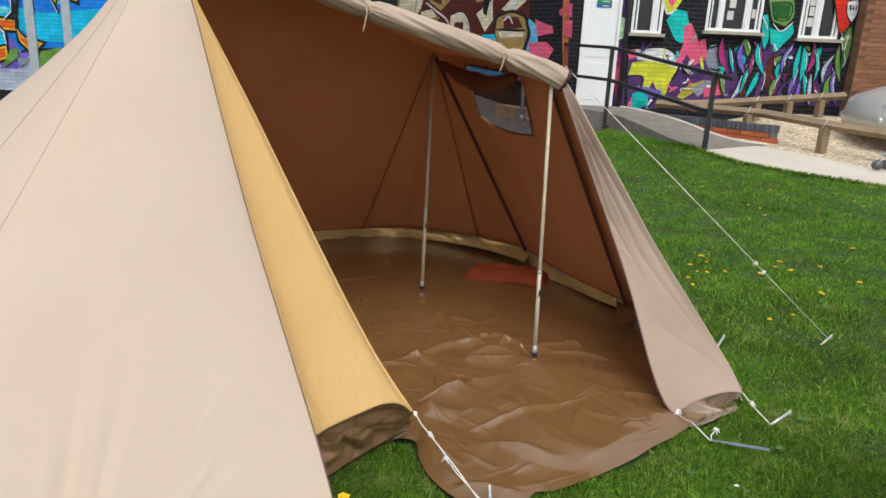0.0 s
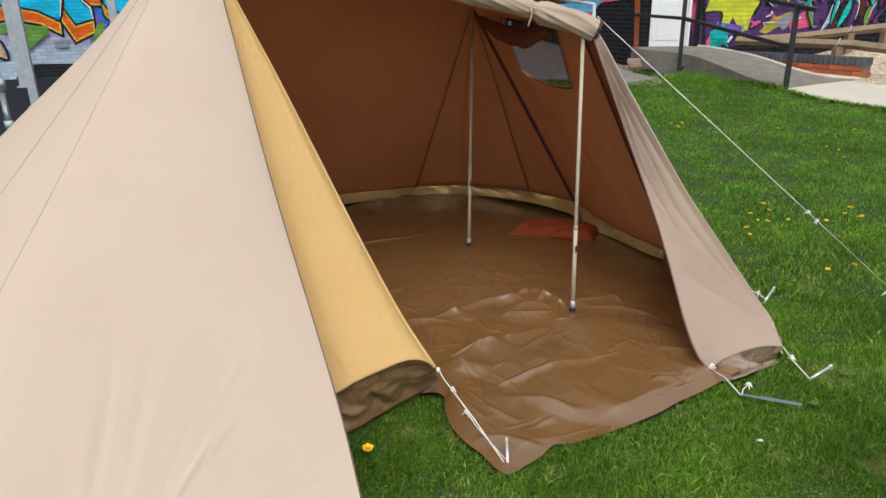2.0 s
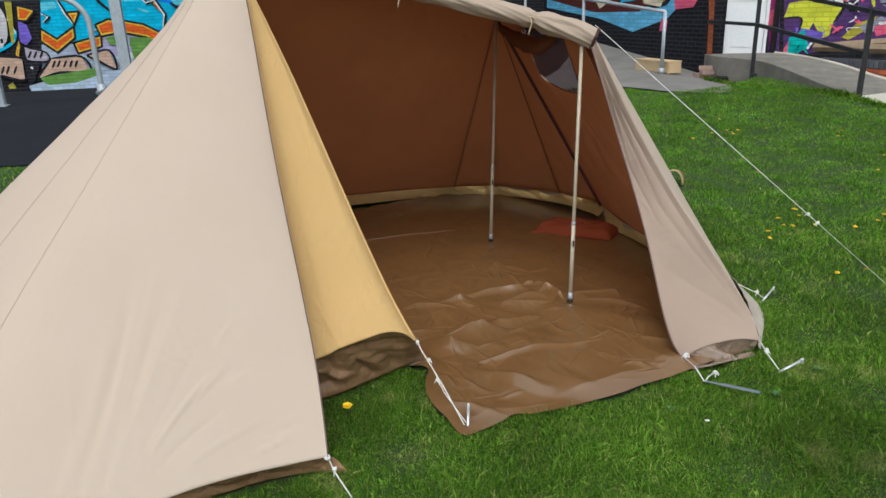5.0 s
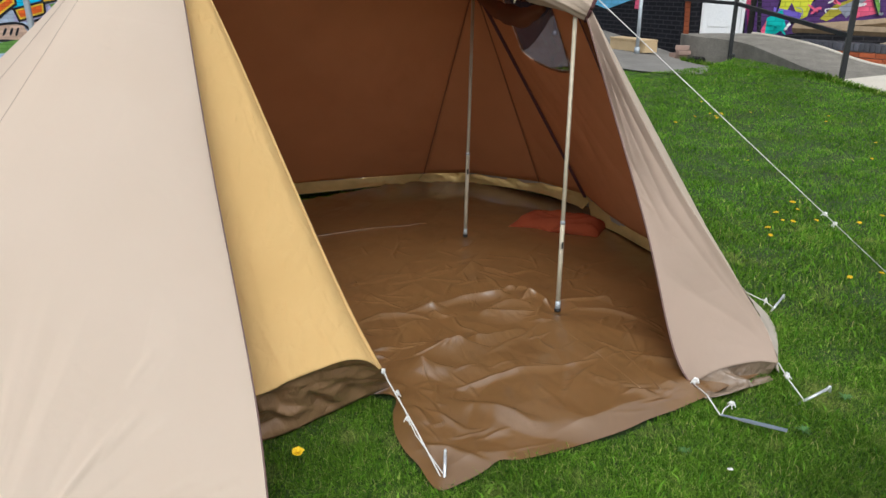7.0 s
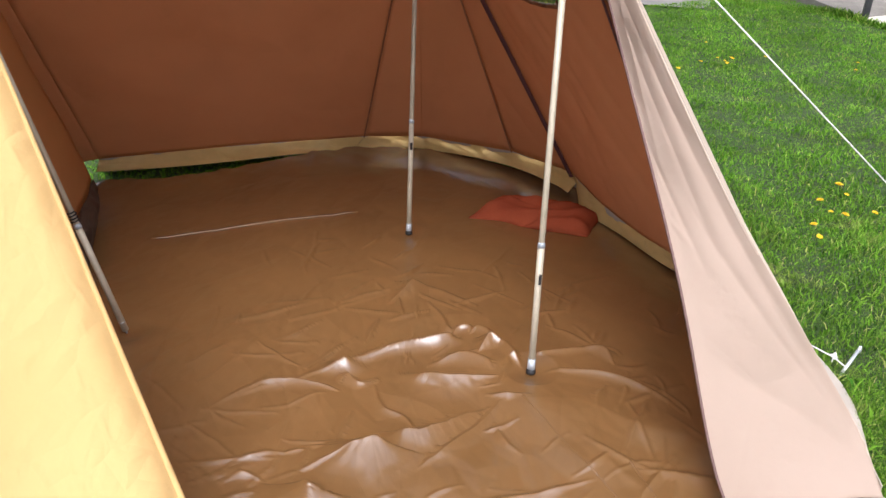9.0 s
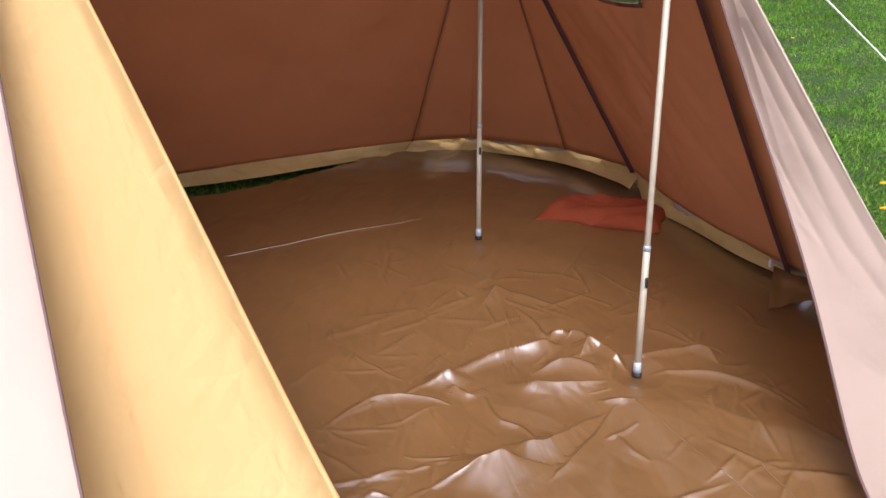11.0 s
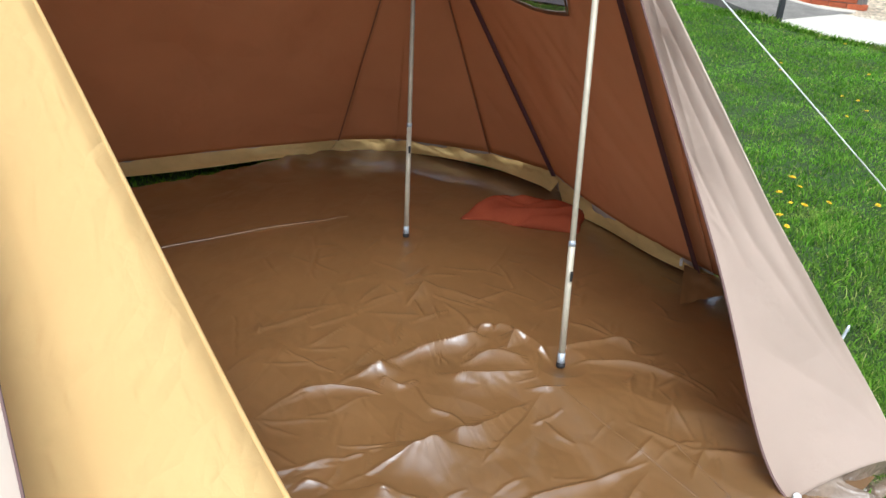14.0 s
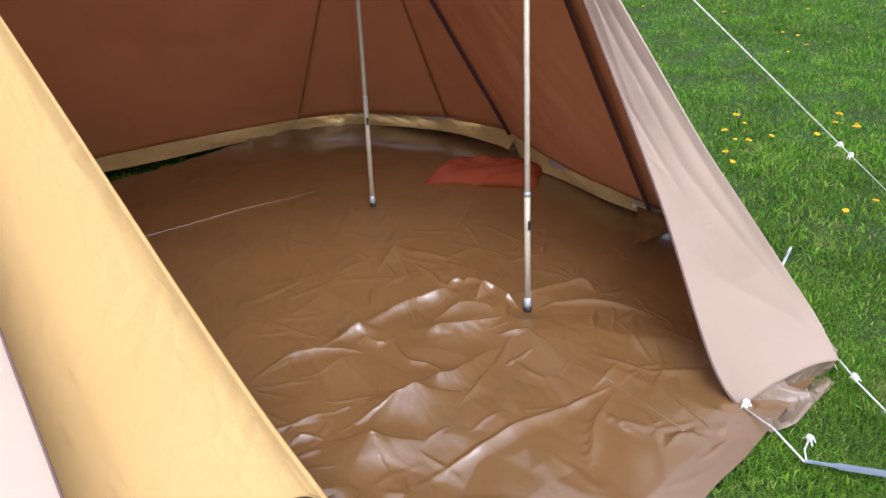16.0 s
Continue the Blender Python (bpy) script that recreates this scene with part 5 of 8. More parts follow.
def stroke(k, colour, pts, width, sharp=False):
    """A sprayed line of even width with thin ends."""
    line = [Vector((u, z, 0)) for u, z in pts] if sharp else smooth_line([(u, z, 0) for u, z in pts], 4)
    quads, prev = [], None
    for i, p in enumerate(line):
        d = (line[min(i + 1, len(line) - 1)] - line[max(i - 1, 0)]).normalized()
        w = width * 0.5 * (0.45 if i in (0, len(line) - 1) else 1)
        q = ((p.x - d.y * w, p.y + d.x * w), (p.x + d.y * w, p.y - d.x * w))
        if prev:
            quads.append((prev[0], prev[1], q[1], q[0]))
        prev = q
    paint_face(k, colour, quads)


def poly(k, colour, pts):
    """A sprayed patch with hard corners."""
    paint_face(k, colour, [pts])


def grown(pts, by):
    """A polygon with every edge moved outwards (inwards: minus)."""
    n = len(pts)
    if sum(pts[i][0] * pts[(i + 1) % n][1] - pts[(i + 1) % n][0] * pts[i][1] for i in range(n)) < 0:
        by = -by
    out = []
    for i in range(n):
        a, b, c = (Vector((*pts[(i + q) % n], 0)) for q in (-1, 0, 1))
        d1, d2 = (b - a).normalized(), (c - b).normalized()
        n1, n2 = Vector((d1.y, -d1.x, 0)), Vector((d2.y, -d2.x, 0))
        m = n1 + n2
        m = m / max(m.dot(n1), 0.35)
        out.append((b.x + m.x * by, b.y + m.y * by))
    return out


def band(k, pts):
    """An orange shape with a yellow rim and a black outline."""
    poly(k, "black", grown(pts, 0.045))
    poly(k, "yellow", pts)
    poly(k, "orange", grown(pts, -0.032))


def edge_line(k, pts):
    """A white highlight along a black outline."""
    stroke(k, "black", [(u + 0.03, z - 0.01) for u, z in pts], 0.085, True)
    stroke(k, "white", pts, 0.034, True)


# west wall: blue lettering with orange sides
poly('W', 'grey_blue', [(13.1, 0.99), (18.29, 0.9), (18.21, 0.18), (15.26, 0.28), (12.98, 0.31)])
poly('W', 'blue', [(13.43, 2.83), (18.5, 2.85), (18.32, 1.16), (16.93, 1.1), (15.82, 0.9), (13.77, 1.02), (13.13, 1.17)])
poly('W', 'lilac', [(13.78, 1.08), (14.81, 1.18), (15.65, 0.96), (16.56, 1.05), (16.5, 0.59), (15.31, 0.66), (14.62, 0.7), (13.72, 0.75)])
poly('W', 'sky', [(13.29, 2.05), (14.36, 1.92), (15.05, 2.02), (15.93, 1.74), (16.49, 1.89), (17.02, 1.79), (18.4, 1.98), (18.32, 1.16), (16.95, 1.25), (16.55, 1.47), (16.1, 1.64), (16.32, 1.28), (16.32, 1.1), (15.95, 1.0), (15.68, 1.19), (15.29, 1.33), (14.84, 1.42), (14.23, 1.14), (13.79, 1.01), (13.44, 1.07), (13.15, 1.26)])
poly('W', 'deep_blue', [(13.5, 2.67), (14.44, 2.74), (14.67, 2.47), (14.62, 2.18), (13.94, 2.06), (13.3, 2.13)])
poly('W', 'deep_blue', [(15.55, 2.68), (15.84, 2.73), (16.27, 2.3), (16.42, 2.05), (15.96, 1.91), (15.58, 2.14)])
poly('W', 'deep_blue', [(16.64, 2.59), (17.12, 2.64), (17.05, 2.09), (16.62, 1.99)])
poly('W', 'cyan', [(14.6, 2.03), (15.16, 2.01), (15.31, 1.85), (14.91, 1.83)])
poly('W', 'cyan', [(13.25, 1.85), (13.53, 1.89), (13.56, 1.74), (13.23, 1.69)])
poly('W', 'cyan', [(15.95, 1.84), (16.4, 1.89), (16.44, 1.77), (16.05, 1.71)])
poly('W', 'cyan', [(17.24, 2.15), (17.89, 2.44), (17.8, 2.19), (17.28, 1.96)])
poly('W', 'violet', [(14.23, 3.17), (14.51, 3.22), (14.68, 3.08), (14.67, 2.82), (14.53, 2.65), (14.26, 2.33), (14.14, 2.63)])
poly('W', 'violet', [(15.95, 3.13), (16.31, 3.17), (16.31, 3.02), (16.49, 2.78), (16.56, 2.57), (16.51, 2.14), (16.32, 2.41), (15.84, 2.73), (15.99, 2.97)])
poly('W', 'violet', [(13.53, 2.54), (13.85, 2.66), (13.73, 2.41), (13.54, 2.26)])
poly('W', 'violet', [(15.05, 2.89), (15.29, 2.69), (15.4, 2.41), (15.57, 2.0), (15.42, 1.83), (15.32, 2.01), (15.22, 2.56)])
poly('W', 'violet', [(17.21, 2.88), (17.41, 2.82), (17.41, 2.55), (17.21, 2.6)])
poly('W', 'violet', [(16.41, 1.31), (16.55, 0.99), (16.77, 1.03), (16.46, 0.67), (16.17, 0.68)])
poly('W', 'black', [(15.67, 3.11), (15.99, 3.15), (15.95, 2.85), (15.63, 2.84)])
poly('W', 'black', [(13.88, 3.1), (14.1, 3.05), (14.05, 2.87), (13.88, 2.87)])
poly('W', 'black', [(16.36, 3.31), (16.67, 3.31), (16.59, 2.83), (16.35, 2.89)])
poly('W', 'black', [(14.42, 3.34), (14.64, 3.34), (14.58, 3.18), (14.43, 3.16)])
poly('W', 'white', [(15.0, 3.33), (15.25, 3.33), (15.34, 3.02), (15.23, 2.91), (15.0, 2.89), (14.93, 3.15)])
poly('W', 'blue', [(15.45, 3.32), (15.59, 3.23), (15.66, 3.04), (15.56, 2.86), (15.47, 3.0)])
poly('W', 'white', [(13.73, 3.35), (13.88, 3.35), (13.88, 3.1), (13.73, 3.12)])
stroke('W', 'cyan', [(14.01, 2.48), (14.38, 2.63), (14.21, 2.35), (14.71, 2.48), (14.55, 2.27)], 0.055)
stroke('W', 'cyan', [(14.53, 2.27), (15.0, 2.46), (15.16, 2.32)], 0.055)
stroke('W', 'cyan', [(15.52, 2.24), (15.86, 2.37), (16.05, 2.43), (16.25, 2.17)], 0.055)
stroke('W', 'cyan', [(17.26, 2.26), (17.45, 2.39), (17.86, 2.51)], 0.055)
stroke('W', 'cyan', [(16.56, 2.21), (16.8, 2.35)], 0.055)
stroke('W', 'cyan', [(13.46, 2.4), (13.69, 2.51)], 0.055)
stroke('W', 'cyan', [(14.69, 2.57), (14.92, 2.64), (15.01, 2.52)], 0.055)
stroke('W', 'cyan', [(15.7, 2.14), (16.0, 2.23)], 0.055)
stroke('W', 'cyan', [(16.74, 2.45), (17.05, 2.49)], 0.055)
stroke('W', 'cyan', [(15.23, 1.67), (15.45, 1.59)], 0.055)
stroke('W', 'cyan', [(14.4, 2.53), (14.27, 2.3), (14.08, 2.22)], 0.055)
band('W', [(13.79, 0.98), (14.34, 1.11), (14.32, 0.91), (13.84, 0.79)])
band('W', [(14.31, 1.35), (14.56, 1.45), (14.8, 1.42), (14.79, 1.21), (14.37, 1.13)])
band('W', [(14.84, 1.42), (15.29, 1.32), (15.68, 1.09), (15.67, 0.86), (15.31, 1.08), (14.83, 1.19)])
band('W', [(15.77, 1.38), (15.95, 1.02), (16.32, 1.12), (16.32, 0.89), (15.91, 0.7), (15.71, 1.13)])
band('W', [(13.16, 1.29), (13.44, 1.07), (13.81, 1.3), (13.8, 1.11), (13.4, 0.83), (13.12, 1.07)])
band('W', [(13.76, 1.62), (13.97, 1.63), (13.86, 1.42)])
band('W', [(16.1, 1.66), (16.54, 1.62), (16.53, 1.42), (16.25, 1.44)])
band('W', [(16.53, 1.47), (16.64, 1.3), (16.97, 1.2), (16.77, 0.98), (16.56, 1.22)])
band('W', [(15.14, 2.37), (15.25, 2.45), (15.38, 2.27), (15.37, 1.98), (15.3, 2.15), (15.18, 2.25)])
band('W', [(15.37, 3.12), (15.5, 2.74), (15.44, 2.46), (15.41, 2.79)])
band('W', [(15.83, 2.35), (16.0, 2.21), (16.12, 1.97), (15.92, 2.03)])
band('W', [(16.8, 2.35), (16.84, 2.2), (16.88, 1.8), (16.79, 1.98)])
band('W', [(17.08, 2.44), (17.36, 2.31), (17.27, 2.0), (17.17, 2.21)])
band('W', [(17.53, 2.32), (17.67, 2.25), (17.67, 2.05), (17.54, 2.1)])
band('W', [(14.36, 2.48), (14.44, 2.47), (14.39, 2.16), (14.31, 2.23)])
band('W', [(13.8, 2.18), (13.93, 2.33), (14.0, 2.04), (13.85, 2.07)])
band('W', [(13.61, 3.01), (13.79, 2.9), (13.75, 2.67), (13.63, 2.72)])
band('W', [(13.32, 2.24), (13.49, 2.21), (13.51, 2.13), (13.3, 2.14)])
band('W', [(15.51, 2.09), (15.58, 2.02), (15.65, 1.7), (15.72, 1.57), (15.54, 1.83)])
band('W', [(14.76, 2.12), (14.83, 2.07), (14.81, 1.95), (14.75, 1.98)])
edge_line('W', [(15.79, 2.77), (16.2, 2.39), (16.36, 2.3), (16.48, 2.05), (16.49, 1.81), (16.33, 1.63)])
edge_line('W', [(16.04, 1.68), (16.3, 1.38), (16.32, 1.15)])
edge_line('W', [(15.21, 2.83), (15.36, 2.45)])
edge_line('W', [(14.16, 2.74), (14.14, 2.48), (14.2, 2.28)])
edge_line('W', [(13.59, 1.92), (13.7, 1.62), (13.83, 1.4)])
edge_line('W', [(15.27, 1.97), (15.42, 1.79), (15.6, 1.84), (15.77, 1.53), (15.7, 1.22)])
edge_line('W', [(15.22, 2.39), (15.27, 2.09)])
edge_line('W', [(17.0, 2.61), (17.2, 2.51)])
edge_line('W', [(17.08, 2.34), (17.29, 1.81)])
edge_line('W', [(17.67, 2.63), (17.67, 2.35)])
edge_line('W', [(13.8, 2.2), (13.93, 2.34)])
edge_line('W', [(14.24, 2.19), (14.33, 2.0)])
edge_line('W', [(13.71, 3.15), (13.76, 3.07), (13.68, 2.92)])
edge_line('W', [(13.22, 1.64), (13.35, 1.56), (13.23, 1.45)])
edge_line('W', [(14.12, 1.26), (14.31, 1.25)])
edge_line('W', [(15.76, 2.04), (15.86, 1.89)])
stroke('W', 'black', [(14.35, 2.18), (14.42, 1.89), (14.65, 1.64)], 0.06)
stroke('W', 'black', [(16.57, 2.59), (16.49, 1.62)], 0.06)
stroke('W', 'black', [(14.87, 1.93), (14.82, 1.42)], 0.06)
stroke('W', 'black', [(15.94, 1.77), (16.11, 1.64)], 0.06)
stroke('W', 'black', [(16.7, 2.59), (16.52, 1.49)], 0.06)
stroke('W', 'black', [(17.75, 2.81), (17.74, 2.32)], 0.06)
stroke('W', 'black', [(13.43, 2.87), (15.06, 2.83), (16.9, 2.78)], 0.05)
stroke('W', 'black', [(13.4, 2.68), (15.03, 2.66), (16.64, 2.64)], 0.03)
stroke('W', 'black', [(13.33, 2.31), (14.64, 2.29)], 0.03)
poly('W', 'green', [(14.96, 1.07), (15.43, 1.05), (15.43, 0.86), (15.2, 0.74), (14.93, 0.88)])
poly('W', 'green', [(16.38, 1.06), (16.53, 1.09), (16.49, 0.89), (16.2, 0.67)])
poly('W', 'green', [(14.45, 1.08), (14.78, 1.13), (14.84, 0.93), (14.54, 0.92)])
poly('W', 'green', [(16.92, 1.03), (17.31, 1.14), (17.08, 0.77), (16.76, 0.7)])
poly('W', 'grey', [(15.5, 0.73), (15.8, 0.75), (15.72, 0.59), (15.48, 0.6)])
poly('W', 'white', [(14.86, 0.76), (15.14, 0.69), (14.95, 0.6)])
poly('W', 'grey', [(16.48, 0.89), (16.78, 0.9), (16.51, 0.71)])
poly('W', 'red', [(16.66, 3.31), (16.83, 3.31), (16.91, 2.88), (17.14, 2.77), (17.41, 2.84), (17.79, 2.76), (17.78, 2.66), (17.37, 2.7), (16.67, 2.81)])
poly('W', 'green', [(17.01, 3.26), (17.38, 3.2), (17.27, 2.87), (16.94, 2.9)])
poly('W', 'mint', [(16.85, 3.28), (17.02, 3.18), (16.91, 2.85), (16.78, 2.97)])
poly('W', 'teal', [(17.42, 3.15), (18.04, 3.19), (18.28, 3.14), (18.01, 2.93), (17.54, 2.93)])
poly('W', 'green', [(17.61, 3.1), (17.93, 3.15), (17.89, 2.95), (17.67, 2.96)])
poly('W', 'blue', [(17.88, 3.1), (18.2, 3.04), (18.04, 2.7), (17.85, 2.81)])
stroke('W', 'black', [(17.01, 3.26), (17.38, 3.2), (17.27, 2.87), (16.94, 2.9), (17.01, 3.26)], 0.05)
stroke('W', 'black', [(17.42, 3.15), (18.04, 3.19), (18.28, 3.14), (18.01, 2.93), (17.54, 2.93), (17.42, 3.15)], 0.05)
poly('W', 'teal', [(18.91, 3.22), (19.29, 3.27), (20.07, 3.26), (20.13, 3.06), (19.94, 2.96), (19.53, 3.02)])
poly('W', 'green', [(19.27, 2.98), (19.9, 3.09), (20.04, 2.96), (19.7, 2.77), (19.25, 2.83)])
stroke('W', 'black', [(19.27, 2.98), (19.9, 3.09), (20.04, 2.96), (19.7, 2.77)], 0.05)
poly('W', 'rust', [(20.11, 3.01), (20.58, 3.05), (20.76, 2.95), (20.42, 2.75), (20.16, 2.83)])
poly('W', 'grey_blue', [(21.13, 3.25), (21.26, 3.24), (21.23, 2.73), (21.1, 2.79)])
poly('W', 'grey_blue', [(22.17, 3.23), (22.36, 3.23), (22.35, 2.37), (22.12, 2.43)])
blob('W', 'grey_blue', [(21.86, 3.24), (22.03, 3.23), (22.01, 2.98), (21.92, 2.87), (21.84, 3.01)])
poly('W', 'white', [(21.88, 2.85), (21.98, 2.85), (21.97, 2.69), (21.87, 2.69)])
poly('W', 'white', [(22.01, 2.85), (22.09, 2.85), (22.08, 2.69), (22.0, 2.69)])
poly('W', 'lime', [(22.51, 3.07), (22.67, 3.17), (22.92, 3.14), (23.14, 2.88), (23.1, 2.48), (23.14, 2.02), (22.34, 2.21), (22.39, 2.45), (22.34, 2.79)])
poly('W', 'red', [(22.56, 3.04), (22.7, 3.12), (22.88, 3.09), (23.07, 2.85), (23.04, 2.48), (23.08, 2.08), (22.38, 2.26), (22.49, 2.47), (22.4, 2.79)])
stroke('W', 'black', [(22.49, 2.44), (22.75, 2.48), (23.0, 2.32)], 0.05)
stroke('W', 'black', [(22.66, 3.07), (22.6, 2.84), (22.55, 2.39)], 0.04)
stroke('W', 'lime', [(23.26, 2.61), (23.31, 2.77), (23.49, 2.76), (23.57, 2.6), (23.41, 2.39), (23.34, 2.1)], 0.07)
stroke('W', 'white', [(21.33, 2.86), (21.31, 2.58), (21.68, 2.57), (21.73, 2.44)], 0.03)
stroke('W', 'white', [(21.51, 2.86), (21.7, 2.85), (21.68, 2.57)], 0.03)
stroke('W', 'white', [(21.32, 2.71), (21.69, 2.7)], 0.03)
stroke('W', 'white', [(21.32, 3.12), (21.33, 2.86)], 0.03)
stroke('W', 'white', [(23.72, 2.28), (23.69, 2.21), (23.62, 2.17), (23.54, 2.19), (23.49, 2.25), (23.49, 2.32), (23.54, 2.37), (23.62, 2.39), (23.69, 2.35), (23.72, 2.28)], 0.025)
stroke('W', 'white', [(23.64, 2.28), (23.63, 2.24), (23.61, 2.23), (23.58, 2.23), (23.56, 2.26), (23.56, 2.3), (23.58, 2.33), (23.61, 2.33), (23.63, 2.31), (23.64, 2.28)], 0.025)
stroke('W', 'white', [(23.62, 2.06), (23.6, 2.0), (23.54, 1.97), (23.49, 1.98), (23.45, 2.04), (23.45, 2.1), (23.49, 2.15), (23.55, 2.16), (23.6, 2.12), (23.62, 2.06)], 0.025)
stroke('W', 'white', [(23.77, 2.06), (23.75, 2.0), (23.69, 1.97), (23.63, 1.98), (23.6, 2.03), (23.6, 2.1), (23.64, 2.14), (23.7, 2.15), (23.75, 2.12), (23.77, 2.06)], 0.025)
# west wall: dark faces and worn panels
poly('W', 'grey', [(9.23, 2.33), (11.19, 2.29), (11.14, 1.82), (10.91, 1.21), (8.95, 1.15)])
blob('W', 'pale_grey', [(11.28, 2.52), (11.65, 2.52), (11.54, 1.69), (11.33, 1.1), (11.22, 1.03), (11.12, 1.11), (11.09, 1.58)])
blob('W', 'pale_grey', [(12.2, 2.03), (12.43, 1.81), (12.5, 1.36), (12.36, 1.02), (12.24, 1.0), (12.11, 1.37)])
blob('W', 'grey', [(11.73, 2.28), (12.13, 2.27), (12.15, 1.91), (11.93, 1.58), (11.7, 1.66), (11.59, 1.95)])
blob('W', 'white', [(11.75, 2.16), (11.95, 2.23), (12.01, 2.04), (11.83, 1.92)])
blob('W', 'black', [(11.73, 1.95), (12.02, 1.96), (11.93, 1.85), (11.76, 1.85)])
poly('W', 'blue', [(11.5, 1.44), (12.07, 1.6), (12.1, 1.18), (12.2, 0.9), (11.92, 0.79), (11.14, 0.86), (10.98, 1.04), (11.35, 1.0)])
poly('W', 'sky', [(11.58, 1.27), (11.96, 1.36), (11.98, 1.06), (11.53, 0.97)])
stroke('W', 'sky', [(10.98, 1.04), (11.26, 0.86), (11.99, 0.83), (12.52, 1.04), (12.66, 1.31)], 0.06)
stroke('W', 'white', [(12.54, 2.03), (12.64, 1.78), (12.55, 1.54), (12.65, 1.24)], 0.04)
stroke('W', 'white', [(11.38, 1.81), (11.52, 1.56), (11.74, 1.49)], 0.035)
poly('W', 'olive', [(11.12, 2.53), (11.21, 2.29), (11.12, 1.82), (10.88, 1.19), (10.85, 1.22)])
poly('W', 'olive', [(12.57, 2.19), (12.72, 2.05), (12.58, 1.04), (12.52, 1.04), (12.55, 1.71)])
poly('W', 'violet', [(12.51, 2.27), (12.7, 2.14), (12.83, 2.19), (12.85, 2.26)])
poly('W', 'violet', [(12.74, 1.51), (12.9, 1.41), (12.95, 1.13), (12.81, 0.99), (12.69, 1.06)])
stroke('W', 'black', [(11.23, 1.18), (11.22, 1.08)], 0.05)
stroke('W', 'black', [(11.3, 1.18), (11.29, 1.08)], 0.05)
stroke('W', 'black', [(12.26, 1.15), (12.26, 1.05)], 0.05)
stroke('W', 'black', [(12.34, 1.15), (12.33, 1.05)], 0.05)
band('W', [(12.79, 1.8), (13.09, 1.7), (12.91, 1.51), (12.75, 1.53)])
band('W', [(13.17, 2.16), (13.3, 2.09), (13.52, 2.13), (13.5, 2.02), (13.21, 2.02)])
band('W', [(12.67, 1.09), (12.68, 0.99), (12.58, 0.69), (12.55, 0.82)])
poly('W', 'peach', [(10.07, 0.89), (10.78, 0.85), (11.45, 0.7), (11.3, 0.43), (10.69, 0.4), (9.93, 0.25)])
stroke('W', 'black', [(10.07, 0.89), (10.78, 0.85), (11.45, 0.7), (11.3, 0.43), (10.69, 0.4), (9.93, 0.25), (10.07, 0.89)], 0.05)
poly('W', 'peach', [(11.47, 0.67), (11.98, 0.78), (12.66, 0.71), (12.63, 0.25), (12.03, 0.38), (11.35, 0.17), (11.29, 0.38)])
stroke('W', 'black', [(11.47, 0.67), (11.98, 0.78), (12.66, 0.71), (12.63, 0.25), (12.03, 0.38), (11.35, 0.17), (11.29, 0.38), (11.47, 0.67)], 0.05)
poly('W', 'peach', [(13.26, 0.69), (13.88, 0.7), (14.01, 0.36), (13.38, 0.38), (12.91, 0.27)])
stroke('W', 'black', [(13.26, 0.69), (13.88, 0.7), (14.01, 0.36), (13.38, 0.38), (12.91, 0.27), (13.26, 0.69)], 0.05)
poly('W', 'peach', [(13.99, 0.72), (14.48, 0.81), (14.58, 0.39), (14.22, 0.59)])
stroke('W', 'black', [(13.99, 0.72), (14.48, 0.81), (14.58, 0.39), (14.22, 0.59), (13.99, 0.72)], 0.05)
poly('W', 'lilac_grey', [(12.75, 0.96), (13.17, 0.82), (13.18, 0.63), (12.76, 0.67)])
stroke('W', 'black', [(12.75, 0.96), (13.17, 0.82), (13.18, 0.63), (12.76, 0.67), (12.75, 0.96)], 0.04)
poly('W', 'black', [(12.73, 0.63), (13.06, 0.65), (12.76, 0.14), (12.67, 0.28)])
stroke('W', 'white', [(12.8, 0.53), (12.84, 0.48)], 0.05)
stroke('W', 'black', [(11.47, 0.42), (11.56, 0.6)], 0.045)
stroke('W', 'black', [(11.57, 0.42), (11.66, 0.59)], 0.045)
stroke('W', 'black', [(11.67, 0.41), (11.76, 0.59)], 0.045)
stroke('W', 'black', [(11.79, 0.41), (11.88, 0.59)], 0.045)
stroke('W', 'black', [(11.93, 0.41), (12.03, 0.58)], 0.045)
stroke('W', 'black', [(12.18, 0.4), (12.27, 0.57)], 0.045)
stroke('W', 'black', [(12.28, 0.39), (12.37, 0.57)], 0.045)
stroke('W', 'black', [(12.43, 0.39), (12.52, 0.56)], 0.045)
stroke('W', 'black', [(13.24, 0.49), (13.33, 0.64)], 0.045)
stroke('W', 'black', [(13.34, 0.49), (13.43, 0.64)], 0.045)
stroke('W', 'black', [(13.47, 0.48), (13.56, 0.63)], 0.045)
stroke('W', 'black', [(13.6, 0.48), (13.68, 0.63)], 0.045)
stroke('W', 'black', [(13.71, 0.47), (13.79, 0.63)], 0.045)
stroke('W', 'black', [(10.8, 0.47), (10.89, 0.64)], 0.045)
stroke('W', 'black', [(10.94, 0.46), (11.04, 0.64)], 0.045)
stroke('W', 'black', [(11.11, 0.46), (11.21, 0.63)], 0.045)
stroke('W', 'black', [(12.79, 0.71), (12.88, 0.86)], 0.045)
stroke('W', 'black', [(12.9, 0.7), (12.99, 0.85)], 0.045)
stroke('W', 'black', [(13.03, 0.7), (13.11, 0.85)], 0.045)
poly('W', 'green', [(12.96, 0.29), (13.53, 0.36), (14.25, 0.46), (14.19, 0.22), (13.74, 0.08), (13.01, 0.11)])
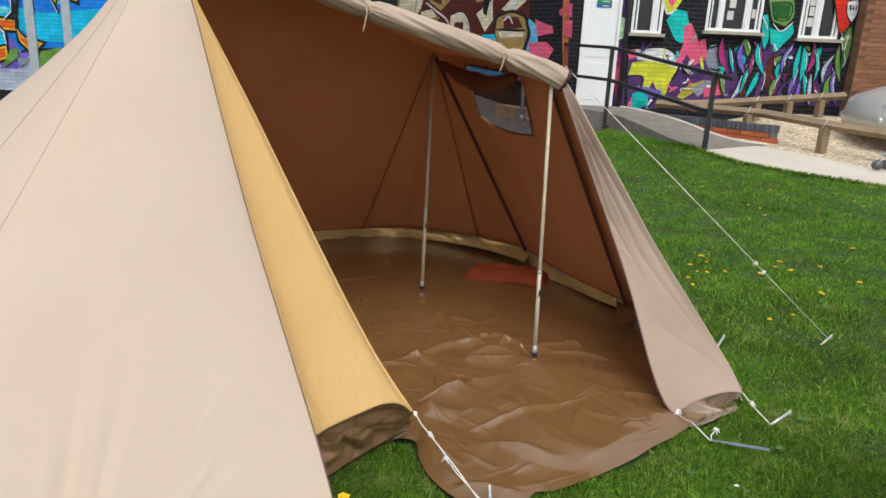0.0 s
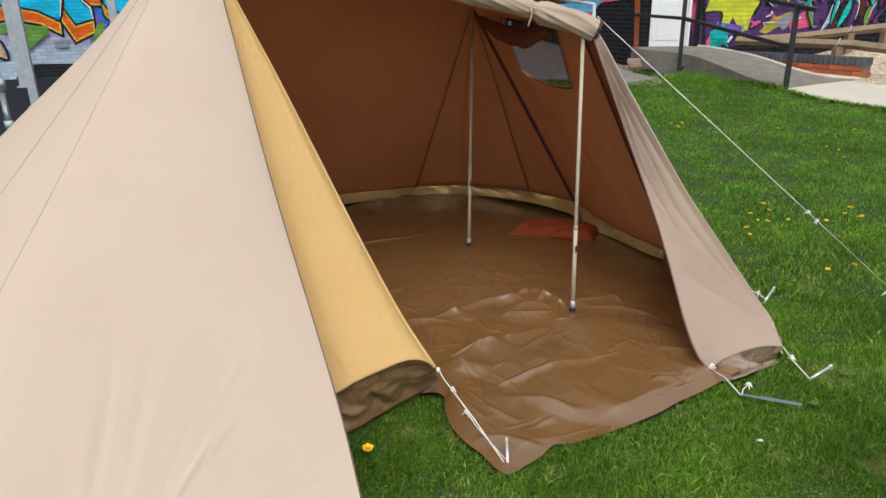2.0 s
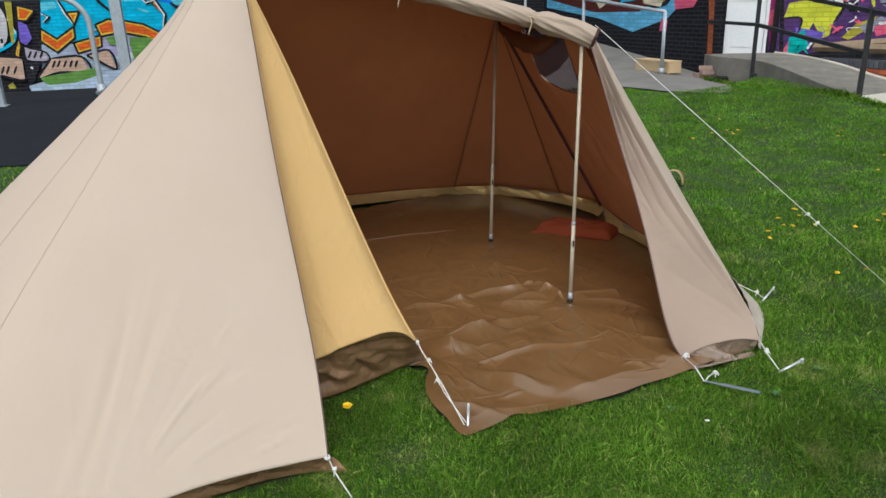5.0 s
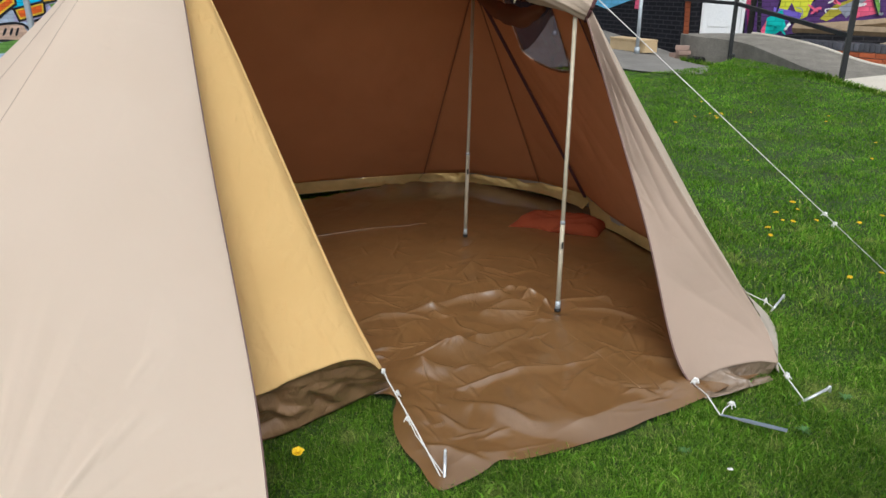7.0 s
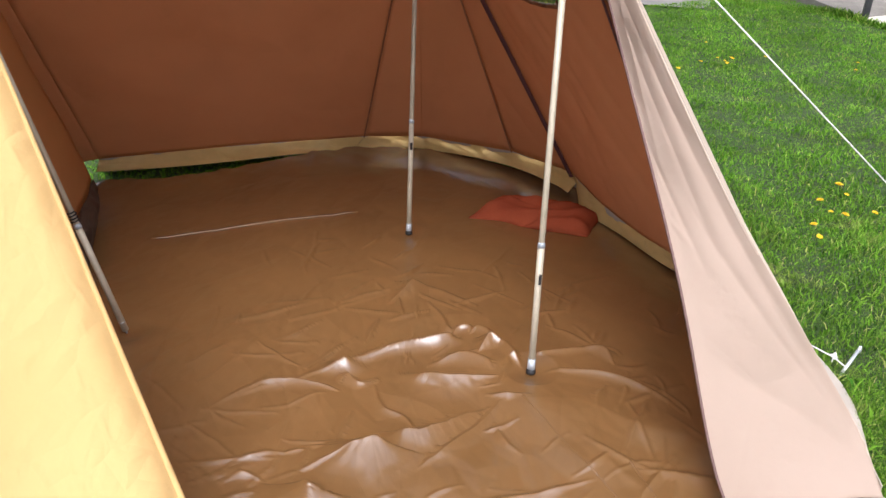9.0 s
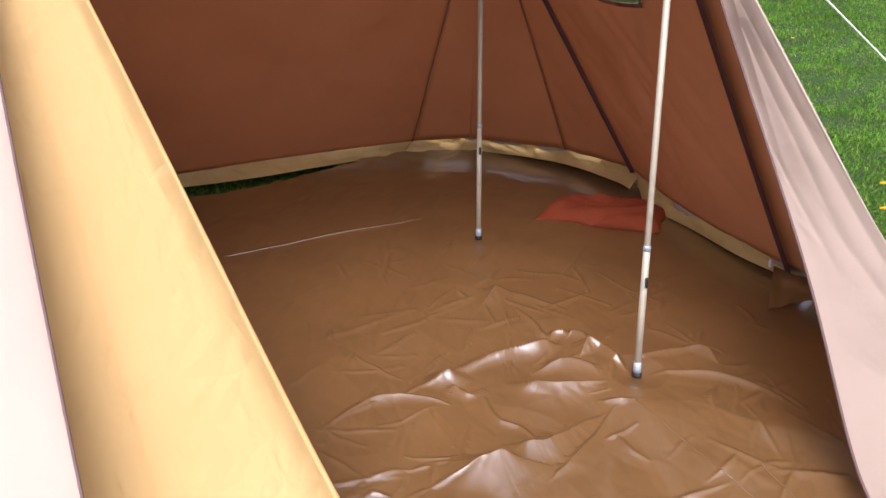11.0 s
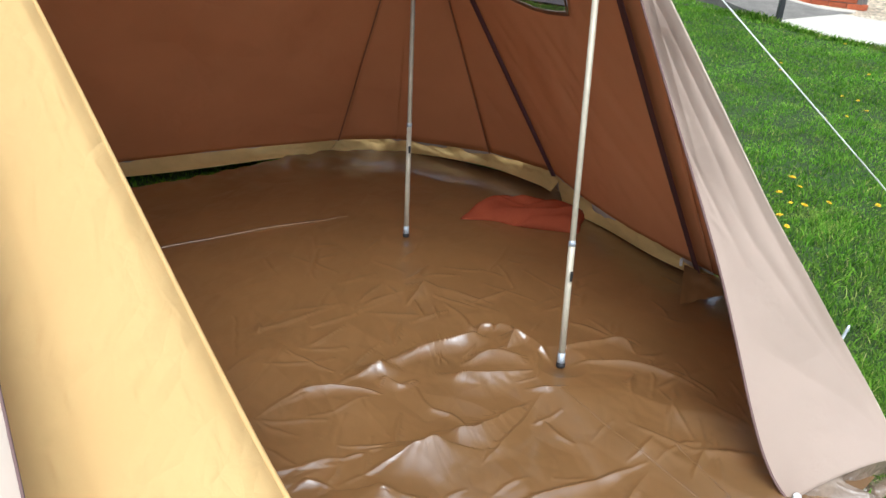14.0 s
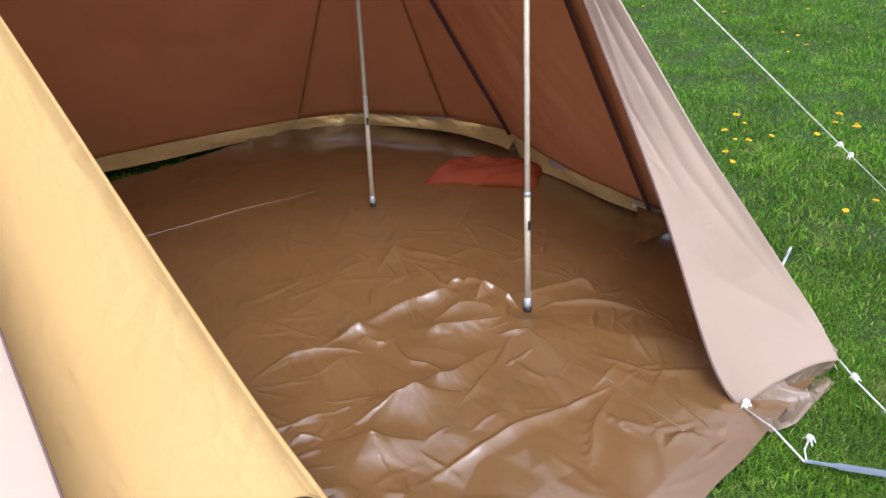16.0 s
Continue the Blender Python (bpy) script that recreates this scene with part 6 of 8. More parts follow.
poly('W', 'pale_blue', [(12.68, 0.12), (12.99, 0.19), (13.11, 0.11), (13.68, 0.14), (14.42, 0.35), (14.81, 0.38), (14.65, -0.0), (12.71, 0.0)])
poly('W', 'green', [(14.95, 0.91), (15.41, 0.91), (14.99, 0.56)])
poly('W', 'olive', [(12.26, 0.16), (12.37, 0.21), (12.42, 0.08), (12.29, 0.01)])
stroke('W', 'pale_blue', [(10.68, 0.35), (11.18, 0.43), (11.32, 0.12), (12.02, 0.33)], 0.03)
poly('W', 'black', [(8.73, 0.19), (12.65, 0.07), (12.61, -0.19), (8.66, -0.08)])
# north wall
poly('N', 'purple', [(0.88, 2.48), (1.02, 2.49), (1.21, 0.51), (1.02, 0.5)])
poly('N', 'mint', [(0.92, 2.16), (1.07, 2.1), (1.09, 1.79), (0.97, 1.73)])
poly('N', 'magenta', [(0.93, 1.39), (1.03, 1.52), (1.13, 1.1), (1.05, 0.65)])
poly('N', 'pink', [(0.93, 1.21), (1.05, 1.28), (1.08, 1.02), (0.98, 0.91)])
poly('N', 'purple', [(1.17, 1.54), (5.03, 1.78), (5.22, 0.75), (2.83, 0.77), (1.28, 0.46)])
poly('N', 'purple', [(3.51, 1.59), (3.99, 1.7), (4.17, 1.12), (3.73, 0.8)])
poly('N', 'black', [(4.47, 1.69), (4.95, 1.72), (5.02, 1.04), (4.59, 0.98)])
poly('N', 'pink', [(1.15, 1.56), (1.31, 1.6), (1.36, 1.47), (1.21, 1.4)])
poly('N', 'lime', [(1.21, 1.12), (1.27, 1.36), (1.75, 1.42), (2.18, 1.35), (1.97, 1.05), (1.93, 0.82), (1.82, 0.78), (1.67, 1.04), (1.57, 0.81), (1.46, 0.88), (1.5, 1.11)])
poly('N', 'white', [(1.29, 1.6), (1.78, 1.65), (2.04, 1.51), (2.08, 1.29), (1.8, 1.37), (1.35, 1.41)])
stroke('N', 'black', [(1.29, 1.6), (1.78, 1.65), (2.04, 1.51), (2.1, 1.29), (1.99, 1.05)], 0.05)
stroke('N', 'white', [(2.04, 1.54), (2.13, 1.43), (2.13, 1.27)], 0.025)
stroke('N', 'lime', [(1.81, 1.64), (1.81, 1.36)], 0.03)
stroke('N', 'lime', [(1.5, 1.11), (1.59, 0.83)], 0.04)
poly('N', 'violet', [(1.41, 0.97), (1.85, 0.88), (1.82, 0.74), (1.43, 0.77)])
poly('N', 'teal', [(1.33, 0.8), (1.55, 0.93), (1.65, 0.63), (1.31, 0.49)])
stroke('N', 'black', [(1.21, 1.12), (1.48, 1.11), (1.46, 0.87)], 0.03)
poly('N', 'pink', [(1.26, 0.6), (1.33, 0.76), (1.33, 0.5)])
poly('N', 'teal', [(1.77, 2.1), (1.91, 2.3), (2.11, 2.27), (2.22, 1.94), (2.11, 1.72), (1.95, 1.78)])
stroke('N', 'black', [(1.77, 2.1), (1.95, 1.78), (2.11, 1.72), (2.22, 1.94)], 0.04)
poly('N', 'lime', [(1.65, 2.5), (2.04, 2.51), (1.92, 2.3), (1.78, 2.2)])
poly('N', 'pink', [(1.73, 2.5), (1.93, 2.51), (1.85, 2.31)])
stroke('N', 'white', [(1.68, 2.44), (1.78, 2.22), (1.93, 2.3)], 0.03)
poly('N', 'pink', [(2.1, 2.01), (2.21, 2.08), (2.36, 1.83), (2.49, 1.44), (2.34, 1.34), (2.21, 1.55), (2.12, 1.35), (2.03, 1.39), (2.12, 1.7)])
poly('N', 'pink', [(2.39, 1.77), (2.5, 1.83), (2.58, 1.48), (2.49, 1.44)])
stroke('N', 'lime', [(2.46, 1.51), (2.53, 1.26)], 0.05)
poly('N', 'black', [(2.12, 1.35), (2.27, 1.37), (2.32, 1.2), (2.18, 1.19)])
blob('N', 'grey', [(2.58, 1.66), (2.75, 1.7), (2.88, 1.62), (2.87, 1.31), (2.62, 1.31)])
stroke('N', 'black', [(2.58, 1.66), (2.75, 1.7), (2.88, 1.62), (2.87, 1.31), (2.62, 1.31)], 0.03)
poly('N', 'olive', [(2.12, 0.79), (2.3, 1.0), (2.61, 1.12), (2.49, 0.92), (2.23, 0.75)])
poly('N', 'grey', [(2.36, 0.96), (2.65, 1.11), (2.75, 1.07), (2.5, 0.8)])
poly('N', 'pink', [(2.57, 0.94), (2.88, 1.17), (2.98, 0.88), (2.62, 0.8)])
poly('N', 'magenta', [(2.83, 1.39), (3.05, 1.5), (3.02, 1.32), (2.82, 1.15)])
poly('N', 'mint', [(3.12, 1.3), (3.26, 1.23), (3.27, 0.95), (3.46, 0.89), (3.18, 0.9)])
poly('N', 'teal', [(3.01, 1.67), (3.1, 1.73), (3.16, 1.58), (3.12, 1.46)])
stroke('N', 'black', [(3.01, 1.67), (3.1, 1.73), (3.16, 1.58), (3.12, 1.46), (3.01, 1.67)], 0.022)
poly('N', 'green', [(3.13, 1.81), (3.22, 1.85), (3.32, 1.68), (3.27, 1.54)])
stroke('N', 'black', [(3.13, 1.81), (3.22, 1.85), (3.32, 1.68), (3.27, 1.54), (3.13, 1.81)], 0.022)
poly('N', 'violet', [(3.45, 1.93), (3.57, 1.9), (3.46, 1.59)])
stroke('N', 'black', [(3.45, 1.93), (3.57, 1.9), (3.46, 1.59), (3.45, 1.93)], 0.022)
poly('N', 'magenta', [(3.36, 1.58), (3.49, 1.62), (3.62, 1.28), (3.65, 0.92), (3.51, 0.91), (3.5, 1.29)])
stroke('N', 'black', [(3.36, 1.58), (3.49, 1.62), (3.62, 1.28), (3.65, 0.92), (3.51, 0.91), (3.5, 1.29), (3.36, 1.58)], 0.022)
poly('N', 'teal', [(3.42, 2.26), (3.51, 2.28), (3.59, 1.88), (3.54, 1.67), (3.45, 1.88)])
stroke('N', 'black', [(3.42, 2.26), (3.51, 2.28), (3.59, 1.88), (3.54, 1.67), (3.45, 1.88), (3.42, 2.26)], 0.022)
poly('N', 'teal', [(3.56, 2.07), (3.76, 2.02), (3.94, 2.14), (4.0, 1.99), (3.86, 1.79), (3.72, 1.63), (3.62, 1.78)])
stroke('N', 'black', [(3.56, 2.07), (3.76, 2.02), (3.94, 2.14), (4.0, 1.99), (3.86, 1.79), (3.72, 1.63), (3.62, 1.78), (3.56, 2.07)], 0.022)
poly('N', 'green', [(3.47, 2.54), (3.9, 2.55), (3.96, 2.27), (3.83, 2.08), (3.59, 2.17)])
stroke('N', 'black', [(3.47, 2.54), (3.9, 2.55), (3.96, 2.27), (3.83, 2.08), (3.59, 2.17), (3.47, 2.54)], 0.022)
poly('N', 'dark_green', [(3.54, 2.47), (3.87, 2.47), (3.87, 2.21), (3.64, 2.2)])
stroke('N', 'black', [(3.54, 2.47), (3.87, 2.47), (3.87, 2.21), (3.64, 2.2), (3.54, 2.47)], 0.022)
poly('N', 'green', [(3.73, 1.55), (3.9, 1.6), (3.98, 1.33), (3.88, 1.13), (3.75, 1.2)])
stroke('N', 'black', [(3.73, 1.55), (3.9, 1.6), (3.98, 1.33), (3.88, 1.13), (3.75, 1.2), (3.73, 1.55)], 0.022)
poly('N', 'magenta', [(3.92, 1.21), (3.99, 1.31), (4.11, 1.03), (4.02, 0.85)])
stroke('N', 'black', [(3.92, 1.21), (3.99, 1.31), (4.11, 1.03), (4.02, 0.85), (3.92, 1.21)], 0.022)
poly('N', 'teal', [(4.16, 1.72), (4.29, 1.65), (4.36, 1.42), (4.25, 1.49)])
stroke('N', 'black', [(4.16, 1.72), (4.29, 1.65), (4.36, 1.42), (4.25, 1.49), (4.16, 1.72)], 0.022)
poly('N', 'teal', [(4.32, 1.69), (4.52, 1.77), (4.5, 1.5), (4.4, 1.42)])
stroke('N', 'black', [(4.32, 1.69), (4.52, 1.77), (4.5, 1.5), (4.4, 1.42), (4.32, 1.69)], 0.022)
poly('N', 'green', [(4.19, 1.76), (4.3, 1.78), (4.32, 1.67)])
stroke('N', 'black', [(4.19, 1.76), (4.3, 1.78), (4.32, 1.67), (4.19, 1.76)], 0.022)
poly('N', 'magenta', [(4.25, 1.41), (4.41, 1.36), (4.51, 1.13), (4.65, 0.95), (4.44, 0.95), (4.29, 1.12)])
stroke('N', 'black', [(4.25, 1.41), (4.41, 1.36), (4.51, 1.13), (4.65, 0.95), (4.44, 0.95), (4.29, 1.12), (4.25, 1.41)], 0.022)
poly('N', 'teal', [(4.56, 1.42), (4.7, 1.58), (4.78, 1.23), (4.7, 0.99)])
stroke('N', 'black', [(4.56, 1.42), (4.7, 1.58), (4.78, 1.23), (4.7, 0.99), (4.56, 1.42)], 0.022)
poly('N', 'teal', [(4.75, 1.52), (4.81, 1.76), (4.95, 1.14), (4.88, 1.0)])
stroke('N', 'black', [(4.75, 1.52), (4.81, 1.76), (4.95, 1.14), (4.88, 1.0), (4.75, 1.52)], 0.022)
poly('N', 'green', [(4.83, 2.06), (4.94, 2.12), (5.0, 1.86), (4.96, 1.43), (4.88, 1.31), (4.86, 1.66)])
stroke('N', 'black', [(4.83, 2.06), (4.94, 2.12), (5.0, 1.86), (4.96, 1.43), (4.88, 1.31), (4.86, 1.66), (4.83, 2.06)], 0.022)
poly('N', 'magenta', [(4.98, 1.67), (5.05, 1.71), (5.14, 1.09), (5.05, 1.14)])
stroke('N', 'black', [(4.98, 1.67), (5.05, 1.71), (5.14, 1.09), (5.05, 1.14), (4.98, 1.67)], 0.022)
poly('N', 'red', [(4.58, 2.55), (4.84, 2.57), (4.9, 2.14), (4.77, 1.99)])
stroke('N', 'black', [(4.58, 2.55), (4.84, 2.57), (4.9, 2.14), (4.77, 1.99), (4.58, 2.55)], 0.022)
poly('N', 'white', [(4.79, 2.53), (4.97, 2.57), (4.99, 2.33), (4.92, 2.2), (4.82, 2.33)])
stroke('N', 'black', [(4.79, 2.53), (4.97, 2.57), (4.99, 2.33), (4.92, 2.2), (4.82, 2.33), (4.79, 2.53)], 0.022)
poly('N', 'grey', [(3.25, 1.4), (3.36, 1.45), (3.45, 1.19), (3.38, 0.99)])
stroke('N', 'black', [(3.25, 1.4), (3.36, 1.45), (3.45, 1.19), (3.38, 0.99), (3.25, 1.4)], 0.022)
poly('N', 'teal', [(3.14, 1.62), (3.25, 1.52), (3.21, 1.34)])
stroke('N', 'black', [(3.14, 1.62), (3.25, 1.52), (3.21, 1.34), (3.14, 1.62)], 0.022)
stroke('N', 'white', [(3.61, 2.13), (3.77, 2.0), (3.95, 2.16)], 0.018)
stroke('N', 'white', [(3.42, 2.24), (3.55, 2.01)], 0.018)
stroke('N', 'white', [(3.48, 1.53), (3.6, 1.3), (3.62, 1.0)], 0.018)
stroke('N', 'white', [(3.07, 1.65), (3.13, 1.5)], 0.018)
stroke('N', 'white', [(3.23, 1.81), (3.29, 1.68)], 0.018)
stroke('N', 'white', [(3.89, 1.56), (3.96, 1.35)], 0.018)
stroke('N', 'white', [(4.36, 1.65), (4.46, 1.52)], 0.018)
stroke('N', 'white', [(4.57, 1.42), (4.67, 1.07)], 0.018)
stroke('N', 'white', [(4.8, 2.01), (4.91, 1.53)], 0.018)
stroke('N', 'white', [(4.27, 1.35), (4.39, 1.12), (4.59, 0.97)], 0.018)
stroke('N', 'white', [(4.78, 1.47), (4.89, 1.08)], 0.018)
stroke('N', 'white', [(4.92, 2.01), (4.89, 1.72)], 0.018)
stroke('N', 'white', [(3.37, 1.39), (3.39, 1.09)], 0.018)
stroke('N', 'white', [(3.19, 1.24), (3.22, 0.99)], 0.018)
stroke('N', 'white', [(3.74, 1.5), (3.82, 1.24)], 0.018)
stroke('N', 'white', [(4.04, 1.21), (4.04, 0.93)], 0.018)
stroke('N', 'white', [(3.68, 1.79), (3.76, 1.67)], 0.018)
stroke('N', 'white', [(4.19, 1.12), (4.28, 0.82)], 0.018)
poly('N', 'white', [(3.44, 1.53), (3.51, 1.54), (3.53, 1.49), (3.46, 1.49)])
poly('N', 'white', [(3.83, 1.3), (3.9, 1.31), (3.92, 1.27), (3.85, 1.26)])
poly('N', 'white', [(4.29, 1.65), (4.35, 1.66), (4.37, 1.61), (4.3, 1.61)])
poly('N', 'white', [(4.58, 1.52), (4.64, 1.53), (4.66, 1.48), (4.59, 1.48)])
poly('N', 'white', [(4.78, 1.93), (4.84, 1.94), (4.86, 1.89), (4.8, 1.89)])
poly('N', 'white', [(4.87, 1.97), (4.93, 1.98), (4.95, 1.93), (4.88, 1.93)])
poly('N', 'white', [(3.89, 0.93), (3.95, 0.94), (3.97, 0.89), (3.9, 0.89)])
poly('N', 'white', [(4.28, 0.92), (4.35, 0.93), (4.37, 0.88), (4.3, 0.88)])
poly('N', 'white', [(3.52, 1.15), (3.58, 1.17), (3.6, 1.12), (3.53, 1.12)])
poly('N', 'white', [(3.97, 1.58), (4.03, 1.59), (4.05, 1.54), (3.98, 1.54)])
poly('N', 'black', [(4.84, 2.48), (4.87, 2.48), (4.88, 2.4), (4.85, 2.4)])
poly('N', 'black', [(4.89, 2.42), (4.91, 2.48), (4.93, 2.4), (4.9, 2.4)])
poly('N', 'black', [(4.94, 2.45), (4.96, 2.48), (4.97, 2.41), (4.94, 2.41)])
stroke('N', 'purple', [(3.88, 1.11), (3.97, 0.76)], 0.05)
stroke('N', 'black', [(3.89, 1.4), (4.01, 0.81)], 0.03)
stroke('N', 'purple', [(4.08, 1.11), (4.17, 0.77)], 0.05)
stroke('N', 'black', [(4.09, 1.41), (4.21, 0.82)], 0.03)
stroke('N', 'purple', [(4.21, 1.12), (4.31, 0.77)], 0.05)
stroke('N', 'black', [(4.23, 1.41), (4.35, 0.82)], 0.03)
stroke('N', 'purple', [(4.37, 1.12), (4.46, 0.78)], 0.05)
stroke('N', 'black', [(4.38, 1.42), (4.51, 0.83)], 0.03)
stroke('N', 'purple', [(4.56, 1.13), (4.66, 0.78)], 0.05)
stroke('N', 'black', [(4.57, 1.42), (4.7, 0.83)], 0.03)
stroke('N', 'purple', [(4.72, 1.13), (4.82, 0.79)], 0.05)
stroke('N', 'black', [(4.73, 1.43), (4.86, 0.84)], 0.03)
stroke('N', 'purple', [(3.68, 1.1), (3.77, 0.75)], 0.05)
stroke('N', 'black', [(3.7, 1.4), (3.82, 0.8)], 0.03)
stroke('N', 'purple', [(3.49, 1.09), (3.58, 0.75)], 0.05)
stroke('N', 'black', [(3.5, 1.39), (3.62, 0.8)], 0.03)
rng = random.Random(21)


def limb(colour, u, z, lean, height, width, bow):
    """A long pointed shape, widest in its middle."""
    left, right = [], []
    for q in range(9):
        t = q / 8
        w = width * 0.5 * math.sin(math.pi * min(max(t, 0.03), 0.97)) ** 0.7
        x, y = u + lean * t + bow * math.sin(math.pi * t), z + height * t
        left.append((x - w, y))
        right.append((x + w, y + w * 0.4))
    poly("N", colour, left + right[::-1])


for i in range(22):
    limb(rng.choice(("black", "purple", "black", "maroon", "purple")), 2.95 + 2.1 * i / 22 + rng.uniform(-0.05, 0.05), rng.uniform(0.74, 1.0), rng.uniform(-0.2, 0.2), rng.uniform(0.55, 0.85), rng.uniform(0.10, 0.18), rng.uniform(-0.08, 0.08))
for i in range(30):
    u, z, lean, h, w, bow = 2.92 + 2.15 * (i % 15) / 15 + rng.uniform(-0.05, 0.05), (0.78 if i < 15 else 1.2) + rng.uniform(-0.04, 0.14), rng.uniform(-0.2, 0.2), rng.uniform(0.4, 0.6), rng.uniform(0.05, 0.10), rng.uniform(-0.10, 0.10)
    limb("black", u - 0.012, z - 0.02, lean, h + 0.04, w + 0.035, bow)
    limb(rng.choice(("teal", "teal", "teal", "green", "magenta", "magenta", "violet", "purple", "dark_green", "grey_blue")), u, z, lean, h, w, bow)
    if i % 2 == 0:
        stroke("N", "white", [(u + lean * t + bow * math.sin(math.pi * t) + w * 0.42, z + h * t) for t in (0.35, 0.6, 0.9)], 0.012)
for i in range(26):
    # loose sprayed touches among the letters by the door
    u, z = rng.uniform(1.2, 2.95), rng.uniform(0.6, 1.75)
    pts = [(u, z), (u + rng.uniform(-0.12, 0.12), z + rng.uniform(-0.1, 0.1)), (u + rng.uniform(-0.16, 0.2), z + rng.uniform(-0.16, 0.16))]
    stroke("N", rng.choice(("black", "purple", "purple", "grey", "pink", "teal", "white")), pts, rng.uniform(0.014, 0.05))
# middle wall
poly('M', 'maroon', [(-1.07, 3.3), (5.06, 2.68), (5.09, 2.07), (4.81, 1.54), (4.09, 1.27), (2.4, 1.26), (0.19, 1.58), (-0.82, 1.86)])
poly('M', 'sky_pale', [(0.19, 1.58), (2.4, 1.26), (4.09, 1.27), (4.84, 1.54), (5.09, 2.07), (5.32, 1.96), (5.44, 1.46), (4.99, 1.14), (3.9, 0.88), (2.63, 1.13), (0.18, 1.38)])
poly('M', 'lilac', [(-1.53, 3.35), (-0.94, 3.29), (-0.79, 2.43), (-0.56, 1.85), (-1.48, 2.0)])
poly('M', 'pink', [(-1.62, 3.07), (-1.15, 3.06), (-1.16, 2.8), (-1.56, 2.83)])
poly('M', 'pink', [(-1.51, 2.54), (-1.04, 2.53), (-0.99, 2.27), (-1.46, 2.3)])
poly('M', 'sky_pale', [(-0.96, 2.93), (-0.64, 2.93), (-0.65, 2.59), (-0.97, 2.64)])
poly('M', 'pink', [(-1.13, 2.13), (-0.68, 2.14), (-0.56, 1.85), (-1.01, 1.9)])
blob('M', 'black', [(-0.51, 2.97), (0.1, 3.19), (0.79, 2.86), (1.02, 2.39), (0.74, 1.91), (0.05, 1.8), (-0.54, 2.28), (-0.78, 2.66)])
blob('M', 'cream', [(-0.39, 2.91), (0.09, 3.12), (0.65, 2.82), (0.86, 2.4), (0.6, 1.97), (0.11, 1.88), (-0.42, 2.3), (-0.62, 2.65)])
poly('M', 'maroon', [(-0.11, 3.15), (0.32, 3.08), (0.76, 2.73), (0.59, 2.67), (0.03, 2.87)])
poly('M', 'tan', [(-0.4, 2.69), (0.14, 2.7), (0.07, 2.35), (-0.42, 2.33)])
poly('M', 'cream', [(0.08, 2.73), (0.81, 2.65), (0.81, 2.49), (0.13, 2.48)])
poly('M', 'maroon', [(-0.36, 2.32), (0.64, 2.29), (0.52, 2.14), (-0.24, 2.15)])
poly('M', 'black', [(-0.18, 2.15), (0.46, 2.14), (0.29, 1.96), (0.05, 2.0)])
poly('M', 'cream', [(1.03, 3.09), (1.45, 3.05), (1.29, 2.69), (1.12, 2.34), (0.85, 2.12), (0.92, 2.59)])
poly('M', 'tan', [(1.45, 3.05), (2.4, 2.95), (2.36, 2.48), (1.98, 2.26), (1.49, 2.47), (1.34, 2.76)])
poly('M', 'maroon', [(1.54, 2.92), (1.94, 3.0), (2.17, 2.81), (1.98, 2.39), (1.59, 2.51)])
poly('M', 'cream', [(2.17, 2.98), (2.31, 2.6), (2.03, 2.46), (1.98, 2.75)])
poly('M', 'cream', [(1.12, 2.26), (1.59, 2.31), (1.88, 2.12), (1.68, 1.88), (1.17, 1.92)])
poly('M', 'tan', [(1.48, 2.12), (1.98, 2.14), (2.02, 1.76), (1.58, 1.8)])
poly('M', 'maroon', [(1.68, 1.9), (2.07, 2.23), (2.26, 1.81), (1.98, 1.64)])
stroke('M', 'white', [(1.33, 2.46), (1.83, 2.25), (2.26, 2.05), (2.36, 1.75)], 0.04)
poly('M', 'cream', [(2.4, 2.16), (2.89, 2.18), (3.07, 1.92), (3.03, 1.49), (2.63, 1.33), (2.31, 1.63)])
poly('M', 'maroon', [(2.54, 2.01), (2.89, 2.02), (2.9, 1.73), (2.59, 1.7)])
stroke('M', 'white', [(2.4, 2.14), (2.85, 2.19), (3.11, 1.91), (3.07, 1.49)], 0.04)
poly('M', 'tan', [(3.1, 2.88), (3.63, 2.83), (3.59, 2.43), (3.35, 2.41), (3.1, 2.65)])
poly('M', 'cream', [(3.36, 2.18), (3.9, 2.45), (3.95, 2.05), (3.69, 1.82)])
poly('M', 'black', [(3.59, 2.52), (3.83, 2.48), (3.72, 2.13), (3.6, 2.19)])
poly('M', 'cream', [(4.21, 2.26), (4.66, 2.62), (5.0, 2.69), (4.97, 2.39), (4.57, 2.17)])
poly('M', 'maroon', [(3.93, 2.8), (4.86, 2.7), (4.28, 2.29), (3.98, 2.36)])
poly('M', 'white', [(4.46, 2.32), (4.66, 2.52), (4.74, 2.47), (4.57, 2.23)])
blob('M', 'black', [(3.99, 1.96), (4.25, 2.19), (4.81, 2.19), (5.09, 1.97), (5.11, 1.61), (4.78, 1.35), (4.2, 1.49)])
blob('M', 'tan', [(4.07, 1.94), (4.3, 2.14), (4.78, 2.14), (5.01, 1.95), (5.02, 1.64), (4.74, 1.42), (4.25, 1.55)])
poly('M', 'maroon', [(4.29, 2.1), (4.75, 2.11), (4.93, 1.9), (4.33, 1.88)])
poly('M', 'cream', [(4.15, 1.82), (4.33, 1.86), (5.0, 1.81), (4.94, 1.73), (4.23, 1.71)])
stroke('M', 'black', [(4.07, 1.87), (5.03, 1.85)], 0.05)
stroke('M', 'white', [(4.29, 2.03), (4.47, 2.11), (4.61, 1.97)], 0.04)
poly('M', 'cream', [(4.19, 1.54), (4.84, 1.46), (4.78, 1.35), (4.23, 1.42)])
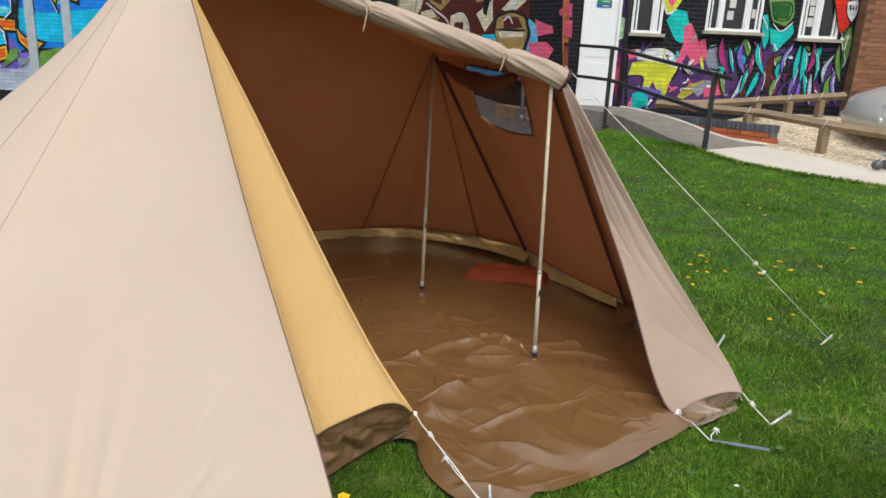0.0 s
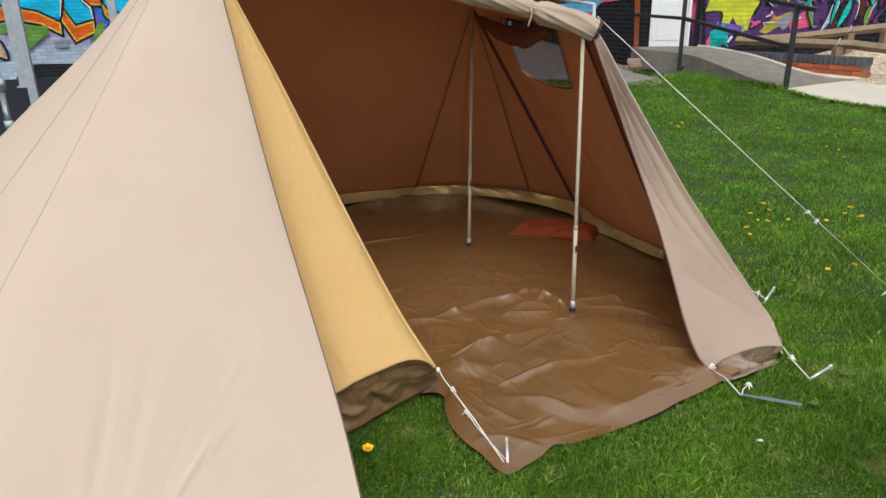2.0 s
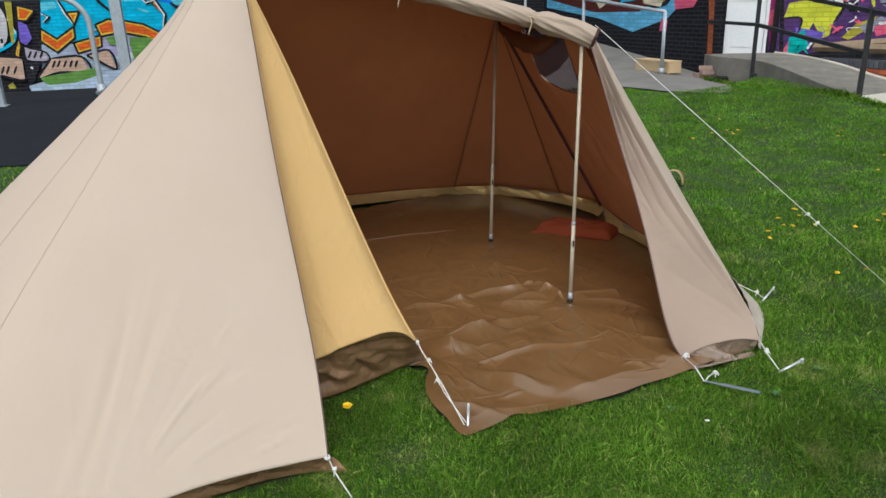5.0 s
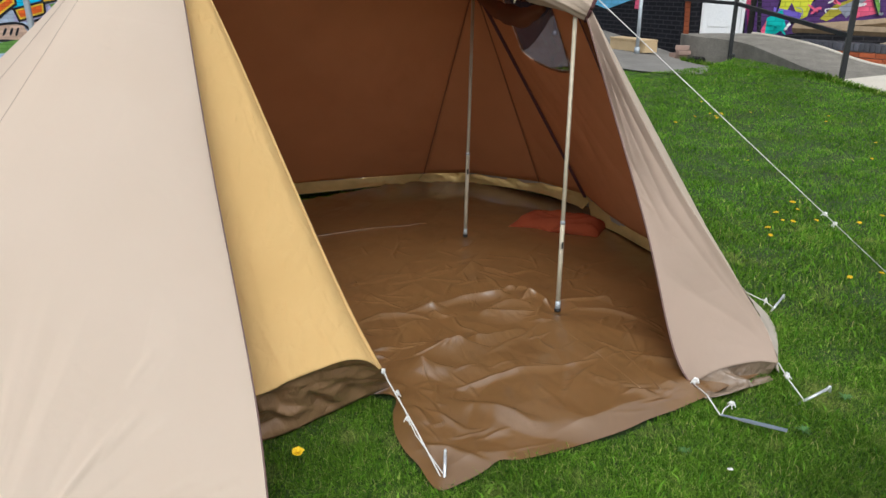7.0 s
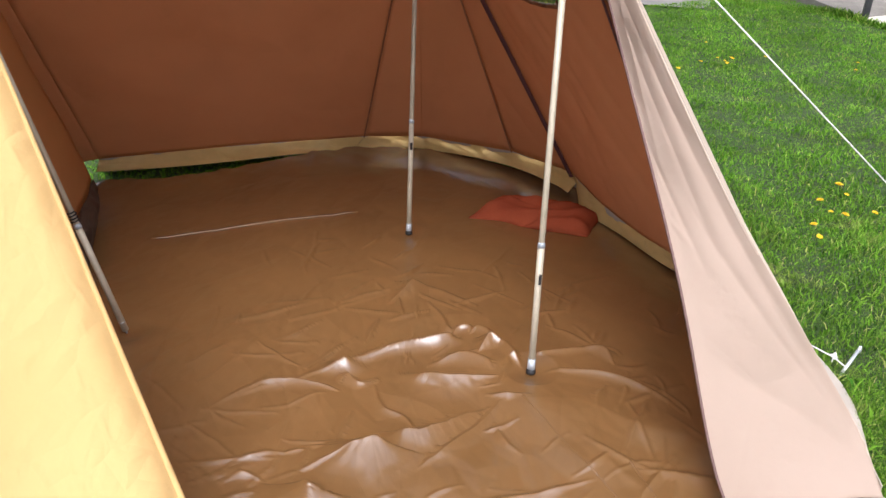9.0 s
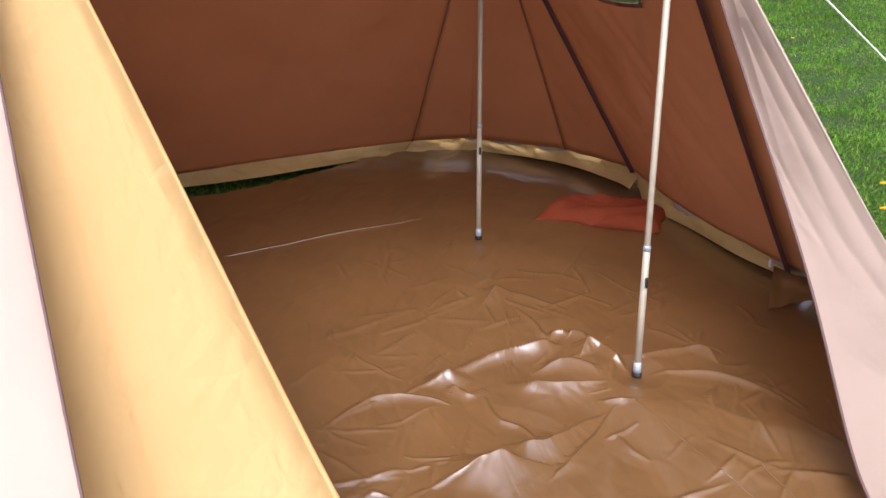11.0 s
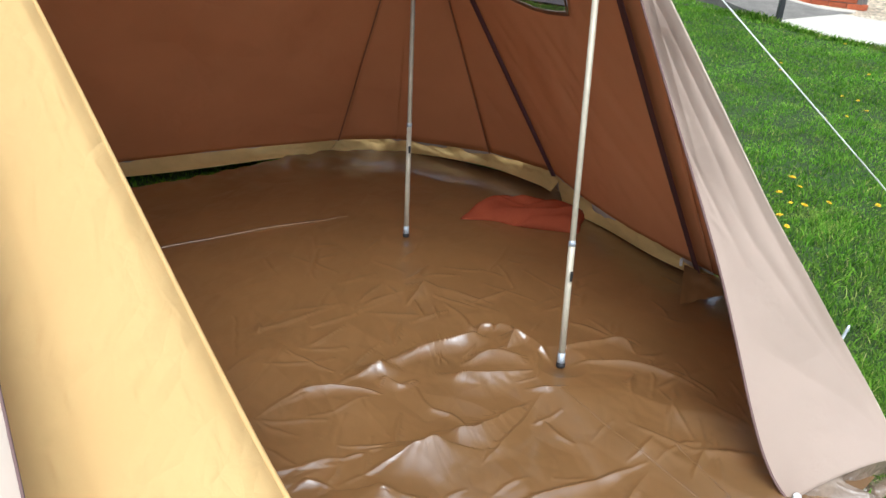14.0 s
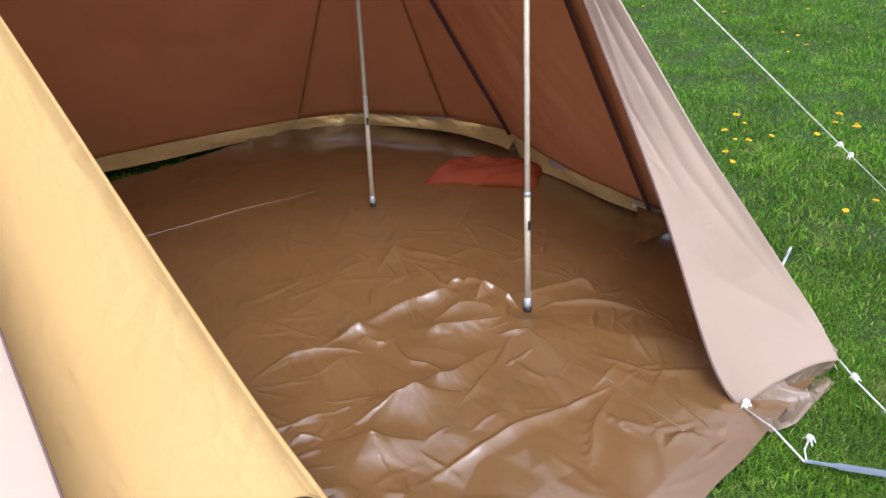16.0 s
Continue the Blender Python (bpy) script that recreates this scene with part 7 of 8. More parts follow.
poly('M', 'sky', [(3.61, 1.76), (4.04, 1.78), (4.19, 1.51), (3.41, 1.44)])
poly('M', 'pink', [(3.69, 1.66), (4.0, 1.7), (4.08, 1.52), (3.57, 1.48)])
poly('M', 'pink', [(5.42, 2.53), (5.69, 2.56), (5.76, 2.4), (5.49, 2.4)])
poly('M', 'pink', [(5.92, 2.21), (6.26, 2.32), (6.27, 2.08), (5.95, 2.12)])
poly('M', 'pink', [(5.28, 2.06), (5.44, 2.01), (5.79, 1.93), (5.82, 1.81), (5.38, 1.75)])
poly('M', 'pink', [(5.14, 1.62), (5.62, 1.66), (5.87, 1.53), (5.73, 1.34), (5.22, 1.3)])
poly('M', 'pink', [(6.09, 2.03), (6.3, 2.04), (6.32, 1.73), (6.12, 1.78)])
poly('M', 'pink', [(4.82, 1.14), (5.03, 1.11), (5.0, 0.9), (4.79, 0.92)])
poly('M', 'red_brick', [(6.13, 1.62), (6.26, 1.62), (6.32, 0.5), (6.19, 0.49)])
blob('N', 'red_brick', [(-0.08, 2.4), (0.04, 2.41), (0.1, 0.93), (0.09, 0.63)])

# copings, roofs and rear walls that close the buildings
for k, name in (("W", "west"), ("M", "middle"), ("N", "north"), ("E", "east")):
    a, d, n, L = frames[k]
    bm = bmesh.new()
    vs = [bm.verts.new(a + d * u - n * w + Vector((0, 0, z))) for z in (4.404, 4.52) for u, w in ((0, -0.05), (L, -0.05), (L, 5.0), (0, 5.0))]
    for f in ((3, 2, 1, 0), (4, 5, 6, 7), (0, 1, 5, 4), (1, 2, 6, 5), (2, 3, 7, 6), (3, 0, 4, 7)):
        bm.faces.new([vs[i] for i in f])
    tagged(link("roof_" + name, bm, concrete, smooth=False), "flat grey roof with a thin coping", "roof", kind="structure")
rear = bmesh.new()
box((8.0, 0.3, 4.3), (4.2, 16.6, 0), bm=rear)
tagged(link("wall_rear", rear, concrete, smooth=False), "plain wall that closes the building behind", "wall", kind="structure")

# ---- door and windows of the north wall ----
def on_north(u, z, out=0.0):
    return Vector((CORNER[0] + u, DOOR_Y - out, z))


door = thing("door_1", on_north(0.64, 0.55), "closed white panelled door with a small sign", "door", kind="structure")
part("door_frame", box((0.676, 0.10, 0.05), on_north(0.64, 2.568, 0.0), 0.004, bm=box((0.05, 0.10, 2.016), on_north(0.327, 0.552, 0.0), 0.004, bm=box((0.05, 0.10, 2.016), on_north(0.953, 0.552, 0.0), 0.004))), white_paint, door, smooth=False)
leaf = part("door_leaf", box((0.572, 0.05, 2.01), on_north(0.64, 0.554, -0.01), 0.004), white_paint, door, smooth=False)
for z, h in ((0.66, 0.66), (1.42, 1.0)):
    part("panel", box((0.44, 0.012, h), on_north(0.64, z, 0.018), 0.005), white_paint, door, smooth=False)
part("handle", tube(smooth_line([on_north(0.88, 1.60, 0.02), on_north(0.88, 1.60, 0.06), on_north(0.79, 1.60, 0.06)], 4), 0.010, 8), steel, door, "metal lever handle")
sign_green, sign_blue = material("green_sign", (0.02, 0.25, 0.12), None, 9, 0.4), material("blue_sign", (0.02, 0.12, 0.4), None, 9, 0.4)
sign = thing("door_sign", on_north(0.66, 2.28), "small green and blue notice on the door", "sign")
part("green_field", box((0.26, 0.006, 0.065), on_north(0.66, 2.34, 0.033)), sign_green, sign, smooth=False)
part("blue_field", box((0.26, 0.006, 0.055), on_north(0.66, 2.28, 0.033)), sign_blue, sign, smooth=False)
for z in (2.37, 2.30):
    part("lettering", box((0.12, 0.002, 0.012), on_north(0.69, z, 0.037)), white_paint, sign, smooth=False)
glass = bpy.data.materials.new("window_glass")
glass.use_nodes = True
gp = glass.node_tree.nodes["Principled BSDF"]
gp.inputs["Base Color"].default_value, gp.inputs["Roughness"].default_value = (0.02, 0.022, 0.025, 1), 0.06
notice_mat = material("white_paper", (0.7, 0.68, 0.64), None, 8, 0.8)


def window(i, u0, u1, z0, z1, mullions, notices=()):
    w = thing("window_%d" % i, on_north((u0 + u1) / 2, z0), "white plastic framed window with dark panes", "window", kind="structure")
    bm = bmesh.new()
    t = 0.048
    box((u1 - u0 - 0.004, 0.07, t), on_north((u0 + u1) / 2, z0 + 0.002, -0.03), 0.006, bm=bm)
    box((u1 - u0 - 0.004, 0.07, t), on_north((u0 + u1) / 2, z1 - t - 0.002, -0.03), 0.006, bm=bm)
    for u in [u0 + t / 2 + 0.002, u1 - t / 2 - 0.002] + list(mullions):
        box((t, 0.068, z1 - z0 - 2 * t), on_north(u, z0 + t, -0.03), 0.006, bm=bm)
    part("window_frame", bm, white_paint, w, smooth=False)
    edges = [u0 + t] + list(mullions) + [u1 - t]
    for p, q in zip(edges, edges[1:]):
        bm = bmesh.new()
        inner = 0.03 if (q - p) > 0.2 else 0.02
        for uu, ww in ((p + inner / 2 + 0.028, inner), (q - inner / 2 - 0.028, inner)):
            box((ww, 0.04, z1 - z0 - 2 * t), on_north(uu, z0 + t, -0.02), 0.004, bm=bm)
        part("casement", bm, white_paint, w, smooth=False)
        part("pane", box((q - p, 0.012, z1 - z0 - 2 * t), on_north((p + q) / 2, z0 + t, -0.05)), glass, w, smooth=False)
    part("window_sill", box((u1 - u0 + 0.1, 0.16, 0.055), on_north((u0 + u1) / 2, z0 - 0.056, 0.06), 0.008), stone_sill, w, smooth=False)
    for u, z in notices:
        nt = tagged(link("paper_notice", box((0.11, 0.003, 0.15), on_north(u, z, -0.041)), notice_mat, smooth=False), "white paper notice behind the window glass", "notice", "window notices")


window(1, 1.17, 1.71, 1.87, 2.98, [1.57])
window(2, 2.46, 3.42, 1.96, 2.98, [2.70, 3.16], [(2.88, 2.16), (2.90, 2.36), (3.30, 2.2)])
window(3, 4.07, 4.74, 1.90, 2.98, [4.36], [(4.26, 2.1), (4.27, 2.28), (4.26, 2.45)])
tagged(link("drainpipe", tube([on_north(1.09, 0.4, 0.07), on_north(1.09, 4.3, 0.07)], 0.045, 12), black_paint), "black drainpipe on the painted wall", "drainpipe", kind="structure")

# ---- ramp, kerb and railing ----
near = smooth_line([(1.15, 13.38, 0.552), (1.32, 12.8, 0.552), (1.98, 12.25, 0.507), (2.34, 11.6, 0.415), (2.69, 10.9, 0.296), (3.0, 10.2, 0.235)], 5)
far = smooth_line([(2.25, 13.38, 0.56), (2.45, 12.95, 0.56), (2.78, 12.4, 0.525), (3.09, 11.95, 0.462), (3.49, 11.4, 0.335), (3.80, 11.05, 0.285), (4.14, 10.95, 0.27)], 5)
bm = loft(near, far, 30, 10)
top_edge = [e for e in bm.edges if e.is_boundary]
ret = bmesh.ops.extrude_edge_only(bm, edges=top_edge)
for v in ret["geom"]:
    if isinstance(v, bmesh.types.BMVert):
        v.co.z = -0.1
bmesh.ops.recalc_face_normals(bm, faces=bm.faces[:])
tagged(link("ramp", bm, ramp_mat, smooth=False), "worn grey concrete access ramp up to the door", "ramp", kind="structure")
bm = tube([Vector(p) + Vector((0, 0, 0.0)) for p in resample(far, 30)], 0.025, 8)
tagged(link("kerb", bm, pale_concrete), "pale kerb edge along the ramp", "kerb", kind="structure")
rail = thing("handrail", (1.85, 12.2, 0.2), "black painted metal handrail along the ramp", "handrail")
P1, P2 = Vector((1.86, 12.12, 0)), Vector((3.0, 10.12, 0))


def square_bar(a, b, w, bm=None):
    a, b = Vector(a), Vector(b)
    m = bmesh.new() if bm is None else bm
    d = (b - a).normalized()
    s = d.cross(Vector((0, 0, 1)))
    s = s.normalized() if s.length > 0.1 else Vector((1, 0, 0))
    t = s.cross(d)
    q = [[m.verts.new(p + s * x * w / 2 + t * y * w / 2) for x, y in ((-1, -1), (1, -1), (1, 1), (-1, 1))] for p in (a, b)]
    for i in range(4):
        m.faces.new((q[0][i], q[0][(i + 1) % 4], q[1][(i + 1) % 4], q[1][i]))
    m.faces.new(q[0][::-1]), m.faces.new(q[1])
    bmesh.ops.recalc_face_normals(m, faces=m.faces[:])
    return m


part("post", square_bar(P1 + Vector((0, 0, 0.05)), P1 + Vector((0, 0, 1.60)), 0.06), black_paint, rail, smooth=False)
part("post", square_bar(P2 + Vector((0, 0, 0.1)), P2 + Vector((0, 0, 1.30)), 0.06), black_paint, rail, smooth=False)
part("base_bracket", box((0.09, 0.12, 0.22), P1 + Vector((0.03, 0.02, 0.12)), 0.01), black_paint, rail, smooth=False)
over = P2 + (P2 - P1) * 0.14
for z1, z2, z3, name in ((1.585, 1.27, 1.225, "top_rail"), (1.07, 0.76, 0.76, "middle_rail")):
    part(name, square_bar(P1 + Vector((0, 0, z1)), (over if name == "top_rail" else P2) + Vector((0, 0, z3)), 0.05), black_paint, rail, smooth=False)
    part(name, square_bar(P1 + Vector((0, 0, z1)), Vector((1.17, 13.22, z1 + 0.03)), 0.05), black_paint, rail, smooth=False)

# low brick wall with a course of blue bricks on edge
wa, wb = Vector((2.85, 12.50, -0.018)), Vector((4.36, 11.18, -0.018))
wd = (wb - wa).normalized()
wn_ = Vector((wd.y, -wd.x, 0))
low_wall = thing("low_brick_wall", wa, "low red brick wall capped with blue bricks on edge", "brick wall", kind="structure")
turn = math.degrees(math.atan2(wd.y, wd.x))
part("mortar", box(((wb - wa).length - 0.08, 0.17, 0.40), (wa + wb) / 2 + Vector((0, 0, 0.1)), 0, turn), concrete, low_wall, smooth=False)
orange_brick = material("orange_red_brick", (0.48, 0.12, 0.045), (0.40, 0.10, 0.04), 14, 0.85, 0.3, 120, vary=0.2)
blue_brick = material("blue_grey_brick", (0.085, 0.09, 0.11), (0.12, 0.12, 0.14), 12, 0.6, 0.3, 100, vary=0.25)
brick_me = link("brick", box((0.215, 0.104, 0.065), (0, 0, 0), 0.006), orange_brick, None, smooth=False)
cap_me = link("capping_brick", box((0.066, 0.22, 0.105), (0, 0, 0), 0.006), blue_brick, None, smooth=False)
first = {brick_me: True, cap_me: True}


def lay(src, m):
    o = src if first[src] else new(src.name.split(".")[0], src.data)
    first[src] = False
    o.parent = low_wall
    o.matrix_parent_inverse = Matrix.Translation(-wa)
    o.matrix_basis = m


L = (wb - wa).length
for row in range(4):
    for i in range(int(L / 0.225) + 1):
        u = 0.11 + 0.225 * i + (0.1125 if row % 2 else 0)
        if u < L - 0.05:
            lay(brick_me, Matrix.Translation(wa + wd * u + wn_ * 0.052 + Vector((0, 0, 0.145 + 0.075 * row))) @ Matrix.Rotation(radians(turn), 4, "Z"))
for i in range(int(L / 0.076)):
    lay(cap_me, Matrix.Translation(wa + wd * (0.04 + 0.076 * i) + Vector((0, 0, 0.448))) @ Matrix.Rotation(radians(turn), 4, "Z"))

# ---- knee rails of timber ----
def knee_rail(pts, posts, label):
    e = thing("knee_rail", pts[0], label, "timber rail", "timber knee rails")
    for a, b in zip(pts, pts[1:]):
        a, b = Vector(a), Vector(b)
        d = (b - a).normalized()
        m = bmesh.new()
        box(((b - a).length + 0.02, 0.095, 0.095), (0, 0, -0.0475), 0.010, bm=m)
        rot = d.to_track_quat("X", "Z").to_matrix().to_4x4()
        bmesh.ops.transform(m, matrix=Matrix.Translation((a + b) / 2) @ rot @ Matrix.Rotation(radians(45), 4, "X"), verts=m.verts)
        part("rail", m, timber, e, smooth=False)
    for x, y, z in posts:
        g = gz(x, y) - 0.1
        part("post", box((0.11, 0.11, z - g - 0.03), (x, y, g), 0.008, 20), timber, e, smooth=False)
        strap = tube([(x - 0.07, y - 0.06, z - 0.05), (x - 0.03, y - 0.08, z + 0.03), (x + 0.01, y, z + 0.085), (x + 0.06, y + 0.07, z + 0.0)], 0.008, 6)
        part("strap", strap, steel, e, "bright metal strap")
    return e


knee_rail([(2.75, 12.4, 0.71), (4.17, 11.4, 0.70), (4.73, 10.5, 0.645), (5.45, 9.95, 0.58)], [(3.98, 11.5, 0.70), (4.73, 10.5, 0.65)], "weathered timber knee rail beside the path")
knee_rail([(2.78, 12.62, 0.68), (3.79, 12.66, 0.75), (6.0, 12.93, 0.965)], [(4.5, 12.75, 0.82), (5.05, 12.81, 0.87), (5.6, 12.88, 0.92)], "weathered timber knee rail below the windows")

# ---- things by the middle wall ----
def long_box(at, size, turn):
    e = thing("timber_crate", at, "long box of fresh pale timber on the concrete", "crate")
    part("body", box((size[0], size[1], size[2] - 0.03), at, 0.004, turn), new_timber, e, smooth=False)
    part("lid", box((size[0] + 0.02, size[1] + 0.02, 0.028), Vector(at) + Vector((0, 0, size[2] - 0.029)), 0.004, turn), new_timber, e, smooth=False)
    c, s2 = math.cos(radians(turn)), math.sin(radians(turn))
    part("end_board", box((0.02, size[1] - 0.01, size[2] - 0.035), Vector(at) + Vector((c, s2, 0)) * (size[0] / 2 + 0.011), 0.003, turn), new_timber, e, smooth=False)


long_box((0.38, 13.05, gz(0.38, 13.05) + 0.01), (0.95, 0.26, 0.2), -52)
loose_mat = material("weathered_pink_brick", (0.42, 0.28, 0.22), (0.34, 0.24, 0.20), 14, 0.9, 0.4, 120, vary=0.15)
for i, (x, y, z, tw) in enumerate(((1.16, 12.72, 0, 8), (1.20, 12.66, 0.068, 25), (1.18, 12.70, 0.136, -6), (1.10, 12.82, 0, 40))):
    tagged(link("loose_brick", box((0.215, 0.104, 0.066), (x, y, gz(x, y) + 0.016 + z), 0.006, tw), loose_mat, smooth=False), "loose pinkish-grey brick stacked by the ramp", "brick", "loose bricks")
bm = box((0.22, 0.11, 0.07), (1.42, 12.52, gz(1.42, 12.5) + 0.012), 0.008, -30)
for i in range(4):
    box((0.03, 0.03, 0.09), (1.36 + i * 0.045, 12.55 - i * 0.026, gz(1.42, 12.5) + 0.012), 0.006, -30, bm=bm)
tagged(link("air_brick", bm, rubber, smooth=False), "dark perforated block on the concrete", "block")


def barrier(name, pts, posts, radius, label):
    e = thing(name, posts[0][0], label, "barrier", "steel barriers")
    part("rail", tube(smooth_line(pts, 6), radius, 10), steel, e)
    for a, b in posts:
        part("post", tube([a, b], radius, 10), steel, e)
        part("foot_collar", tube([Vector(a), Vector(a) + Vector((0, 0, 0.10))], radius * 1.5, 10), steel, e)
    return e


b0, b1 = Vector((0.47, 12.6, 0)), Vector((-2.8, 16.7, 0))
barrier("steel_barrier", [(0.47, 12.6, 1.29), b0.lerp(b1, 0.33) + Vector((0, 0, 1.46)), b0.lerp(b1, 0.66) + Vector((0, 0, 1.62)), b1 + Vector((0, 0, 1.78))],
        [((0.47, 12.6, 0.28), (0.47, 12.6, 1.29)), (b0.lerp(b1, 0.5) + Vector((0, 0, 0.4)), b0.lerp(b1, 0.5) + Vector((0, 0, 1.54))), (b1 + Vector((0, 0, 0.6)), b1 + Vector((0, 0, 1.78)))], 0.03, "galvanised tubular barrier by the painted wall")
wdir = Vector((-0.861, -0.508, 0))
h0, up = Vector((-6.76, 7.61, 0)), Vector((0, 0, 1))
hoop = barrier("steel_barrier", [h0 + up * 0.02, h0 + up * 0.5, h0 + up * 1.0] + [h0 + up * (1.40 + 0.38 * math.sin(a)) + wdir * 0.38 * (1 - math.cos(a)) for a in (math.pi * k / 16 for k in range(9))] + [h0 + up * 1.78 + wdir * q for q in (1, 2, 3.5, 5)],
               [(h0, h0 + up * 0.3), (h0 + wdir * 4.5, h0 + wdir * 4.5 + up * 1.76)], 0.036, "galvanised hooped barrier on the asphalt yard")
part("clamp", tube([h0 + up * 0.46, h0 + up * 0.64], 0.062, 10), steel, hoop)
part("clamp", tube([h0 + up * 0.52 + Vector((-0.05, -0.04, 0)), h0 + up * 0.58 + Vector((0.09, -0.05, 0))], 0.03, 8), steel, hoop)


def tall_post(x, y, w=0.12, h=4.6):
    e = thing("steel_post", (x, y, gz(x, y)), "tall grey galvanised post standing on the yard", "post", "tall yard posts")
    part("shaft", box((w, w, h), (x, y, gz(x, y)), 0.01, 30), steel, e, smooth=False)
    part("base_plate", box((w * 1.7, w * 1.7, 0.02), (x, y, gz(x, y) + 0.012), 0.004, 30), steel, e, smooth=False)
    return e


for x, y in ((-7.75, 9.25), (-10.0, 11.6), (-11.1, 9.59), (-6.55, 10.6), (-7.0, 10.4)):
    tall_post(x, y)

# ---- parked car at the edge of the drive ----
car_paint = material("silver_car_paint", (0.56, 0.56, 0.55), (0.53, 0.53, 0.52), 2, 0.3, metal=0.35)
head_glass = material("headlight_glass", (0.7, 0.72, 0.75), (0.5, 0.52, 0.55), 20, 0.08, metal=0.3)
car = thing("parked_car", (7.6, 11.9, gz(7.6, 11.9)), "silver hatchback car parked on the gravel", "car")
CX, CY, CZ = 5.50, 11.45, gz(6.2, 11.45) - 0.03
PROFILE = [(0.0, 0.28), (-0.02, 0.45), (0.03, 0.62), (0.16, 0.76), (0.45, 0.88), (0.95, 0.97), (1.15, 1.02), (1.75, 1.40), (2.2, 1.48), (3.2, 1.45), (3.75, 1.05), (3.85, 0.7), (3.82, 0.3)]
bm = bmesh.new()
secs = []
for j in range(13):
    v = j / 12 * 2 - 1
    inset = abs(v) ** 3
    row = []
    for x, z in PROFILE:
        taper = 0.10 * inset * (1 if z > 0.6 else 0.4)
        nose = 0.28 * abs(v) ** 2.2 * (1 if x < 1 else 0) + (-0.22 * abs(v) ** 2.5 if x > 3.5 else 0)
        row.append(bm.verts.new((CX + x + nose, CY + v * (0.84 - (0.18 * step(1.0, 1.45, z))), CZ + z - taper)))
    secs.append(row)
for a, b in zip(secs, secs[1:]):
    for i in range(len(PROFILE) - 1):
        bm.faces.new((a[i], a[i + 1], b[i + 1], b[i]))
bm.faces.new(secs[0]), bm.faces.new(secs[-1][::-1])
for r in (secs,):
    for a, b in zip(r, r[1:]):
        bm.faces.new((a[0], b[0], b[-1], a[-1]))
bmesh.ops.recalc_face_normals(bm, faces=bm.faces[:])
body = part("body", bm, car_paint, car)
for sgn in (-1, 1):
    bm = bmesh.new()
    bmesh.ops.create_uvsphere(bm, u_segments=16, v_segments=10, radius=1)
    bmesh.ops.transform(bm, matrix=Matrix.Translation((CX + 0.30, CY + sgn * 0.58, CZ + 0.69)) @ Matrix.Rotation(radians(-30), 4, "Y") @ Matrix.Rotation(radians(sgn * 30), 4, "Z") @ Matrix.Diagonal((0.19, 0.13, 0.05, 1)), verts=bm.verts)
    part("headlight", bm, head_glass, car, "clear headlight")
    bm = bmesh.new()
    bmesh.ops.create_uvsphere(bm, u_segments=12, v_segments=8, radius=0.06)
    bmesh.ops.transform(bm, matrix=Matrix.Translation((CX + 0.12, CY + sgn * 0.58, CZ + 0.42)) @ Matrix.Diagonal((0.6, 1.2, 0.9, 1)), verts=bm.verts)
    part("fog_lamp", bm, head_glass, car)
    for x in (0.72, 3.1):
        wh = part("tyre", tube([(CX + x, CY + sgn * 0.86, CZ + 0.30), (CX + x, CY + sgn * 0.84, CZ + 0.30), (CX + x, CY + sgn * 0.66, CZ + 0.30)], [0.27, 0.30, 0.30], 24), rubber, car)
        rim_ = tube([(CX + x, CY + sgn * 0.872, CZ + 0.30), (CX + x, CY + sgn * 0.80, CZ + 0.30)], 0.19, 24)
        part("rim", rim_, steel, wh)
        wh.children[0].matrix_parent_inverse = Matrix()
part("windscreen", loft([(CX + 1.78, CY - 0.58, CZ + 1.395), (CX + 1.78, CY + 0.58, CZ + 1.395)], [(CX + 1.2, CY - 0.66, CZ + 1.06), (CX + 1.2, CY + 0.66, CZ + 1.06)], 8, 6, away=(CX + 2, CY, CZ)), glass, car)

# ---- trolley on the path ----
chrome = material("chrome_wire", (0.6, 0.6, 0.62), None, 10, 0.25, metal=0.9)
trolley = thing("trolley", (5.0, 9.35, gz(5.0, 9.35) + 0.02), "chrome wire trolley with small grey wheels", "trolley")
TX, TY, TZ = 4.98, 9.40, gz(5.0, 9.4) + 0.022
castor_grey = material("grey_castor", (0.12, 0.12, 0.13), None, 20, 0.6)
for dx, dy in ((0, 0), (0.16, 0.10), (0.75, -0.25), (0.9, 0.15)):
    w_ = part("castor", tube([(TX + dx - 0.008, TY + dy - 0.014, TZ + 0.065), (TX + dx + 0.008, TY + dy + 0.014, TZ + 0.065)], 0.065, 18), castor_grey, trolley)
    part("fork", tube([(TX + dx, TY + dy - 0.02, TZ + 0.065), (TX + dx + 0.02, TY + dy, TZ + 0.15), (TX + dx + 0.03, TY + dy, TZ + 0.19)], 0.010, 6), chrome, trolley)
for a, b in (((0.03, 0, 0.19), (0.55, 0.25, 0.55)), ((0.19, 0.1, 0.19), (0.6, 0.35, 0.55)), ((0.78, -0.25, 0.19), (0.93, 0.15, 0.19)), ((0.03, 0, 0.19), (0.78, -0.25, 0.19)), ((0.19, 0.1, 0.19), (0.93, 0.15, 0.19)), ((0.78, -0.25, 0.19), (0.8, -0.1, 0.95)), ((0.93, 0.15, 0.19), (0.9, 0.3, 0.95))):
    part("frame_bar", tube([(TX + a[0], TY + a[1], TZ + a[2]), (TX + b[0], TY + b[1], TZ + b[2])], 0.011, 8), chrome, trolley)
bm = bmesh.new()
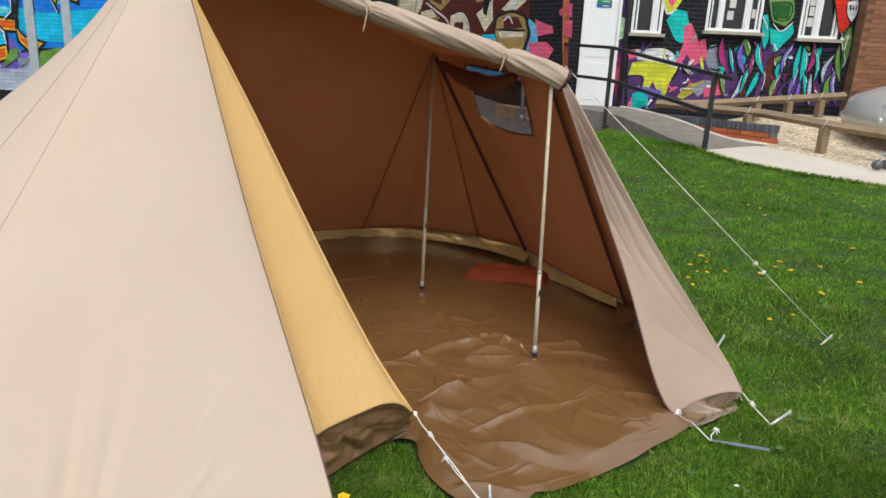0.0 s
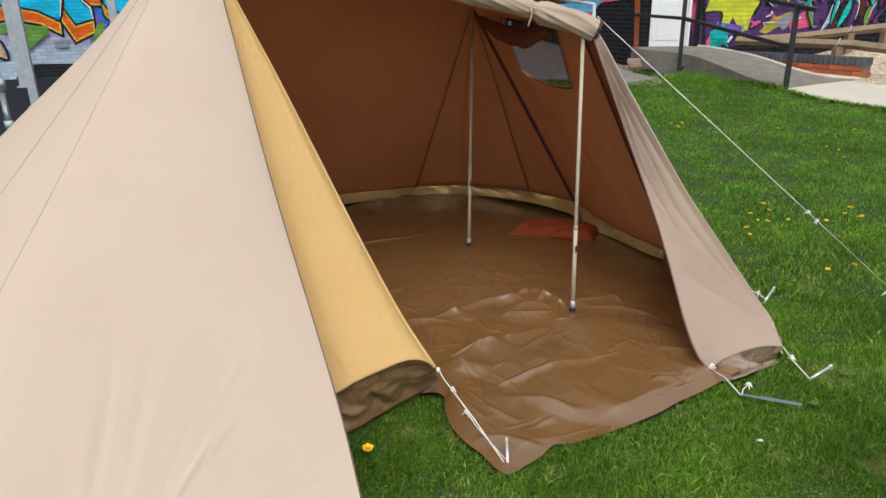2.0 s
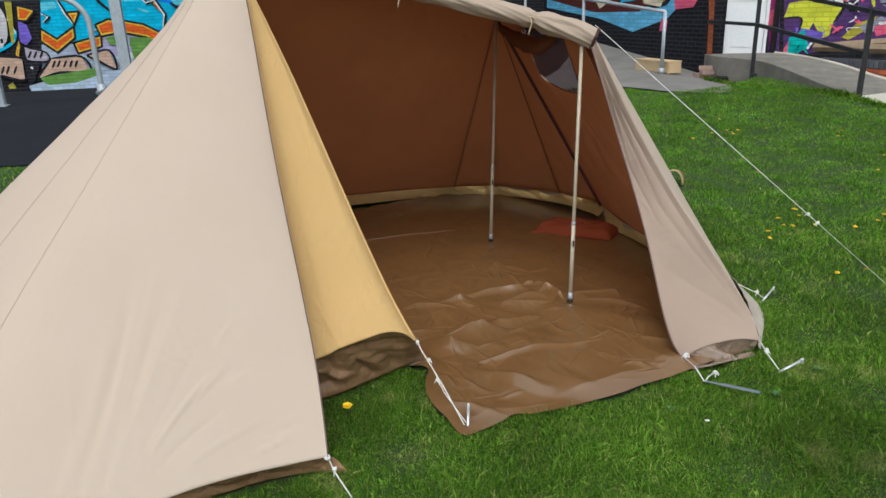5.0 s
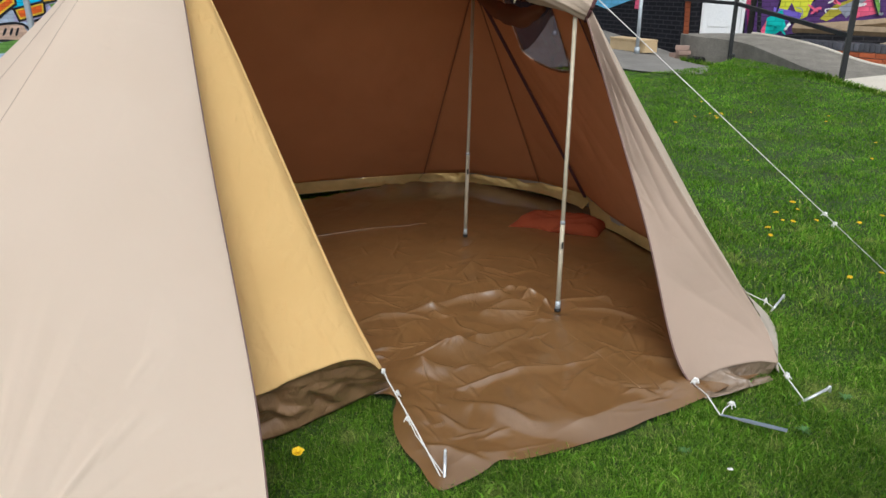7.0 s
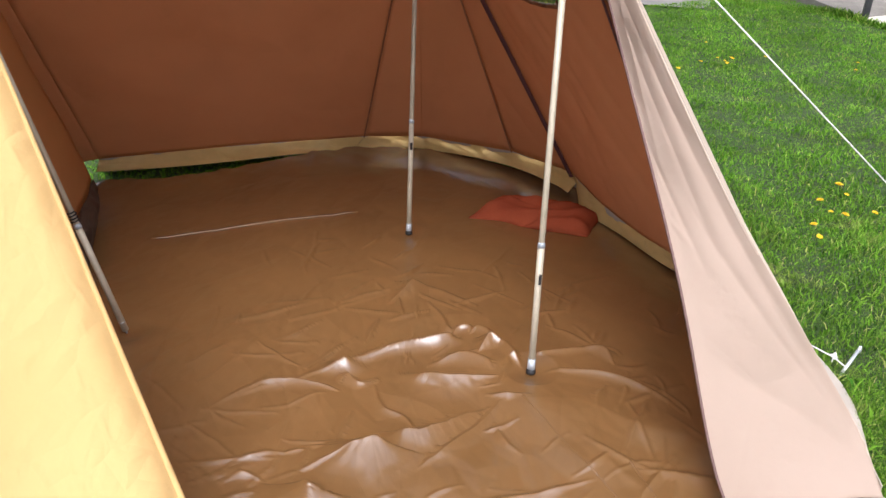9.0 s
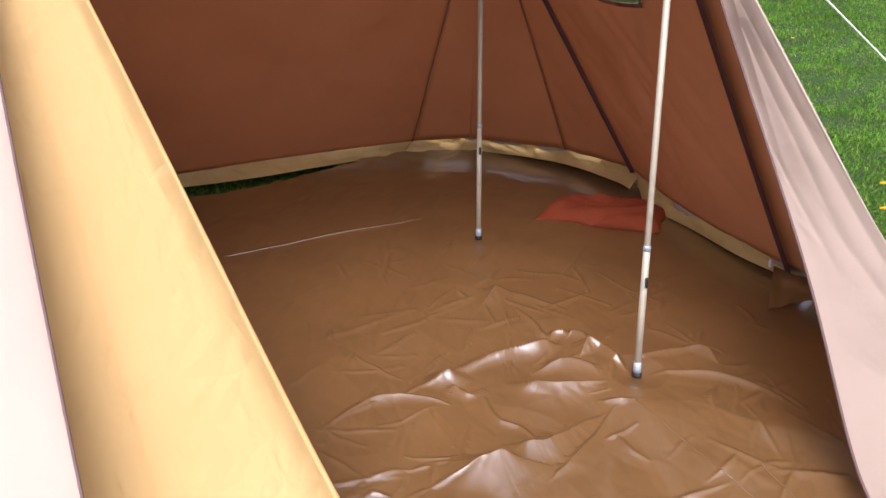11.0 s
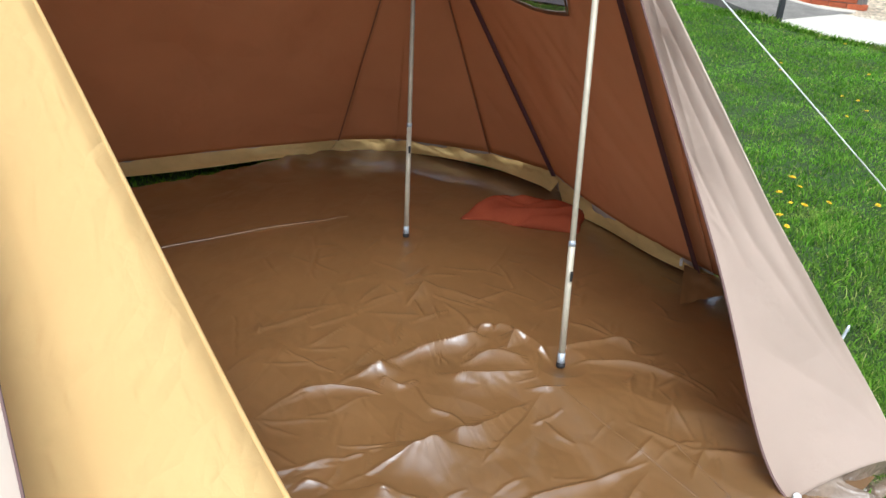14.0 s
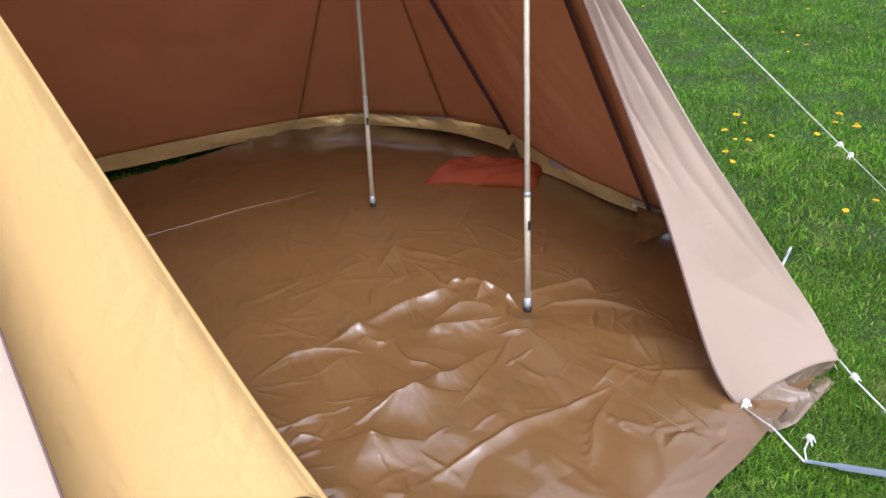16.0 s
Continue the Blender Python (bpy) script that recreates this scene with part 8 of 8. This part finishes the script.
for i in range(9):
    t = i / 8
    tube([(TX + 0.25 + 0.6 * t, TY - 0.1, TZ + 0.45), (TX + 0.25 + 0.6 * t, TY - 0.12, TZ + 0.95)], 0.004, 5, bm)
    tube([(TX + 0.25, TY - 0.12, TZ + 0.45 + 0.5 * t), (TX + 0.85, TY - 0.12, TZ + 0.45 + 0.5 * t)], 0.004, 5, bm)
    tube([(TX + 0.25, TY - 0.12, TZ + 0.45 + 0.5 * t), (TX + 0.25, TY + 0.32, TZ + 0.45 + 0.5 * t)], 0.004, 5, bm)
part("basket", bm, chrome, trolley, "wire basket")

# ---- scraps on the lawn ----
for x, y, a in ((1.076, 2.183, 20), (1.33, 1.0, 60)):
    bm = box((0.017, 0.010, 0.003), (x, y, 0.033), 0.0015, a)
    for v in bm.verts:
        v.co.z += 0.006 * ripple(v.co, 60, 2)
    tagged(link("paper_scrap", bm, notice_mat), "small crumpled white scrap on the grass", "litter", "white scraps")

# curled brown piece on the lawn behind the tent
def curl_point(a, d):
    return Vector((0.86 + 0.075 * math.cos(a) * (1 - 0.2 * d) + 0.03 * d, 5.86 + 0.14 * d, 0.015 + 0.12 * math.sin(a) * (1 - 0.25 * d)))


curl = thing("curled_scrap", (0.86, 5.9, 0), "curled brown scrap standing on the lawn behind the tent", "litter")
bm = loft([curl_point(math.pi * k / 20, 0) for k in range(21)], [curl_point(math.pi * k / 20, 1) for k in range(21)], 20, 10, lambda u, v, p: 0.012 * ripple(p, 20, 2))
sh = part("shell", bm, skirt_mat, curl)
sh.modifiers.new("thickness", "SOLIDIFY").thickness = 0.004
part("rim", tube([curl_point(math.pi * k / 20, 0) for k in range(21)], 0.009, 6), new_timber, curl, "pale tan rim")

# ---- dandelions ----
petal_mat = material("dandelion_yellow", (0.85, 0.55, 0.01), (0.9, 0.65, 0.02), 60, 0.7)
stem_mat = material("dandelion_stem", (0.12, 0.2, 0.04), None, 40, 0.6)


def dandelion():
    e = thing("dandelion", (0, 0, 0), "open yellow dandelion in the lawn", "dandelion", "dandelions")
    part("stem", tube(smooth_line([(0, 0, 0), (0.004, 0.002, 0.03), (0.006, 0.0, 0.052)], 4), 0.0018, 6), stem_mat, e)
    bm = bmesh.new()
    r = random.Random(3)
    for ring, (n, rad, lift) in enumerate(((14, 0.020, 0.006), (12, 0.015, 0.010), (8, 0.009, 0.013))):
        for i in range(n):
            a = 2 * math.pi * i / n + ring * 0.2
            w = 0.0042
            c, s2 = math.cos(a), math.sin(a)
            rr = rad * r.uniform(0.85, 1.1)
            base = Vector((0.006, 0, 0.052))
            q = [base + Vector((-s2 * w * 0.4, c * w * 0.4, 0)), base + Vector((s2 * w * 0.4, -c * w * 0.4, 0)), base + Vector((c * rr + s2 * w, s2 * rr - c * w, lift)), base + Vector((c * rr * 1.1, s2 * rr * 1.1, lift * 0.8)), base + Vector((c * rr - s2 * w, s2 * rr + c * w, lift))]
            bm.faces.new([bm.verts.new(p) for p in q])
    part("flower_head", bm, petal_mat, e, smooth=False)
    return e


first_flower = dandelion()
SPOTS = [(1.70, 5.13), (1.64, 4.74), (1.79, 4.83), (1.49, 4.58), (2.25, 5.10), (2.26, 4.88), (2.27, 4.43), (3.03, 5.64), (2.66, 4.72), (3.85, 7.92), (1.77, 8.23), (3.34, 9.0), (4.54, 7.9), (1.78, 3.91),
         (1.29, 8.68), (1.45, 8.03), (1.01, 7.57), (1.48, 4.48), (2.42, 7.91), (-0.24, 1.90), (1.40, 7.99), (0.06, 9.28), (1.19, 7.87), (-1.75, 4.75), (-1.62, 4.82)]
fr = random.Random(11)
for i in range(34):
    x, y = fr.uniform(0.9, 4.5), fr.uniform(3.6, 9.0)
    if x > 1.5 and y < 8.2 - 0.45 * max(0, x - 3):
        SPOTS.append((round(x, 2), round(y, 2)))
SPOTS += [(1.72, 5.05), (1.60, 4.80), (2.30, 4.98), (2.20, 5.0), (1.42, 7.9), (1.36, 8.1)]
for i, (x, y) in enumerate(SPOTS):
    s2 = fr.uniform(0.6, 1.0) * (0.8 if i > 24 and i < 59 else 1)
    m = Matrix.Translation((x, y, gz(x, y))) @ Matrix.Rotation(fr.uniform(0, 6.28), 4, "Z") @ Matrix.Rotation(fr.uniform(-0.35, 0.35), 4, "X") @ Matrix.Scale(s2, 4)
    if i == 0:
        first_flower.matrix_basis = m
        for c in first_flower.children:
            c.matrix_parent_inverse = Matrix()
    else:
        o = copy_thing(first_flower, Matrix())
        o.matrix_basis = m

# ---- flat weeds in the lawn ----
weed_mat = material("grey_green_leaf", (0.085, 0.19, 0.05), (0.06, 0.15, 0.035), 30, 0.6, 0.3, 120, spec=0.3)


def weed():
    """A flat rosette of toothed leaves."""
    e = thing("weed", (0, 0, 0), "flat grey-green weed rosette among the grass", "weed", "lawn weeds")
    r = random.Random(8)
    for i in range(9):
        a = 2 * math.pi * i / 9 + r.uniform(-0.2, 0.2)
        reach, lift = r.uniform(0.045, 0.075), r.uniform(0.022, 0.034)
        c, s2 = math.cos(a), math.sin(a)
        bm = bmesh.new()
        prev = None
        for k in range(7):
            t = k / 6
            w = 0.009 * math.sin(math.pi * min(0.08 + 0.86 * t, 1)) * (1.15 if k % 2 else 0.8)
            x, z = 0.004 + reach * t, 0.012 + lift * math.sin(1.9 * t)
            q = [bm.verts.new((c * x - s2 * w * m, s2 * x + c * w * m, z + 0.003 * abs(m))) for m in (-1, 0, 1)]
            if prev:
                bm.faces.new((prev[0], prev[1], q[1], q[0])), bm.faces.new((prev[1], prev[2], q[2], q[1]))
            prev = q
        part("leaf", bm, weed_mat, e)
    return e


WEEDS = [(0.947, 2.274), (1.338, 2.494), (1.52, 2.75)]
first_weed = weed()
for i, (x, y) in enumerate(WEEDS):
    m = Matrix.Translation((x, y, gz(x, y))) @ Matrix.Rotation(fr.uniform(0, 6.28), 4, "Z") @ Matrix.Scale(fr.uniform(0.30, 0.42), 4)
    if i == 0:
        first_weed.matrix_basis = m
        for c in first_weed.children:
            c.matrix_parent_inverse = Matrix()
    else:
        copy_thing(first_weed, Matrix()).matrix_basis = m

# ---- grass ----
def grass_material(name, a, b, dry, green=0.86, patch=0.6):
    m = bpy.data.materials.new(name)
    m.use_nodes = True
    n, l = m.node_tree.nodes, m.node_tree.links
    p = n["Principled BSDF"]
    geo, co = n.new("ShaderNodeNewGeometry"), n.new("ShaderNodeTexCoord")
    ramp = n.new("ShaderNodeValToRGB")
    ramp.color_ramp.elements[0].color, ramp.color_ramp.elements[1].color = (*a, 1), (*b, 1)
    ramp.color_ramp.elements[1].position = green
    el = ramp.color_ramp.elements.new(1.0)
    el.color = (*dry, 1)
    l.new(geo.outputs["Random Per Island"], ramp.inputs["Fac"])
    nz = n.new("ShaderNodeTexNoise")
    nz.inputs["Scale"].default_value, nz.inputs["Detail"].default_value = 1.6, 4
    l.new(co.outputs["Object"], nz.inputs["Vector"])
    r = n.new("ShaderNodeMapRange")
    r.inputs["From Min"].default_value, r.inputs["From Max"].default_value, r.inputs["To Min"].default_value, r.inputs["To Max"].default_value = 0.3, 0.7, 0.7, 1.35
    l.new(nz.outputs["Fac"], r.inputs["Value"])
    hs = n.new("ShaderNodeHueSaturation")
    # dry patches
    dn, dr, dm = n.new("ShaderNodeTexNoise"), n.new("ShaderNodeMapRange"), n.new("ShaderNodeMix")
    dn.inputs["Scale"].default_value, dn.inputs["Detail"].default_value = 4.5, 5
    dr.inputs["From Min"].default_value, dr.inputs["From Max"].default_value, dr.inputs["To Max"].default_value = 0.56, 0.74, patch
    dm.data_type = "RGBA"
    dm.inputs["B"].default_value = (*dry, 1)
    l.new(co.outputs["Object"], dn.inputs["Vector"]), l.new(dn.outputs["Fac"], dr.inputs["Value"]), l.new(dr.outputs["Result"], dm.inputs["Factor"]), l.new(ramp.outputs["Color"], dm.inputs["A"])
    l.new(dm.outputs["Result"], hs.inputs["Color"]), l.new(r.outputs["Result"], hs.inputs["Value"])
    l.new(hs.outputs["Color"], p.inputs["Base Color"])
    p.inputs["Roughness"].default_value, p.inputs["Specular IOR Level"].default_value = 0.6, 0.12
    tr = n.new("ShaderNodeBsdfTranslucent")
    l.new(hs.outputs["Color"], tr.inputs["Color"])
    ms = n.new("ShaderNodeMixShader")
    ms.inputs[0].default_value = 0.3
    l.new(p.outputs[0], ms.inputs[1]), l.new(tr.outputs[0], ms.inputs[2])
    l.new(ms.outputs[0], n["Material Output"].inputs["Surface"])
    return m


blade_mat = grass_material("grass_blades", (0.016, 0.070, 0.004), (0.205, 0.375, 0.034), (0.52, 0.48, 0.18), 0.91, 0.45)
far_blade_mat = grass_material("far_grass_blades", (0.040, 0.138, 0.009), (0.22, 0.44, 0.036), (0.50, 0.49, 0.15), 0.94, 0.28)
gr = np.random.default_rng(5)


def inside(poly, x, y):
    hit = np.zeros(len(x), bool)
    n = len(poly)
    for i in range(n):
        (ax, ay), (bx, by) = poly[i], poly[(i + 1) % n]
        cross = ((ay > y) != (by > y)) & (x < (bx - ax) * (y - ay) / ((by - ay) or 1e-9) + ax)
        hit ^= cross
    return hit


LIMIT_X = [-40, -12, -6.8, -5.8, -3.2, -1.4, -0.1, 0.6, 1.0, 1.5, 1.95, 2.34, 2.98, 3.25, 3.8, 4.5, 9.0]
LIMIT_Y = [-9.8, 2.8, 5.0, 5.45, 6.95, 10.35, 10.87, 10.47, 10.67, 11.12, 12.15, 11.5, 10.12, 9.54, 9.08, 8.66, 6.45]
TENT_FOOT = [(p.x * 0.98 - 0.02, p.y + 0.03) for p in LEFT_BASE[::6]] + [(-1.2, 2.9)]
SHEET_FOOT = EDGE


def grass(name, count, x0, x1, y0, y1, height, width, label, mat=blade_mat):
    x, y = gr.uniform(x0, x1, count), gr.uniform(y0, y1, count)
    fade = np.minimum(np.minimum(x - x0, x1 - x), np.minimum(y - y0, y1 - y)) / 0.6
    ok = (gr.uniform(0, 1, count) < fade) & (y < np.interp(x, LIMIT_X, LIMIT_Y)) & ~inside(SHEET_FOOT, x, y) & ~inside(TENT_FOOT, x, y)
    x, y = x[ok], y[ok]
    n = len(x)
    z = 0.28 * np.clip((y - 6) / 6, 0, 1) ** 2 * (3 - 2 * np.clip((y - 6) / 6, 0, 1)) * np.clip((x + 6) / 5, 0, 1) ** 2 * (3 - 2 * np.clip((x + 6) / 5, 0, 1)) - 0.012
    a, bend = gr.uniform(0, 2 * np.pi, n), gr.uniform(0.2, 1.7, n)
    tuft = 0.75 + 0.5 * (np.sin(x * 7.3 + np.sin(y * 5.1) * 2) * np.sin(y * 6.1 + np.sin(x * 4.7) * 2))
    h = height * gr.uniform(0.45, 1.25, n) * tuft
    w = width * gr.uniform(0.6, 1.3, n)
    f = gr.uniform(0, 2 * np.pi, n)
    co = np.zeros((n, 5, 3))
    for k, (s, hh, ww) in enumerate(((0, 0, 1), (0, 0, -1), (0.35, 0.6, 0.8), (0.35, 0.6, -0.8), (1.0, 1.0, 0))):
        co[:, k, 0] = x + np.cos(a) * bend * h * s * 0.9 + np.cos(f) * w * ww * 0.5
        co[:, k, 1] = y + np.sin(a) * bend * h * s * 0.9 + np.sin(f) * w * ww * 0.5
        co[:, k, 2] = z + h * hh * (1 - 0.30 * bend * s)
    me = bpy.data.meshes.new(name)
    base = (np.arange(n) * 5)[:, None]
    tri = np.concatenate([base + np.array([[0, 1, 3]]), base + np.array([[0, 3, 2]]), base + np.array([[2, 3, 4]])], axis=1).reshape(-1)
    me.vertices.add(n * 5)
    me.vertices.foreach_set("co", co.reshape(-1).astype(np.float32))
    me.loops.add(len(tri))
    me.loops.foreach_set("vertex_index", tri.astype(np.int32))
    me.polygons.add(len(tri) // 3)
    me.polygons.foreach_set("loop_start", np.arange(0, len(tri), 3, dtype=np.int32))
    me.polygons.foreach_set("loop_total", np.full(len(tri) // 3, 3, dtype=np.int32))
    me.update()
    me.validate()
    me.materials.append(mat)
    return tagged(new(name, me), label, "grass", kind="stuff")


grass("grass", 230000, -1.6, 3.2, 0.6, 5.2, 0.038, 0.0030, "short uneven green lawn grass round the tent")
grass("grass", 380000, -0.9, 2.1, 1.0, 3.6, 0.034, 0.0017, "fine short lawn grass before the tent")
grass("grass", 300000, -2.5, 5.5, 4.2, 12.4, 0.040, 0.0055, "green lawn grass towards the buildings", far_blade_mat)
grass("grass", 60000, -9.5, -0.8, -2.5, 8.0, 0.045, 0.009, "green lawn grass behind the tent", far_blade_mat)
grass("grass", 70000, -3.0, 7.0, -3.0, 5.0, 0.042, 0.008, "green lawn grass beside the tent", far_blade_mat)


def tufts(name, line, count, height, label):
    """Longer grass along an edge."""
    r = random.Random(4)
    bm = bmesh.new()
    pts = resample(line, count)
    for p in pts:
        for k in range(9):
            x, y = p.x + r.uniform(-0.05, 0.05), p.y + r.uniform(-0.10, 0.04)
            a, h, b = r.uniform(0, 6.28), height * r.uniform(0.4, 1.2), r.uniform(0.02, 0.07)
            w = 0.006
            base = Vector((x, y, gz(x, y) - 0.01))
            side_way = Vector((math.cos(a), math.sin(a), 0)) * w
            lean = Vector((-math.sin(a), math.cos(a), 0)) * b
            q = [bm.verts.new(v) for v in (base - side_way, base + side_way, base + side_way * 0.6 + lean * 0.4 + Vector((0, 0, h * 0.6)), base + lean + Vector((0, 0, h)), base - side_way * 0.6 + lean * 0.4 + Vector((0, 0, h * 0.6)))]
            bm.faces.new(q)
    tagged(link(name, bm, blade_mat, smooth=False), label, "grass", kind="stuff")


tufts("grass_tuft", [(1.2, 12.5, 0), (1.9, 12.05, 0), (2.3, 11.45, 0), (2.66, 10.75, 0), (2.95, 10.1, 0)], 220, 0.085, "longer green grass along the foot of the ramp")

tufts("grass_tuft", [(2.96, 10.10, 0), (3.25, 9.50, 0), (3.8, 9.04, 0), (4.5, 8.62, 0), (6.5, 7.6, 0)], 260, 0.055, "ragged green grass along the edge of the path")

# bricks of the unpainted wall beside the drive
wall_brick = material("weathered_red_brick", (0.36, 0.155, 0.075), (0.20, 0.095, 0.055), 3.5, 0.9, 0.5, 110, fine=0.12, vary=0.22)
a, d, n_, L = frames["E"]
brick_ob = None
for row in range(34):
    for i in range(7):
        u = 0.12 + 0.225 * i + (0.1125 if row % 2 else 0)
        if brick_ob is None:
            brick_ob = link("brick", box((0.215, 0.10, 0.065), (0, 0, 0), 0.005), wall_brick, None, smooth=False)
            o = brick_ob
        else:
            o = new("brick", brick_ob.data)
        o.parent = wall_objects["E"]
        o.matrix_basis = Matrix.Translation(a + d * u - n_ * 0.044 + Vector((0, 0, 0.30 + 0.075 * row)))
